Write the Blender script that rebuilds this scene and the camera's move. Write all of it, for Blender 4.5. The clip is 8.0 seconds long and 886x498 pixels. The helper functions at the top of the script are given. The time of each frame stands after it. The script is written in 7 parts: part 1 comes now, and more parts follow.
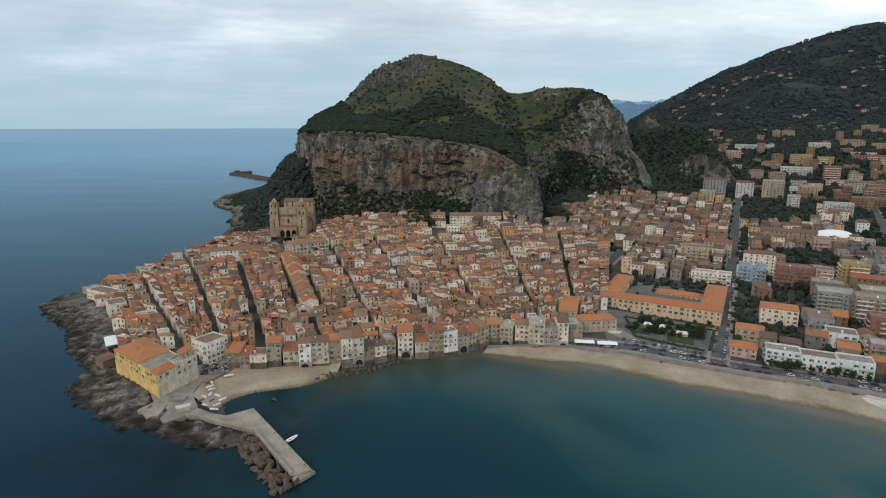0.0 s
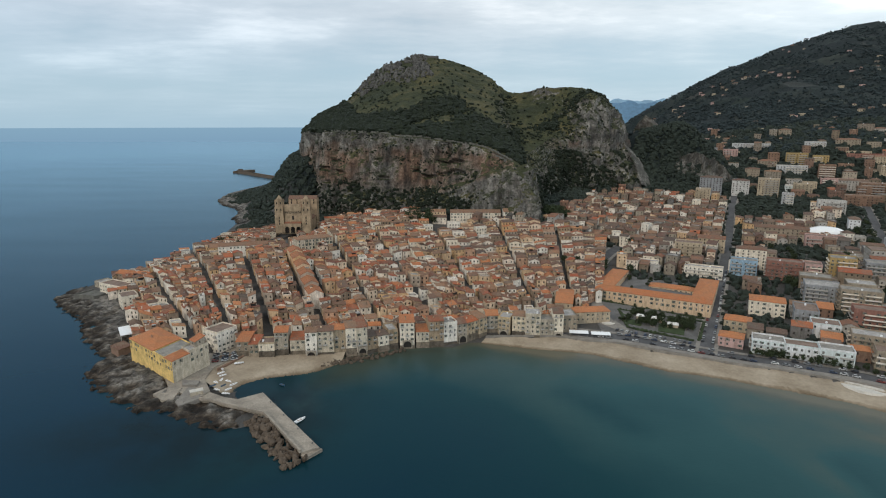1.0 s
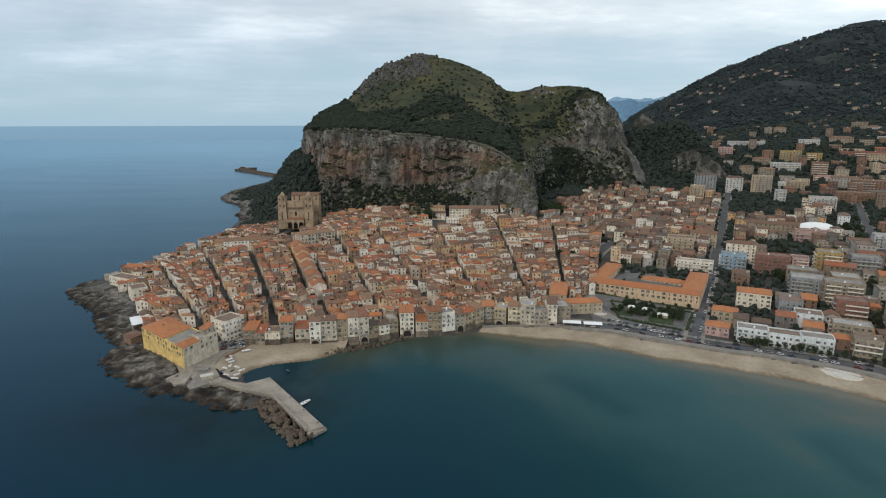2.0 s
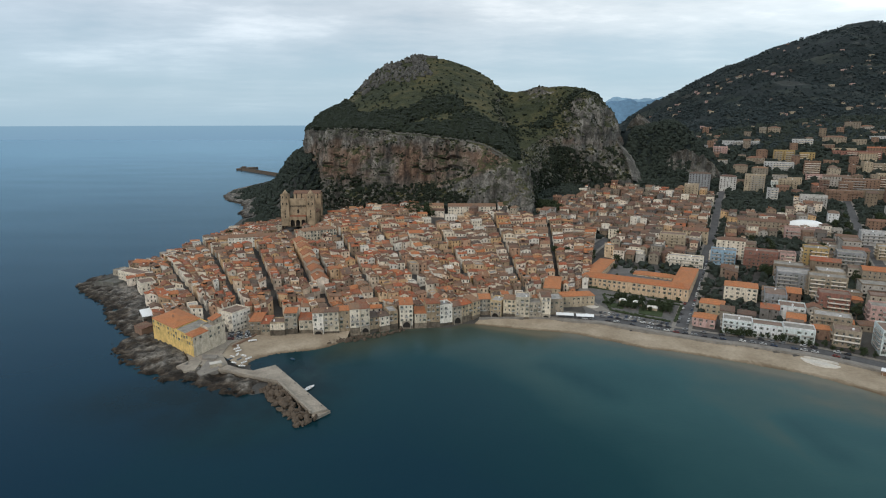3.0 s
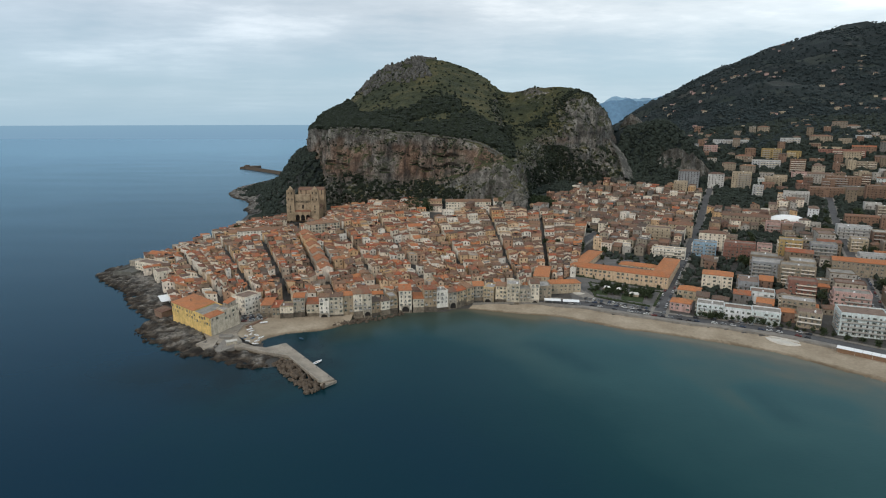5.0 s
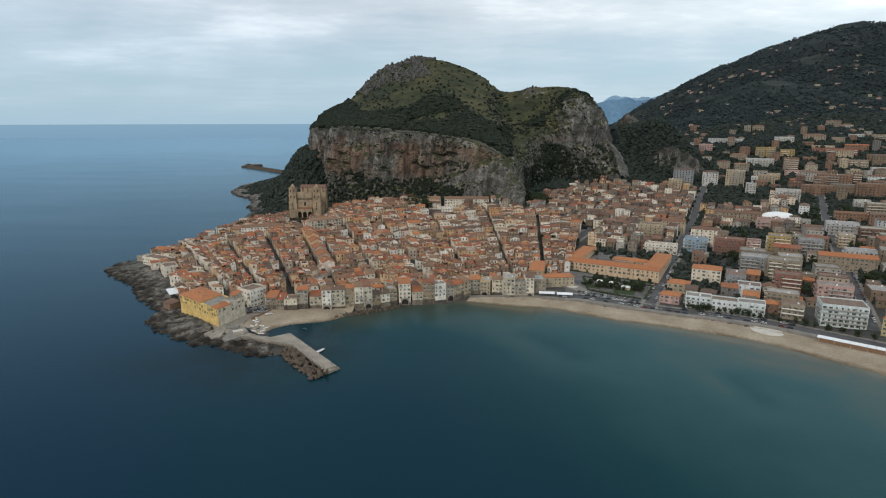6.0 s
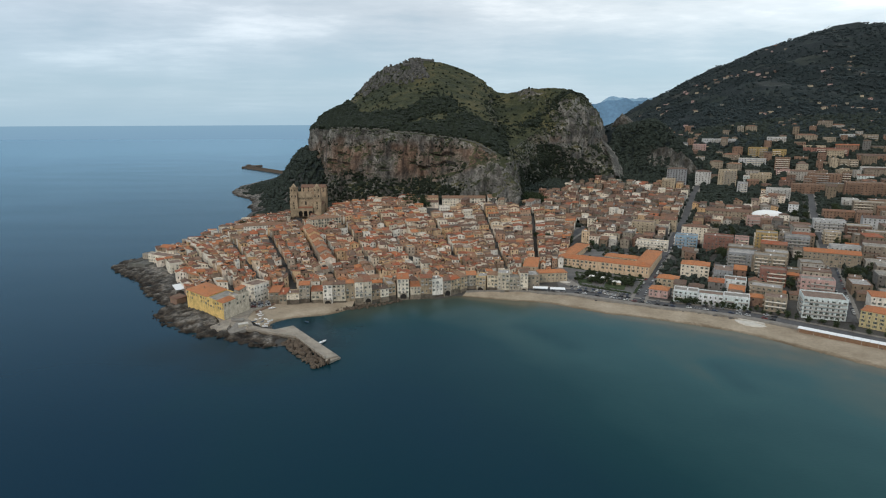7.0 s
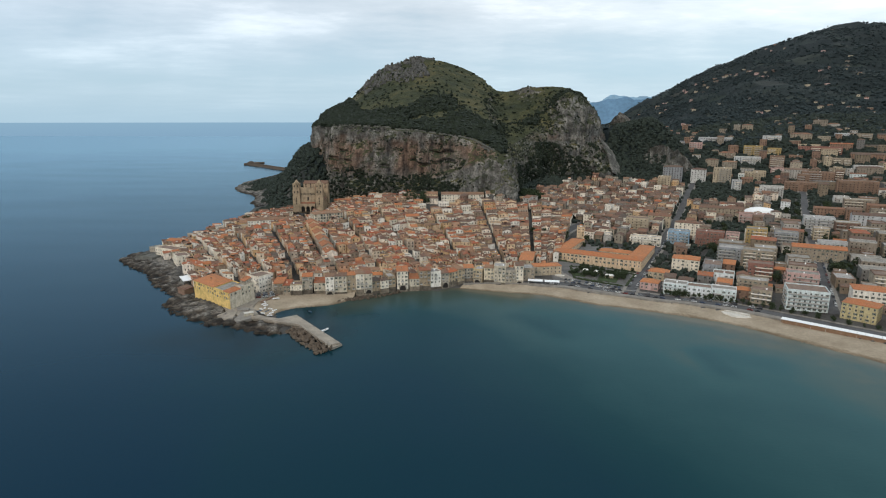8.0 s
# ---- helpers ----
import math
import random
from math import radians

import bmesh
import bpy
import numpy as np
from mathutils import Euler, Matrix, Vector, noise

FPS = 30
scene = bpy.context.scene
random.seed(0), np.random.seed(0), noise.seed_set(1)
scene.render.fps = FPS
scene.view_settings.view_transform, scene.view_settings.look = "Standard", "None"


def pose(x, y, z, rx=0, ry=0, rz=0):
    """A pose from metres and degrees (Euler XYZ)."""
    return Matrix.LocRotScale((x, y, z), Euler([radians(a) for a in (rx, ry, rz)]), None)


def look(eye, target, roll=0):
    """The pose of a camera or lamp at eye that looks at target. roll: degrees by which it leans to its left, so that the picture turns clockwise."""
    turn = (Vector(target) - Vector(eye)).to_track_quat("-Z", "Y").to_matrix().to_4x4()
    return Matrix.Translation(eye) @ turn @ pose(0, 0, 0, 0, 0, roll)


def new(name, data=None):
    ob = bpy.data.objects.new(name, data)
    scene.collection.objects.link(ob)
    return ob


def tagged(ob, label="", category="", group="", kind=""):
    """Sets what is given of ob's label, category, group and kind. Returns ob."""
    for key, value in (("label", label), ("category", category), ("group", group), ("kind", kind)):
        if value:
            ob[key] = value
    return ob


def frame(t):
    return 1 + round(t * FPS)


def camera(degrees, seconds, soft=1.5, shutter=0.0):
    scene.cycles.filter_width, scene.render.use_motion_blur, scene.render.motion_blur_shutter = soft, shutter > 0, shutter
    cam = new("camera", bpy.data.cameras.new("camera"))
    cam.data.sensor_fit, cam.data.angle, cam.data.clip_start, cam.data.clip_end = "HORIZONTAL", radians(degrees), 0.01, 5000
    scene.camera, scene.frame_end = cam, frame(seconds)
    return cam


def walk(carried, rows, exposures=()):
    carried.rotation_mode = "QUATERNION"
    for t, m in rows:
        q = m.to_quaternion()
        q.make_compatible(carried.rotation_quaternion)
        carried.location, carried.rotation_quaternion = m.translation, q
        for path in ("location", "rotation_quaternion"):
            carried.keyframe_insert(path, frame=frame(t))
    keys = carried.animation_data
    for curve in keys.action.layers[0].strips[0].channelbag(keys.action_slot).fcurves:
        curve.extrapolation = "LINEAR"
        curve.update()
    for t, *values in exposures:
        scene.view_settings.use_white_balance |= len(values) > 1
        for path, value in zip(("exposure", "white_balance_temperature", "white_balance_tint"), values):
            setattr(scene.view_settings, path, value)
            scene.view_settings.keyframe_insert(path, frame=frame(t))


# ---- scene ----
cam = camera(74.9, 8.0, 1.1)
PATH = [
    (0, (1.885, 0.702, 147.989), (1.893, 2.657, 147.568), -0.0),
    (0.5, (2.411, -7.585, 147.999), (2.416, -5.63, 147.578), -0.1),
    (1, (2.943, -15.99, 147.984), (2.945, -14.035, 147.56), -0.0),
    (1.5, (3.59, -24.409, 147.964), (3.591, -22.456, 147.535), 0.0),
    (3, (6.043, -50.147, 147.878), (6.043, -48.194, 147.448), -0.0),
    (3.5, (6.918, -58.894, 147.893), (6.917, -56.941, 147.464), 0.0),
    (4, (7.747, -67.74, 147.912), (7.745, -65.786, 147.483), -0.0),
    (4.5, (8.551, -76.489, 147.95), (8.549, -74.535, 147.52), -0.0),
    (6, (11.19, -102.464, 148.091), (11.187, -100.512, 147.656), 0.0),
    (6.5, (12.066, -111.231, 148.126), (12.064, -109.279, 147.692), -0.0),
    (7, (13.067, -120.11, 148.142), (13.067, -118.157, 147.71), -0.1),
    (7.5, (14.222, -128.931, 148.138), (14.22, -126.978, 147.703), -0.0),
    (8, (15.391, -137.701, 148.128), (15.388, -135.75, 147.689), 0.1),
]
walk(cam, [(t, look(eye, target, roll)) for t, eye, target, roll in PATH], [(0, -0.02), (6.8, -0.02), (7.5, 0.07), (8, 0.13)])

# ---------------------------------------------------------------- light
SUN_TURN = radians(235)
world = bpy.data.worlds.new("overcast_sky")
scene.world = world
world.use_nodes = True


def link_nodes(tree, *pairs):
    for a, b in pairs:
        tree.links.new(a, b)


def math_node(tree, op, a, b=None):
    n = tree.nodes.new("ShaderNodeMath")
    n.operation = op
    for i, v in enumerate((a, b)):
        if v is None:
            continue
        if isinstance(v, (int, float)):
            n.inputs[i].default_value = v
        else:
            tree.links.new(v, n.inputs[i])
    return n.outputs[0]


def ramp_node(tree, source, stops, mode="LINEAR"):
    n = tree.nodes.new("ShaderNodeValToRGB")
    n.color_ramp.interpolation = mode
    els = n.color_ramp.elements
    while len(els) < len(stops):
        els.new(0.5)
    for e, (p, c) in zip(els, stops):
        e.position = p
        e.color = (*c, 1) if len(c) == 3 else c
    tree.links.new(source, n.inputs[0])
    return n.outputs[0]


def noise_node(tree, vector, scale, detail=4, rough=0.55, kind="FBM"):
    n = tree.nodes.new("ShaderNodeTexNoise")
    n.inputs["Scale"].default_value = scale
    n.inputs["Detail"].default_value = detail
    n.inputs["Roughness"].default_value = rough
    if vector is not None:
        tree.links.new(vector, n.inputs["Vector"])
    return n.outputs["Fac"]


def mix_node(tree, fac, a, b, blend="MIX"):
    n = tree.nodes.new("ShaderNodeMix")
    n.data_type, n.blend_type = "RGBA", blend
    for sock, v in ((n.inputs[0], fac), (n.inputs[6], a), (n.inputs[7], b)):
        if isinstance(v, (int, float)):
            sock.default_value = v
        elif isinstance(v, tuple):
            sock.default_value = (*v, 1)
        else:
            tree.links.new(v, sock)
    return n.outputs[2]


def mapped(tree, vector, scale, turn=(0, 0, 0)):
    n = tree.nodes.new("ShaderNodeMapping")
    n.inputs["Scale"].default_value = scale
    n.inputs["Rotation"].default_value = turn
    tree.links.new(vector, n.inputs["Vector"])
    return n.outputs[0]


def build_world():
    t = world.node_tree
    t.nodes.clear()
    out = t.nodes.new("ShaderNodeOutputWorld")
    back = t.nodes.new("ShaderNodeBackground")
    back.inputs["Strength"].default_value = 0.1
    sky = t.nodes.new("ShaderNodeTexSky")
    sky.sky_type = "NISHITA"
    sky.sun_disc = False
    sky.sun_elevation, sky.sun_rotation = radians(38), SUN_TURN
    sky.air_density, sky.dust_density = 1.2, 2.0
    geo = t.nodes.new("ShaderNodeTexCoord")
    sep = t.nodes.new("ShaderNodeSeparateXYZ")
    t.links.new(geo.outputs["Generated"], sep.inputs[0])
    x, y, z = sep.outputs
    # the cloud deck as a flat layer seen in perspective
    up = math_node(t, "ADD", math_node(t, "MAXIMUM", z, 0.0), 0.1)
    comb = t.nodes.new("ShaderNodeCombineXYZ")
    link_nodes(t, (math_node(t, "DIVIDE", x, up), comb.inputs[0]), (math_node(t, "DIVIDE", y, up), comb.inputs[1]))
    flat = mapped(t, comb.outputs[0], (0.3, 0.4, 1), (0, 0, radians(-20)))
    big = noise_node(t, flat, 0.9, 7, 0.58)
    fine = noise_node(t, flat, 3.4, 6, 0.6)
    both = math_node(t, "ADD", math_node(t, "MULTIPLY", big, 0.7), math_node(t, "MULTIPLY", fine, 0.3))
    cloud = ramp_node(t, both, [(0.34, (4.4, 5.3, 6.0)), (0.44, (5.4, 6.2, 6.8)), (0.53, (6.9, 7.6, 8.1)), (0.62, (10.2, 10.6, 10.8))])
    # brighter towards the hills, bluer over the open sea
    side = ramp_node(t, math_node(t, "ADD", math_node(t, "MULTIPLY", x, 0.5), 0.5), [(0.1, (0.86, 0.93, 1.02)), (0.5, (0.97, 0.99, 1.02)), (0.78, (1.4, 1.38, 1.35))])
    cloud = mix_node(t, 1.0, cloud, side, "MULTIPLY")
    clear = mix_node(t, 0.75, sky.outputs[0], (5.0, 7.2, 8.8))
    cover = ramp_node(t, z, [(0.0, (0.06,) * 3), (0.07, (0.36,) * 3), (0.17, (0.95,) * 3)])
    hole = ramp_node(t, both, [(0.36, (0.55,) * 3), (0.5, (1.0,) * 3)])
    sky_all = mix_node(t, math_node(t, "MULTIPLY", cover, hole), clear, cloud)
    # sea beyond the far edge of the built water, up to the true horizon
    deep = ramp_node(t, math_node(t, "ADD", math_node(t, "MULTIPLY", z, 10), 0.5), [(0.0, (2.0, 3.4, 4.8)), (0.25, (2.2, 3.65, 5.05)), (0.44, (2.42, 3.95, 5.3))])
    below = math_node(t, "LESS_THAN", z, -0.0062)
    link_nodes(t, (mix_node(t, below, sky_all, deep), back.inputs["Color"]), (back.outputs[0], out.inputs[0]))


build_world()
sun = new("sun", bpy.data.lights.new("sun", "SUN"))
sun.data.energy, sun.data.angle, sun.data.color = 1.2, radians(10), (1.0, 0.88, 0.72)
sun.matrix_world = look((-900, -700, 900), (0, 300, 0))

# ---------------------------------------------------------------- materials
def material(name, rough=0.8):
    m = bpy.data.materials.new(name)
    m.use_nodes = True
    t = m.node_tree
    b = t.nodes["Principled BSDF"]
    b.inputs["Roughness"].default_value = rough
    b.inputs["Specular IOR Level"].default_value = 0.3
    return m, t, b


def place_of(t, world_space=False):
    if world_space:
        return t.nodes.new("ShaderNodeNewGeometry").outputs["Position"]
    return t.nodes.new("ShaderNodeTexCoord").outputs["Object"]


def own_chance(t):
    """A number from 0 to 1 for each building, alone or in a joined mass of them."""
    att = t.nodes.new("ShaderNodeAttribute")
    att.attribute_name = "tint"
    return math_node(t, "FRACT", math_node(t, "ADD", t.nodes.new("ShaderNodeObjectInfo").outputs["Random"], att.outputs["Fac"]))


def bump(t, b, height, strength, distance):
    n = t.nodes.new("ShaderNodeBump")
    n.inputs["Strength"].default_value, n.inputs["Distance"].default_value = strength, distance
    t.links.new(height, n.inputs["Height"])
    t.links.new(n.outputs[0], b.inputs["Normal"])


def stained(name, stops, rough=0.85, scale=0.25, dirt=0.45, grain=2.0, relief=0.25):
    """Plaster, stone or tile whose colour is drawn per object from stops, weathered at two scales."""
    m, t, b = material(name, rough)
    p = place_of(t, True)
    rnd = own_chance(t)
    tint = ramp_node(t, rnd, stops, "CONSTANT")
    wide = noise_node(t, p, scale, 5, 0.6)
    fine = noise_node(t, p, grain, 4, 0.65)
    streak = noise_node(t, mapped(t, p, (1.1, 1.1, 0.12)), 1.0, 4, 0.6)
    d = ramp_node(t, wide, [(0.3, (1 - dirt,) * 3), (0.62, (1.06,) * 3)])
    e = ramp_node(t, fine, [(0.25, (0.74, 0.73, 0.72)), (0.7, (1.12, 1.11, 1.1))])
    f = ramp_node(t, streak, [(0.32, (0.68, 0.66, 0.63)), (0.55, (1.0,) * 3)])
    c = mix_node(t, 1.0, tint, d, "MULTIPLY")
    c = mix_node(t, 1.0, c, e, "MULTIPLY")
    c = mix_node(t, 0.8, c, f, "MULTIPLY")
    t.links.new(c, b.inputs["Base Color"])
    bump(t, b, fine, relief, 0.15)
    return m


def tiled(name, stops, lichen=(0.27, 0.22, 0.15)):
    """Clay roof tiles: colour per roof, courses, patches of lichen and sooty laps."""
    m, t, b = material(name, 0.9)
    p = place_of(t, True)
    rnd = own_chance(t)
    tint = ramp_node(t, rnd, stops, "CONSTANT")
    wide = noise_node(t, p, 0.16, 6, 0.65)
    fine = noise_node(t, p, 1.6, 5, 0.7)
    speck = noise_node(t, p, 5.0, 3, 0.7)
    c = mix_node(t, ramp_node(t, wide, [(0.42, (0.0,) * 3), (0.66, (0.75,) * 3)]), tint, lichen)
    c = mix_node(t, 1.0, c, ramp_node(t, fine, [(0.3, (0.58, 0.55, 0.53)), (0.66, (1.2, 1.18, 1.15))]), "MULTIPLY")
    c = mix_node(t, 1.0, c, ramp_node(t, speck, [(0.3, (0.75,) * 3), (0.6, (1.1,) * 3)]), "MULTIPLY")
    t.links.new(c, b.inputs["Base Color"])
    wave = t.nodes.new("ShaderNodeTexWave")
    wave.inputs["Scale"].default_value, wave.inputs["Distortion"].default_value = 1.6, 1.5
    t.links.new(mapped(t, p, (1, 1, 0), (0, 0, radians(22))), wave.inputs["Vector"])
    bump(t, b, wave.outputs["Fac"], 0.35, 0.12)
    return m


def plain(name, colour, rough=0.7, vary=0.25, scale=0.8, metal=0.0):
    m, t, b = material(name, rough)
    b.inputs["Metallic"].default_value = metal
    p = place_of(t, True)
    n1, n2 = noise_node(t, p, scale, 5, 0.6), noise_node(t, p, scale * 9, 3, 0.6)
    lo, hi = 1 - vary, 1 + vary * 0.5
    c = mix_node(t, 1.0, colour, ramp_node(t, n1, [(0.3, (lo,) * 3), (0.7, (hi,) * 3)]), "MULTIPLY")
    c = mix_node(t, 0.7, c, ramp_node(t, n2, [(0.3, (lo,) * 3), (0.7, (hi,) * 3)]), "MULTIPLY")
    t.links.new(c, b.inputs["Base Color"])
    bump(t, b, n2, 0.2, 0.1)
    return m


OLD_WALLS = [(0.0, (0.634, 0.451, 0.287)), (0.12, (0.416, 0.304, 0.204)), (0.24, (0.772, 0.626, 0.479)), (0.38, (0.317, 0.235, 0.170)),
             (0.5, (0.673, 0.451, 0.252)), (0.58, (0.842, 0.736, 0.626)), (0.76, (0.525, 0.340, 0.235)), (0.84, (0.733, 0.552, 0.374)), (0.93, (0.455, 0.377, 0.304))]
NEW_WALLS = [(0.0, (0.270, 0.225, 0.180)), (0.16, (0.423, 0.401, 0.369)), (0.28, (0.234, 0.184, 0.135)), (0.44, (0.198, 0.126, 0.099)),
             (0.56, (0.288, 0.252, 0.203)), (0.7, (0.189, 0.180, 0.171)), (0.8, (0.396, 0.347, 0.275)), (0.9, (0.239, 0.153, 0.113))]
TILES = [(0.0, (0.261, 0.094, 0.050)), (0.13, (0.161, 0.087, 0.059)), (0.27, (0.348, 0.100, 0.048)), (0.4, (0.231, 0.131, 0.084)),
         (0.53, (0.187, 0.070, 0.044)), (0.65, (0.392, 0.117, 0.049)), (0.76, (0.291, 0.161, 0.097)), (0.86, (0.131, 0.078, 0.056)), (0.94, (0.400, 0.204, 0.103))]
M_OLD = stained("weathered_plaster", OLD_WALLS, dirt=0.36)
M_FRONT = stained("seafront_plaster", [(0.0, (0.686, 0.582, 0.435)), (0.25, (0.52, 0.417, 0.287)), (0.45, (0.77, 0.689, 0.566)), (0.65, (0.437, 0.349, 0.244)), (0.82, (0.645, 0.475, 0.261))], dirt=0.42)
M_NEW = stained("painted_render", NEW_WALLS, dirt=0.28, relief=0.12)
M_TILE = tiled("clay_tiles", TILES, (0.2, 0.15, 0.11))
M_TILE_NEW = tiled("new_clay_tiles", [(0.0, (0.42, 0.155, 0.068)), (0.5, (0.47, 0.185, 0.08))], (0.34, 0.17, 0.09))
M_HALLTILE = tiled("hall_clay_tiles", [(0.0, (0.36, 0.145, 0.07))], (0.28, 0.145, 0.085))
M_TILE_DULL = tiled("dull_clay_tiles", [(0.0, (0.187, 0.104, 0.071)), (0.16, (0.140, 0.089, 0.068)), (0.32, (0.238, 0.121, 0.076)), (0.48, (0.191, 0.128, 0.095)),
                                        (0.62, (0.140, 0.076, 0.058)), (0.76, (0.238, 0.115, 0.072)), (0.88, (0.106, 0.081, 0.068))], (0.136, 0.115, 0.093))
M_FLAT = stained("terrace_screed", [(0.0, (0.3, 0.28, 0.25)), (0.4, (0.24, 0.17, 0.135)), (0.7, (0.4, 0.38, 0.36))], dirt=0.4)
M_YELLOW = stained("yellow_plaster", [(0.0, (0.76, 0.53, 0.2))], dirt=0.3)
M_STONE = stained("tan_sandstone", [(0.0, (0.42, 0.32, 0.215))], dirt=0.5, scale=0.15)
M_GREYSTONE = stained("grey_stone", [(0.0, (0.42, 0.37, 0.3))], dirt=0.45)
M_BASE = stained("rubble_stone_base", [(0.0, (0.2, 0.165, 0.125)), (0.35, (0.135, 0.112, 0.088)), (0.7, (0.26, 0.215, 0.165))], dirt=0.65, scale=0.4)
M_CREAMSTONE = stained("pale_worn_stucco", [(0.0, (0.6, 0.53, 0.42))], dirt=0.4)
M_CREAM = stained("cream_render", [(0.0, (0.47, 0.39, 0.285))], dirt=0.25)
M_WHITE = stained("white_render", [(0.0, (0.82, 0.77, 0.69)), (0.5, (0.78, 0.7, 0.58))], dirt=0.2)
M_BLUE = stained("sky_blue_render", [(0.0, (0.3, 0.44, 0.57))], dirt=0.28)
M_REDDISH = stained("brick_red_render", [(0.0, (0.29, 0.145, 0.115))], dirt=0.25)
M_PINK = stained("pink_render", [(0.0, (0.52, 0.35, 0.32))], dirt=0.25)
M_GOLD = stained("golden_yellow_render", [(0.0, (0.42, 0.305, 0.14))], dirt=0.25)
M_PEACH = stained("peach_render", [(0.0, (0.64, 0.48, 0.33))], dirt=0.15)
# white render for the farther flats, greyed to paint in haze
M_FARWHITE = stained("haze_greyed_white_render", [(0.0, (0.56, 0.55, 0.53)), (0.5, (0.5, 0.51, 0.52))], dirt=0.25)
M_PALEYELLOW = stained("pale_yellow_render", [(0.0, (0.52, 0.43, 0.24))], dirt=0.25)
M_BEIGE = stained("beige_render", [(0.0, (0.33, 0.275, 0.21))], dirt=0.25)
M_GREY = stained("grey_render", [(0.0, (0.29, 0.3, 0.315))], dirt=0.25)
M_BRICK = stained("orange_brown_render", [(0.0, (0.26, 0.165, 0.118))], dirt=0.25)
M_GLASS, _t, _b = material("window_glass", 0.12)
_b.inputs["Base Color"].default_value = (0.03, 0.035, 0.04, 1)
_b.inputs["Specular IOR Level"].default_value = 0.5
# near-black colour that paints in the shade inside windows and arches
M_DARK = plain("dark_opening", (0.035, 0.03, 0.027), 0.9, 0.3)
M_FRAME = plain("window_frame_paint", (0.5, 0.47, 0.42), 0.6, 0.2)
M_SHUTTER = plain("green_shutter_paint", (0.09, 0.12, 0.09), 0.7, 0.3)
M_CONCRETE = plain("pier_concrete", (0.315, 0.272, 0.222), 0.9, 0.35, 0.12)
M_ASPHALT = plain("worn_asphalt", (0.095, 0.093, 0.095), 0.9, 0.35, 0.1)
M_PAVING = plain("pale_paving", (0.235, 0.213, 0.187), 0.9, 0.3, 0.2)
M_WHITEPAINT = plain("white_sheet", (0.8, 0.8, 0.8), 0.6, 0.08)
def sand_material():
    """Pale sand, darker where the water wets it, with trodden and raked patches."""
    m, t, b = material("damp_sand", 0.95)
    p = place_of(t, True)
    zed = t.nodes.new("ShaderNodeSeparateXYZ")
    t.links.new(p, zed.inputs[0])
    wide, fine, grain = noise_node(t, p, 0.05, 5, 0.6), noise_node(t, p, 0.5, 4, 0.6), noise_node(t, p, 3.0, 3, 0.6)
    c = ramp_node(t, wide, [(0.32, (0.25, 0.197, 0.14)), (0.5, (0.32, 0.26, 0.19)), (0.66, (0.39, 0.322, 0.242))])
    c = mix_node(t, 1.0, c, ramp_node(t, fine, [(0.3, (0.84, 0.83, 0.82)), (0.7, (1.05,) * 3)]), "MULTIPLY")
    c = mix_node(t, 1.0, c, ramp_node(t, grain, [(0.3, (0.93,) * 3), (0.7, (1.04,) * 3)]), "MULTIPLY")
    wet = ramp_node(t, math_node(t, "ADD", zed.outputs[2], math_node(t, "MULTIPLY", wide, 0.8)), [(0.42, (0.46, 0.4, 0.33)), (0.85, (0.8, 0.77, 0.73)), (1.0, (1.0,) * 3)])
    t.links.new(mix_node(t, 1.0, c, wet, "MULTIPLY"), b.inputs["Base Color"])
    bump(t, b, fine, 0.3, 0.15)
    return m


M_SAND = sand_material()
M_BOULDER = plain("breakwater_stone", (0.115, 0.086, 0.063), 0.9, 0.45, 0.35)
M_WOOD = plain("weathered_wood", (0.24, 0.14, 0.085), 0.8, 0.3)
M_TRUNK = plain("tree_bark", (0.11, 0.085, 0.06), 0.95, 0.4)
M_RAIL = plain("balcony_iron", (0.12, 0.12, 0.12), 0.6, 0.2)
M_SQUARE = plain("square_asphalt", (0.135, 0.128, 0.122), 0.9, 0.3, 0.15)
M_BRIGHT = stained("bright_white_render", [(0.0, (0.7, 0.71, 0.72)), (0.4, (0.62, 0.68, 0.68)), (0.7, (0.73, 0.7, 0.66))], dirt=0.12)
M_KIOSK = plain("kiosk_canvas", (0.7, 0.68, 0.64), 0.8, 0.1)
M_RAMPART = plain("rampart_stone", (0.14, 0.135, 0.12), 0.95, 0.35, 0.2)
M_BALUSTRADE = plain("balcony_rail_paint", (0.42, 0.4, 0.37), 0.7, 0.2)
M_PALE = plain("pale_platform_concrete", (0.56, 0.52, 0.46), 0.85, 0.2, 0.3)
M_LAWN = plain("park_lawn", (0.05, 0.07, 0.03), 0.95, 0.4, 0.2)
M_RUBBER = plain("tyre_rubber", (0.03, 0.03, 0.03), 0.9, 0.2)


def leafy(name, a, b_, scale=0.12):
    m, t, b = material(name, 0.85)
    p = place_of(t, True)
    isl = t.nodes.new("ShaderNodeNewGeometry").outputs["Random Per Island"]
    n1 = noise_node(t, p, scale, 4, 0.6)
    n2 = noise_node(t, p, 1.3, 3, 0.7)
    c = mix_node(t, math_node(t, "ADD", math_node(t, "MULTIPLY", n1, 0.6), math_node(t, "MULTIPLY", isl, 0.4)), a, b_)
    c = mix_node(t, 1.0, c, ramp_node(t, n2, [(0.3, (0.6,) * 3), (0.7, (1.25,) * 3)]), "MULTIPLY")
    t.links.new(c, b.inputs["Base Color"])
    bump(t, b, n2, 0.6, 0.8)
    return m


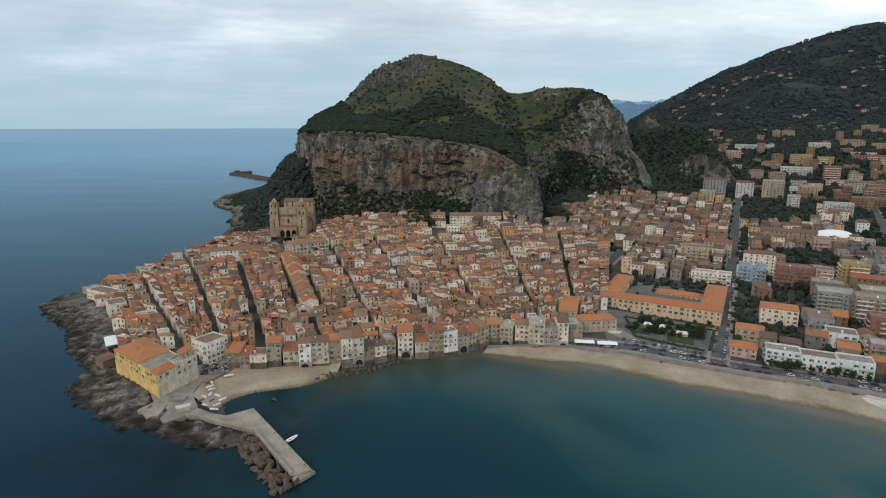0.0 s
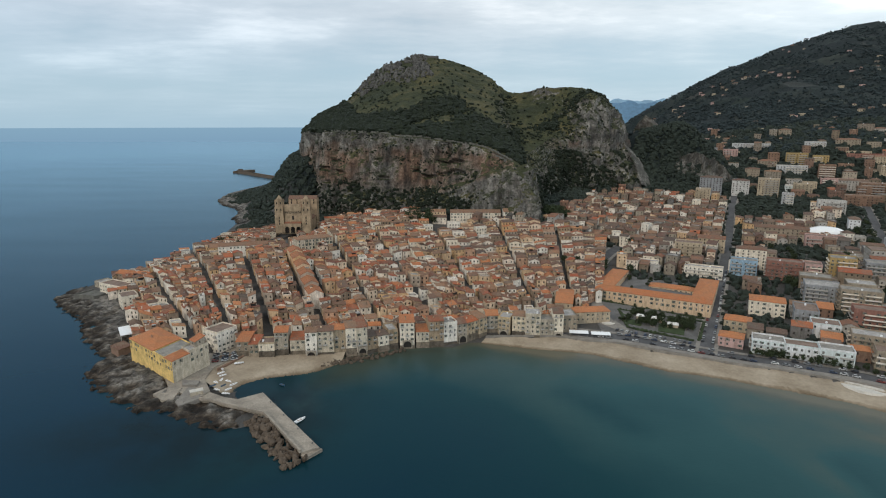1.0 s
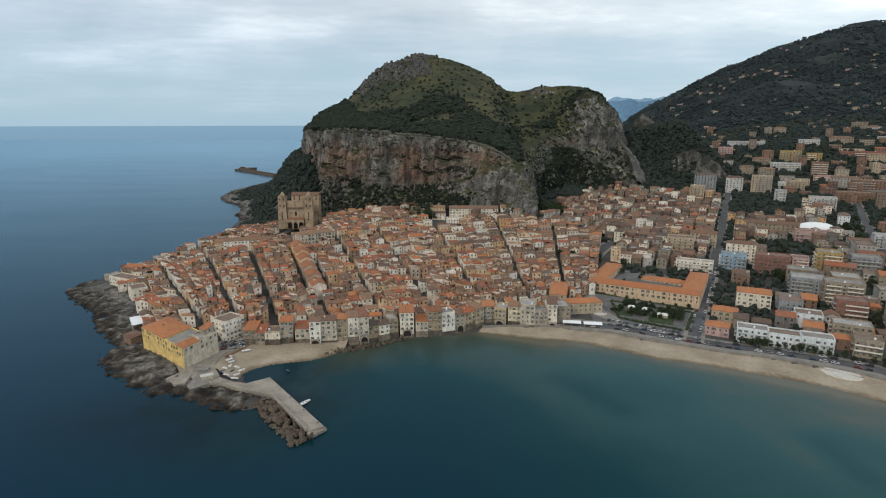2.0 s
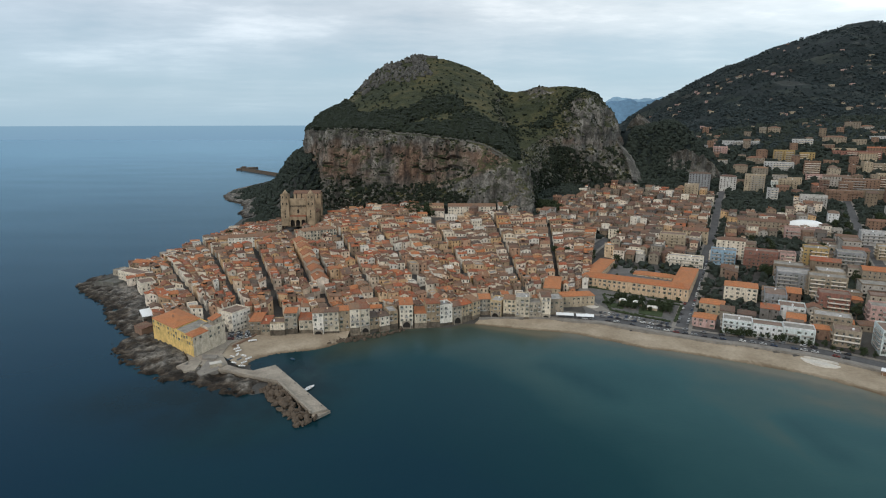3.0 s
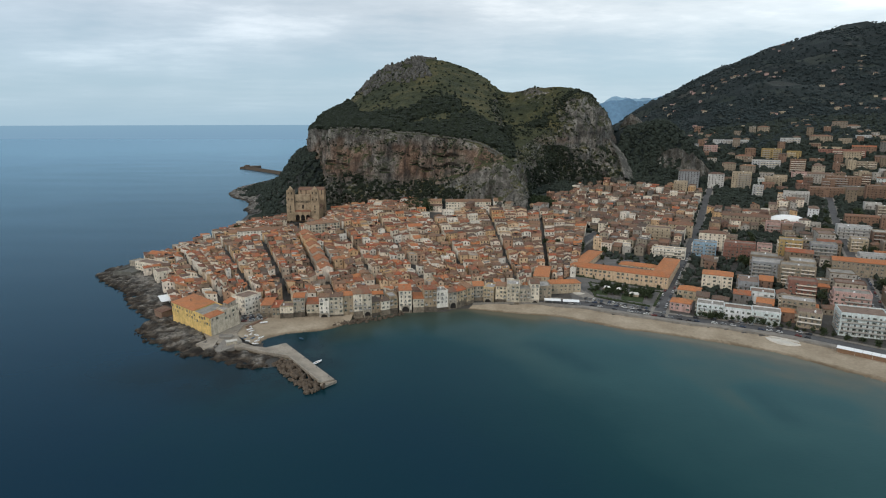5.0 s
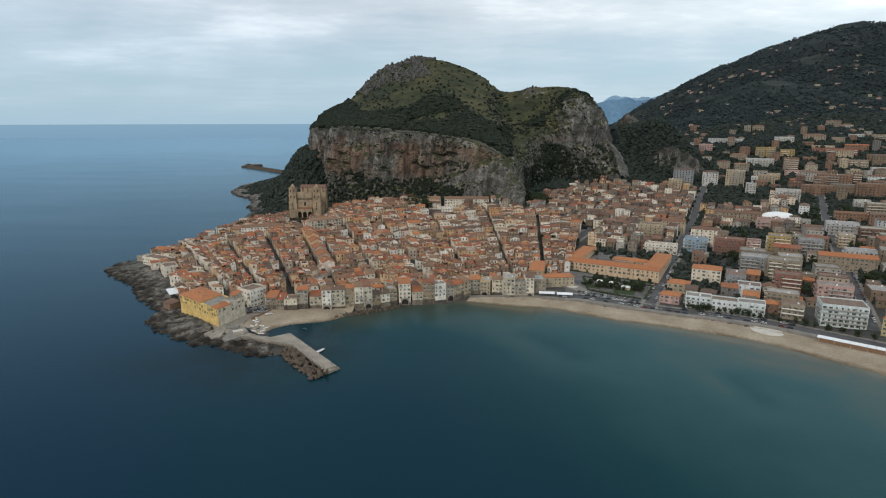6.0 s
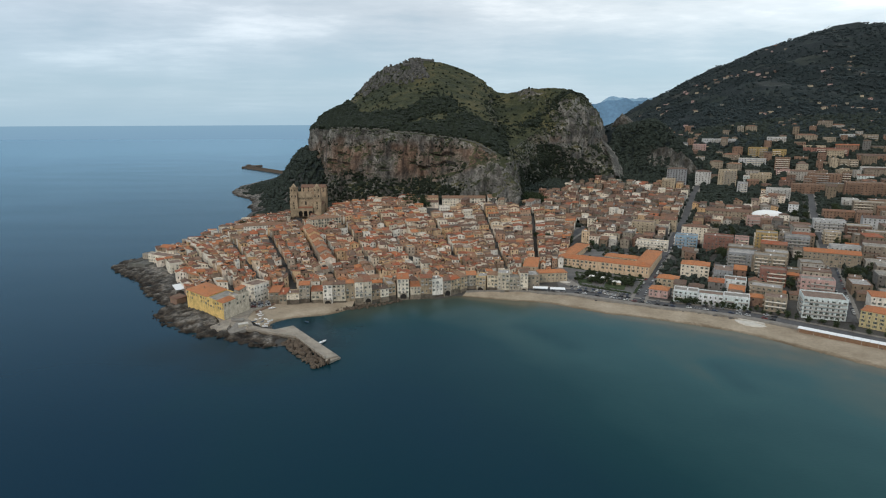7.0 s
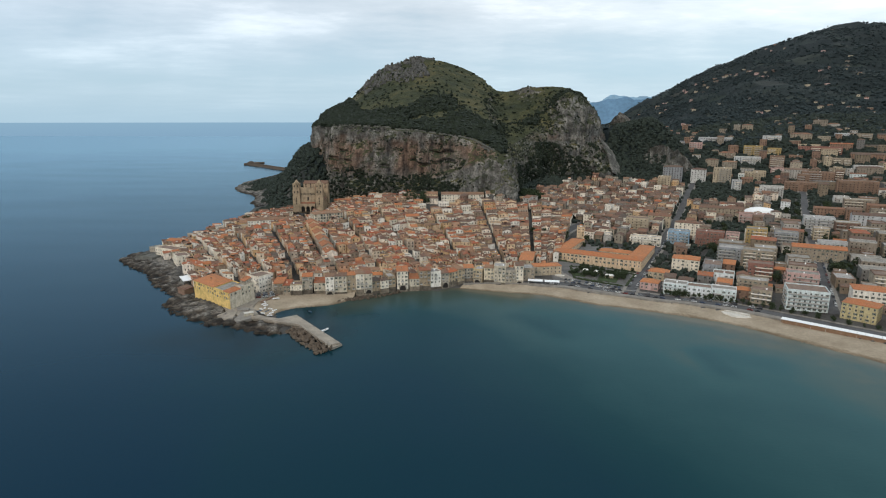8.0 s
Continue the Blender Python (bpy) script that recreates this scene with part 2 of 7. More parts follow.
M_LEAF = leafy("dark_green_leaves", (0.022, 0.034, 0.016), (0.05, 0.066, 0.027))
# leaf green shifted slightly to blue, painting in haze over the suburbs
M_SCRUB = leafy("hazed_maquis_scrub", (0.012, 0.019, 0.015), (0.033, 0.043, 0.031))
M_CRAGTREE = leafy("crag_maquis", (0.006, 0.0105, 0.006), (0.0185, 0.026, 0.0115))
# blue-grey leaf colour: the mountain's haze is painted in here
M_HILLTREE = leafy("hazed_hillside_wood", (0.012, 0.0205, 0.0225), (0.027, 0.039, 0.04), 0.01)


def rock_material(name="limestone_crag", green_from=0.5):
    """Limestone crag: grey stone with rusty stains on the faces, grass where it lies flat."""
    m, t, b = material(name, 0.95)
    p = place_of(t, True)
    geo = t.nodes.new("ShaderNodeNewGeometry")
    sep = t.nodes.new("ShaderNodeSeparateXYZ")
    t.links.new(geo.outputs["Normal"], sep.inputs[0])
    big = noise_node(t, p, 0.014, 4, 0.55)
    mid = noise_node(t, p, 0.05, 5, 0.6)
    fine = noise_node(t, p, 0.4, 4, 0.65)
    upright = noise_node(t, mapped(t, p, (0.11, 0.11, 0.013)), 1.0, 5, 0.62)
    beds = noise_node(t, mapped(t, p, (0.012, 0.012, 0.1)), 1.0, 5, 0.62)
    streak = math_node(t, "ADD", math_node(t, "MULTIPLY", upright, 0.72), math_node(t, "MULTIPLY", beds, 0.28))
    grey = ramp_node(t, math_node(t, "ADD", math_node(t, "MULTIPLY", mid, 0.5), math_node(t, "MULTIPLY", streak, 0.5)), [(0.36, (0.045, 0.044, 0.041)), (0.49, (0.125, 0.119, 0.108)), (0.6, (0.27, 0.257, 0.232))])
    rust = ramp_node(t, streak, [(0.36, (0.05, 0.038, 0.032)), (0.45, (0.13, 0.078, 0.055)), (0.53, (0.22, 0.135, 0.092)), (0.64, (0.3, 0.21, 0.155))])
    zed = t.nodes.new("ShaderNodeSeparateXYZ")
    t.links.new(p, zed.inputs[0])
    # the rusty band lies across the middle of the western face
    band = ramp_node(t, math_node(t, "DIVIDE", math_node(t, "ADD", zed.outputs[2], math_node(t, "MULTIPLY", mid, 40)), 220), [(0.36, (0.05,) * 3), (0.45, (1.0,) * 3), (0.57, (0.95,) * 3), (0.65, (0.08,) * 3)])
    stain = ramp_node(t, big, [(0.4, (0.15,) * 3), (0.54, (0.9,) * 3)])
    # the lower bluff in the south is bare pale stone
    over = math_node(t, "SUBTRACT", math_node(t, "ADD", zed.outputs[2], math_node(t, "MULTIPLY", mid, 14)), math_node(t, "MULTIPLY", math_node(t, "MINIMUM", zed.outputs[0], 115), 0.42))
    spur = math_node(t, "MAXIMUM", ramp_node(t, math_node(t, "DIVIDE", over, 160), [(0.43, (0.06,) * 3), (0.47, (1.0,) * 3)]), ramp_node(t, math_node(t, "ADD", math_node(t, "DIVIDE", zed.outputs[0], 200), 0.5), [(0.36, (1.0,) * 3), (0.46, (0.0,) * 3)]))
    stain = math_node(t, "MULTIPLY", stain, spur)
    rock = mix_node(t, math_node(t, "MULTIPLY", band, stain), grey, rust)
    rock = mix_node(t, 0.85, rock, ramp_node(t, fine, [(0.32, (0.42,) * 3), (0.64, (1.12,) * 3)]), "MULTIPLY")
    # dark lichen runs and a few tufts on the ledges
    runs = noise_node(t, mapped(t, p, (0.24, 0.24, 0.02)), 1.0, 3, 0.6)
    rock = mix_node(t, 0.75, rock, ramp_node(t, runs, [(0.36, (0.5, 0.5, 0.48)), (0.5, (1.05,) * 3)]), "MULTIPLY")
    tuft = math_node(t, "MULTIPLY", ramp_node(t, noise_node(t, mapped(t, p, (0.06, 0.06, 0.11)), 1.0, 5, 0.65), [(0.53, (0.0,) * 3), (0.6, (0.85,) * 3)]), ramp_node(t, beds, [(0.44, (0.15,) * 3), (0.56, (1.0,) * 3)]))
    rock = mix_node(t, tuft, rock, (0.028, 0.034, 0.018))
    grass = ramp_node(t, math_node(t, "ADD", math_node(t, "MULTIPLY", mid, 0.5), math_node(t, "MULTIPLY", big, 0.5)), [(0.34, (0.02, 0.026, 0.012)), (0.5, (0.04, 0.044, 0.019)), (0.62, (0.085, 0.075, 0.032))])
    grass = mix_node(t, 0.8, grass, ramp_node(t, fine, [(0.3, (0.65,) * 3), (0.7, (1.15,) * 3)]), "MULTIPLY")
    slope = math_node(t, "ADD", sep.outputs[2], math_node(t, "MULTIPLY", math_node(t, "SUBTRACT", mid, 0.5), 0.5))
    green = ramp_node(t, slope, [(green_from, (0.0,) * 3), (green_from + 0.12, (1.0,) * 3)])
    t.links.new(mix_node(t, green, rock, grass), b.inputs["Base Color"])
    bump(t, b, math_node(t, "ADD", math_node(t, "MULTIPLY", fine, 0.5), math_node(t, "MULTIPLY", streak, 1.5)), 0.7, 2.5)
    return m


def ground_material():
    """Streets and yards in the town, scrub and dry grass on the hills; the masks are stored on the sheet."""
    m, t, b = material("ground_cover", 0.95)
    p = place_of(t, True)
    att = t.nodes.new("ShaderNodeAttribute")
    att.attribute_name = "wild"
    wide, mid, fine = noise_node(t, p, 0.006, 6, 0.6), noise_node(t, p, 0.035, 5, 0.65), noise_node(t, p, 0.35, 5, 0.7)
    town = ramp_node(t, mid, [(0.35, (0.045, 0.041, 0.038)), (0.6, (0.085, 0.08, 0.073))])
    # wood and field colours lean blue to paint haze onto the mountain
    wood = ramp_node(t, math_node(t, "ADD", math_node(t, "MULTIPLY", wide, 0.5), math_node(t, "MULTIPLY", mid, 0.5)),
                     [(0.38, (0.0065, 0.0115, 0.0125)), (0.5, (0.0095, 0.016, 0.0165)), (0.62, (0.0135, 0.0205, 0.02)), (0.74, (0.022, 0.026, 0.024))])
    wood = mix_node(t, 1.0, wood, ramp_node(t, fine, [(0.3, (0.55,) * 3), (0.7, (1.2,) * 3)]), "MULTIPLY")
    # terraced fields, olive groves and bare patches among the woods
    shift = t.nodes.new("ShaderNodeVectorMath")
    shift.operation = "MULTIPLY_ADD"
    spin = t.nodes.new("ShaderNodeTexNoise")
    spin.inputs["Scale"].default_value, spin.inputs["Detail"].default_value = 0.012, 3
    t.links.new(p, spin.inputs["Vector"])
    link_nodes(t, (spin.outputs["Color"], shift.inputs[0]), (p, shift.inputs[2]))
    shift.inputs[1].default_value = (70, 70, 70)
    cell = t.nodes.new("ShaderNodeTexVoronoi")
    cell.inputs["Scale"].default_value = 1.0
    t.links.new(mapped(t, shift.outputs[0], (0.016, 0.022, 0.03)), cell.inputs["Vector"])
    one = t.nodes.new("ShaderNodeSeparateColor")
    t.links.new(cell.outputs["Color"], one.inputs[0])
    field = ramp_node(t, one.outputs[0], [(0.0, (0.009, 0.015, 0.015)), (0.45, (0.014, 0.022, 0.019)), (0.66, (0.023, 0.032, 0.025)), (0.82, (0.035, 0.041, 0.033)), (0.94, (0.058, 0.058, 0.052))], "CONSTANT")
    field = mix_node(t, 1.0, field, ramp_node(t, fine, [(0.3, (0.5,) * 3), (0.7, (1.2,) * 3)]), "MULTIPLY")
    wood = mix_node(t, math_node(t, "MULTIPLY", ramp_node(t, wide, [(0.38, (0.15,) * 3), (0.56, (0.9,) * 3)]), ramp_node(t, one.outputs[1], [(0.3, (0.35,) * 3), (0.6, (1.0,) * 3)])), wood, field)
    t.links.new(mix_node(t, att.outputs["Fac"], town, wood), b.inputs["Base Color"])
    bump(t, b, math_node(t, "ADD", fine, mid), 0.7, 2.0)
    return m


def shore_material():
    m, t, b = material("shore_rock", 0.85)
    p = place_of(t, True)
    zed = t.nodes.new("ShaderNodeSeparateXYZ")
    t.links.new(p, zed.inputs[0])
    mid, fine = noise_node(t, p, 0.15, 6, 0.65), noise_node(t, p, 1.1, 5, 0.7)
    c = ramp_node(t, mid, [(0.34, (0.035, 0.032, 0.028)), (0.47, (0.1, 0.092, 0.082)), (0.64, (0.26, 0.235, 0.205))])
    wet = ramp_node(t, math_node(t, "ADD", math_node(t, "MULTIPLY", zed.outputs[2], 0.16), math_node(t, "MULTIPLY", mid, 0.6)),
                    [(0.4, (0.2, 0.15, 0.11)), (0.62, (0.5, 0.45, 0.4)), (0.8, (1.0,) * 3)])
    c = mix_node(t, 1.0, c, wet, "MULTIPLY")
    c = mix_node(t, 1.0, c, ramp_node(t, fine, [(0.3, (0.5,) * 3), (0.68, (1.25,) * 3)]), "MULTIPLY")
    t.links.new(c, b.inputs["Base Color"])
    bump(t, b, fine, 0.8, 0.6)
    return m


def sea_material():
    """Water: green over shallow sand, teal in the bay, navy over deep water; low ripples."""
    m, t, b = material("sea_water", 0.9)
    b.inputs["Specular IOR Level"].default_value = 0.0
    p = place_of(t, True)
    att = t.nodes.new("ShaderNodeAttribute")
    att.attribute_name = "depth"
    blot = noise_node(t, p, 0.011, 4, 0.55)
    d = math_node(t, "ADD", att.outputs["Fac"], math_node(t, "MULTIPLY", math_node(t, "SUBTRACT", blot, 0.5), 0.34))
    c = ramp_node(t, d, [(0.0, (0.125, 0.11, 0.076)), (0.035, (0.085, 0.085, 0.062)), (0.08, (0.048, 0.075, 0.065)), (0.18, (0.023, 0.066, 0.067)), (0.45, (0.0058, 0.034, 0.04)), (0.72, (0.004, 0.026, 0.037)), (1.0, (0.004, 0.022, 0.041))])
    # weed and rock bottom under the old houses, with their brownish reflection painted in
    sep = t.nodes.new("ShaderNodeSeparateXYZ")
    t.links.new(p, sep.inputs[0])
    weed_reflection = math_node(t, "MULTIPLY", ramp_node(t, math_node(t, "DIVIDE", math_node(t, "ADD", sep.outputs[0], 120), 240), [(0.0, (0.9,) * 3), (0.42, (0.9,) * 3), (0.9, (0.0,) * 3)]), ramp_node(t, d, [(0.04, (0.2,) * 3), (0.1, (0.95,) * 3), (0.2, (0.8,) * 3), (0.42, (0.0,) * 3)]))
    c = mix_node(t, weed_reflection, c, (0.05, 0.054, 0.038))
    # dark rocky bottom round the headland
    reef = t.nodes.new("ShaderNodeAttribute")
    reef.attribute_name = "reef"
    patch = ramp_node(t, noise_node(t, p, 0.045, 4, 0.6), [(0.34, (0.55,) * 3), (0.6, (1.0,) * 3)])
    c = mix_node(t, math_node(t, "MULTIPLY", reef.outputs["Fac"], patch), c, (0.0045, 0.011, 0.013))
    t.links.new(c, b.inputs["Base Color"])
    w1 = noise_node(t, mapped(t, p, (0.5, 1.0, 1), (0, 0, radians(25))), 0.5, 5, 0.6)
    w2 = noise_node(t, p, 0.02, 3, 0.5)
    # long calm and ruffled patches
    calm = ramp_node(t, noise_node(t, mapped(t, p, (0.25, 1.0, 1), (0, 0, radians(15))), 0.012, 4, 0.6), [(0.35, (0.74,) * 3), (0.65, (0.82,) * 3)])
    gloss = t.nodes.new("ShaderNodeBsdfGlossy")
    gloss.inputs["Color"].default_value = (0.57, 0.78, 0.92, 1)
    gloss.inputs["Roughness"].default_value = 0.22
    lean = t.nodes.new("ShaderNodeFresnel")
    lean.inputs["IOR"].default_value = 1.33
    share = math_node(t, "MINIMUM", math_node(t, "MULTIPLY", math_node(t, "POWER", lean.outputs[0], 1.25), math_node(t, "ADD", calm, 0.2)), 0.7)
    both = t.nodes.new("ShaderNodeMixShader")
    bump(t, b, math_node(t, "ADD", w1, math_node(t, "MULTIPLY", w2, 0.8)), 0.2, 0.6)
    t.links.new(b.inputs["Normal"].links[0].from_socket, gloss.inputs["Normal"])
    link_nodes(t, (share, both.inputs[0]), (b.outputs[0], both.inputs[1]), (gloss.outputs[0], both.inputs[2]), (both.outputs[0], t.nodes["Material Output"].inputs[0]))
    return m


M_BARE = rock_material("bare_limestone", 0.8)
M_ROCK, M_GROUND, M_SHORE, M_SEA = rock_material(), ground_material(), shore_material(), sea_material()

# ---------------------------------------------------------------- mesh helpers
def mesh_data(name, verts, faces, mats, index=None, smooth=False):
    me = bpy.data.meshes.new(name)
    me.from_pydata([tuple(v) for v in verts], [], [tuple(f) for f in faces])
    for m in mats:
        me.materials.append(m)
    if index is not None:
        me.polygons.foreach_set("material_index", list(index))
    if smooth:
        me.polygons.foreach_set("use_smooth", [True] * len(me.polygons))
    me.update()
    return me


def piece(name, me, parent=None, at=None, label=""):
    """One mesh object, top-level or under a thing; at: a matrix."""
    ob = new(name, me)
    if parent is not None:
        ob.parent = parent
    if at is not None:
        ob.matrix_basis = at
    if label:
        ob["label"] = label
    return ob


class Shape:
    """Collects boxes, prisms and quads into one mesh."""

    def __init__(self):
        self.v, self.f, self.m = [], [], []

    def face(self, pts, mat=0):
        n = len(self.v)
        self.v += [tuple(p) for p in pts]
        self.f.append(tuple(range(n, n + len(pts))))
        self.m.append(mat)

    def prism(self, base, z0, z1, mat=0, top=None, cap=True):
        """An upright prism over the polygon base (counter-clockwise seen from above); z1 may be a list."""
        n = len(base)
        tops = top or base
        zs = z1 if isinstance(z1, (list, tuple)) else [z1] * n
        i = len(self.v)
        self.v += [(p[0], p[1], z0) for p in base] + [(p[0], p[1], z) for p, z in zip(tops, zs)]
        for k in range(n):
            j = (k + 1) % n
            self.f.append((i + k, i + j, i + n + j, i + n + k))
            self.m.append(mat)
        self.f.append(tuple(i + k for k in reversed(range(n))))
        self.m.append(mat)
        if cap:
            self.f.append(tuple(i + n + k for k in range(n)))
            self.m.append(mat)

    def box(self, x0, y0, z0, x1, y1, z1, mat=0):
        self.prism([(x0, y0), (x1, y0), (x1, y1), (x0, y1)], z0, z1, mat)

    def done(self, name, mats, smooth=False):
        """The mesh, with corners that meet welded."""
        seen, index = {}, []
        for v in self.v:
            index.append(seen.setdefault((round(v[0], 3), round(v[1], 3), round(v[2], 3)), len(seen)))
        faces, kinds = [], []
        for f, m in zip(self.f, self.m):
            g = list(dict.fromkeys(index[i] for i in f))
            if len(g) > 2:
                faces.append(g)
                kinds.append(m)
        return mesh_data(name, list(seen), faces, mats, kinds, smooth)


def grid_mesh(name, points, mats, smooth=True):
    """points: array rows x columns x 3."""
    r, c = points.shape[:2]
    i = np.arange(r * c).reshape(r, c)
    faces = np.stack([i[:-1, :-1], i[:-1, 1:], i[1:, 1:], i[1:, :-1]], -1).reshape(-1, 4)
    me = bpy.data.meshes.new(name)
    me.vertices.add(r * c)
    me.vertices.foreach_set("co", points.reshape(-1).astype(np.float32))
    me.loops.add(faces.size)
    me.loops.foreach_set("vertex_index", faces.reshape(-1).astype(np.int32))
    me.polygons.add(len(faces))
    me.polygons.foreach_set("loop_start", np.arange(0, faces.size, 4, dtype=np.int32))
    me.polygons.foreach_set("use_smooth", np.full(len(faces), smooth))
    for m in mats:
        me.materials.append(m)
    me.update(calc_edges=True)
    me.validate()
    return me


def tri_soup(name, verts, tris, mats, smooth=False):
    me = bpy.data.meshes.new(name)
    me.vertices.add(len(verts))
    me.vertices.foreach_set("co", verts.reshape(-1).astype(np.float32))
    me.loops.add(tris.size)
    me.loops.foreach_set("vertex_index", tris.reshape(-1).astype(np.int32))
    me.polygons.add(len(tris))
    me.polygons.foreach_set("loop_start", np.arange(0, tris.size, tris.shape[1], dtype=np.int32))
    me.polygons.foreach_set("use_smooth", np.full(len(tris), smooth))
    for m in mats:
        me.materials.append(m)
    me.update(calc_edges=True)
    return me


# ---------------------------------------------------------------- the lie of the land
COAST = [(-318, 531), (-324, 508), (-331, 486), (-333, 462), (-312, 437), (-291, 421), (-266, 399), (-259, 381), (-244, 364), (-229, 347), (-211, 329),
         (-213, 320), (-212, 312), (-200, 298), (-190, 285), (-177, 273), (-163, 266), (-151, 259), (-143, 265), (-138, 264), (-136, 257), (-128, 252), (-118, 249),
         (-110, 244), (-101, 245), (-92, 250), (-90, 262), (-98, 281), (-108, 275), (-114, 282), (-114, 289), (-110, 295), (-105, 300), (-97, 305.5), (-85, 307), (-75, 313), (-69, 322),
         (-59, 324), (-48, 331), (-43, 344), (-31, 350), (-5, 355), (11, 353), (19, 360), (28, 362), (46, 356), (64, 350), (81, 346.5), (98, 342), (113, 332), (127, 322.5)]
COAST += [(140, 314), (154, 308), (168, 303), (181, 296.5), (193, 291), (204, 284), (214.5, 277), (228, 269), (243, 255), (255, 239), (266, 225), (277, 213), (290, 197),
          (320, 160), (350, 110), (385, 20), (400, -120), (430, -400), (600, -900), (4900, -900), (4900, 4900),
          (1500, 4900), (700, 3600), (-150, 2200), (-380, 1650), (-442, 1340), (-455, 1220), (-442, 1126), (-412, 1061), (-388, 1031), (-362, 1000), (-345, 965), (-328, 890), (-308, 850), (-292, 737), (-302, 598)]
FOOT = [(-255, 1000), (-199, 860), (-130, 745), (-61, 712), (2, 680), (59, 645), (105, 622), (125, 740), (217, 850), (296, 905), (363, 1010),
        (380, 1200), (250, 1400), (0, 1450), (-200, 1350), (-280, 1150)]


def signed(poly, x, y):
    """Distance to a closed outline, positive inside."""
    x, y = np.asarray(x, float), np.asarray(y, float)
    best = np.full(x.shape, 1e12)
    inside = np.zeros(x.shape, bool)
    for (ax, ay), (bx, by) in zip(poly, poly[1:] + poly[:1]):
        ex, ey = bx - ax, by - ay
        s = np.clip(((x - ax) * ex + (y - ay) * ey) / (ex * ex + ey * ey), 0, 1)
        best = np.minimum(best, (x - ax - s * ex) ** 2 + (y - ay - s * ey) ** 2)
        if ay != by:
            inside ^= ((ay > y) != (by > y)) & (x < (bx - ax) * (y - ay) / (by - ay) + ax)
    return np.where(inside, 1, -1) * np.sqrt(best)


def smooth(a, b, v):
    s = np.clip((np.asarray(v, float) - a) / (b - a), 0, 1)
    return s * s * (3 - 2 * s)


def height(x, y):
    """Height of the ground sheet above the sea."""
    x, y = np.asarray(x, float), np.asarray(y, float)
    d = signed(COAST, x, y)
    right = smooth(60, 190, x - (y - 450) * 0.18)
    k = 0.150 * (1 - right) + 0.047 * right
    low = np.where(d > 0, 3.0 * smooth(-2, 16, d) + k * np.maximum(0, d - 22), np.maximum(-9, d * 0.12))
    low = np.minimum(low, 70 + 0.02 * d)
    low = np.where((x > 60) & (y > 560), np.minimum(low, 40 + 0.04 * (y - 600) + 12 * smooth(130, 60, x)), low)
    low = low + right * 0.075 * np.clip(d - 400, 0, 450) * (d > 0) * (1 - 0.8 * smooth(1100, 2000, y))
    # wooded skirts of the crag
    f = -signed(FOOT, x, y)
    skirt = np.where(f < 0, 55, 55 * np.exp(-(f / np.where(x > 60, 45, 75)) ** 2)) * smooth(700, 900, y) * smooth(0, 45, d)
    spur = 34 * np.exp(-(((x - 400) / 55) ** 2 + ((y - 985) / 45) ** 2)) + 60 * np.exp(-(((x - 330) / 70) ** 2 + ((y - 1010) / 90) ** 2))
    west = np.where(f < 0, 92, 92 * np.exp(-(np.maximum(f, 0) / 50) ** 1.6)) * smooth(-90, -190, x) * smooth(760, 870, y) * smooth(0, 60, d)
    spur = spur + 46 * np.exp(-(((x - 405) / 52) ** 2 + ((y - 945) / 34) ** 2))
    low = np.where(d > 0, np.maximum(np.maximum(low, skirt), west) + spur, low)
    # the mountain behind the new town
    bear = x / np.maximum(y, 200)
    crest = np.interp(bear, [0.2, 0.301, 0.352, 0.444, 0.534, 0.624, 0.668, 0.731, 0.9, 1.3, 2.0], [50, 125, 205, 312, 402, 466, 505, 512, 500, 410, 300])
    rise = 0.7 * np.clip((y - 850) / 1650, 0, 1) + 0.3 * smooth(850, 2500, y)
    hill = (crest - 40) * rise * smooth(0.17, 0.3, bear) * smooth(0, 200, d)
    hill = hill * (1 - 0.75 * smooth(2550, 4300, y))
    low = low + hill
    low = np.where((y < 400) & (d > 0) & ((signed(SAND_BAY, x, y) > 0.5) | (signed(SAND_COVE, x, y) > 0.5)), np.minimum(low, -1.0 + 0.04 * d), low)
    low = np.where(signed(QUAY, x, y) > -2, np.minimum(low, 1.2), low)
    low = np.where(signed(DECK, x, y) > -2, np.minimum(low, 1.2), low)
    return np.where(signed(ROCKY, x, y) > 0, np.minimum(low, -0.5 + 0.05 * d), low)


SAND_BAY = [(36, 364), (85, 363), (122, 351), (150, 334), (190, 314), (240, 290), (261, 272), (295, 240), (330, 205), (375, 140), (420, 40),
            (383, 15), (348, 106), (288, 193), (253, 235), (226, 265), (202, 280), (166, 299), (125, 318), (96, 338), (34, 352)]
SAND_COVE = [(-138, 314), (-126, 330), (-108, 337), (-88, 341), (-62, 342), (-48, 343), (-45, 334), (-58, 322), (-68, 319), (-76, 309), (-86, 303), (-100, 301), (-112, 290), (-117, 281), (-132, 292)]
DECK = [(-128, 272), (-121.6, 270.5), (-103, 262), (-88, 256.5), (-96.3, 280), (-107.5, 272), (-116, 274.5), (-127, 281)]
QUAY = [(-158, 296), (-149, 283), (-129, 271.4), (-126, 281), (-135, 296), (-136, 312), (-128, 329), (-121, 334), (-133, 346), (-150, 332)]
ROCKY = [(-360, 180), (-104, 180), (-100, 258), (-130, 276), (-152, 290), (-196, 328), (-216, 362), (-226, 380), (-250, 420), (-268, 445), (-286, 458), (-318, 480), (-328, 500), (-400, 520)]


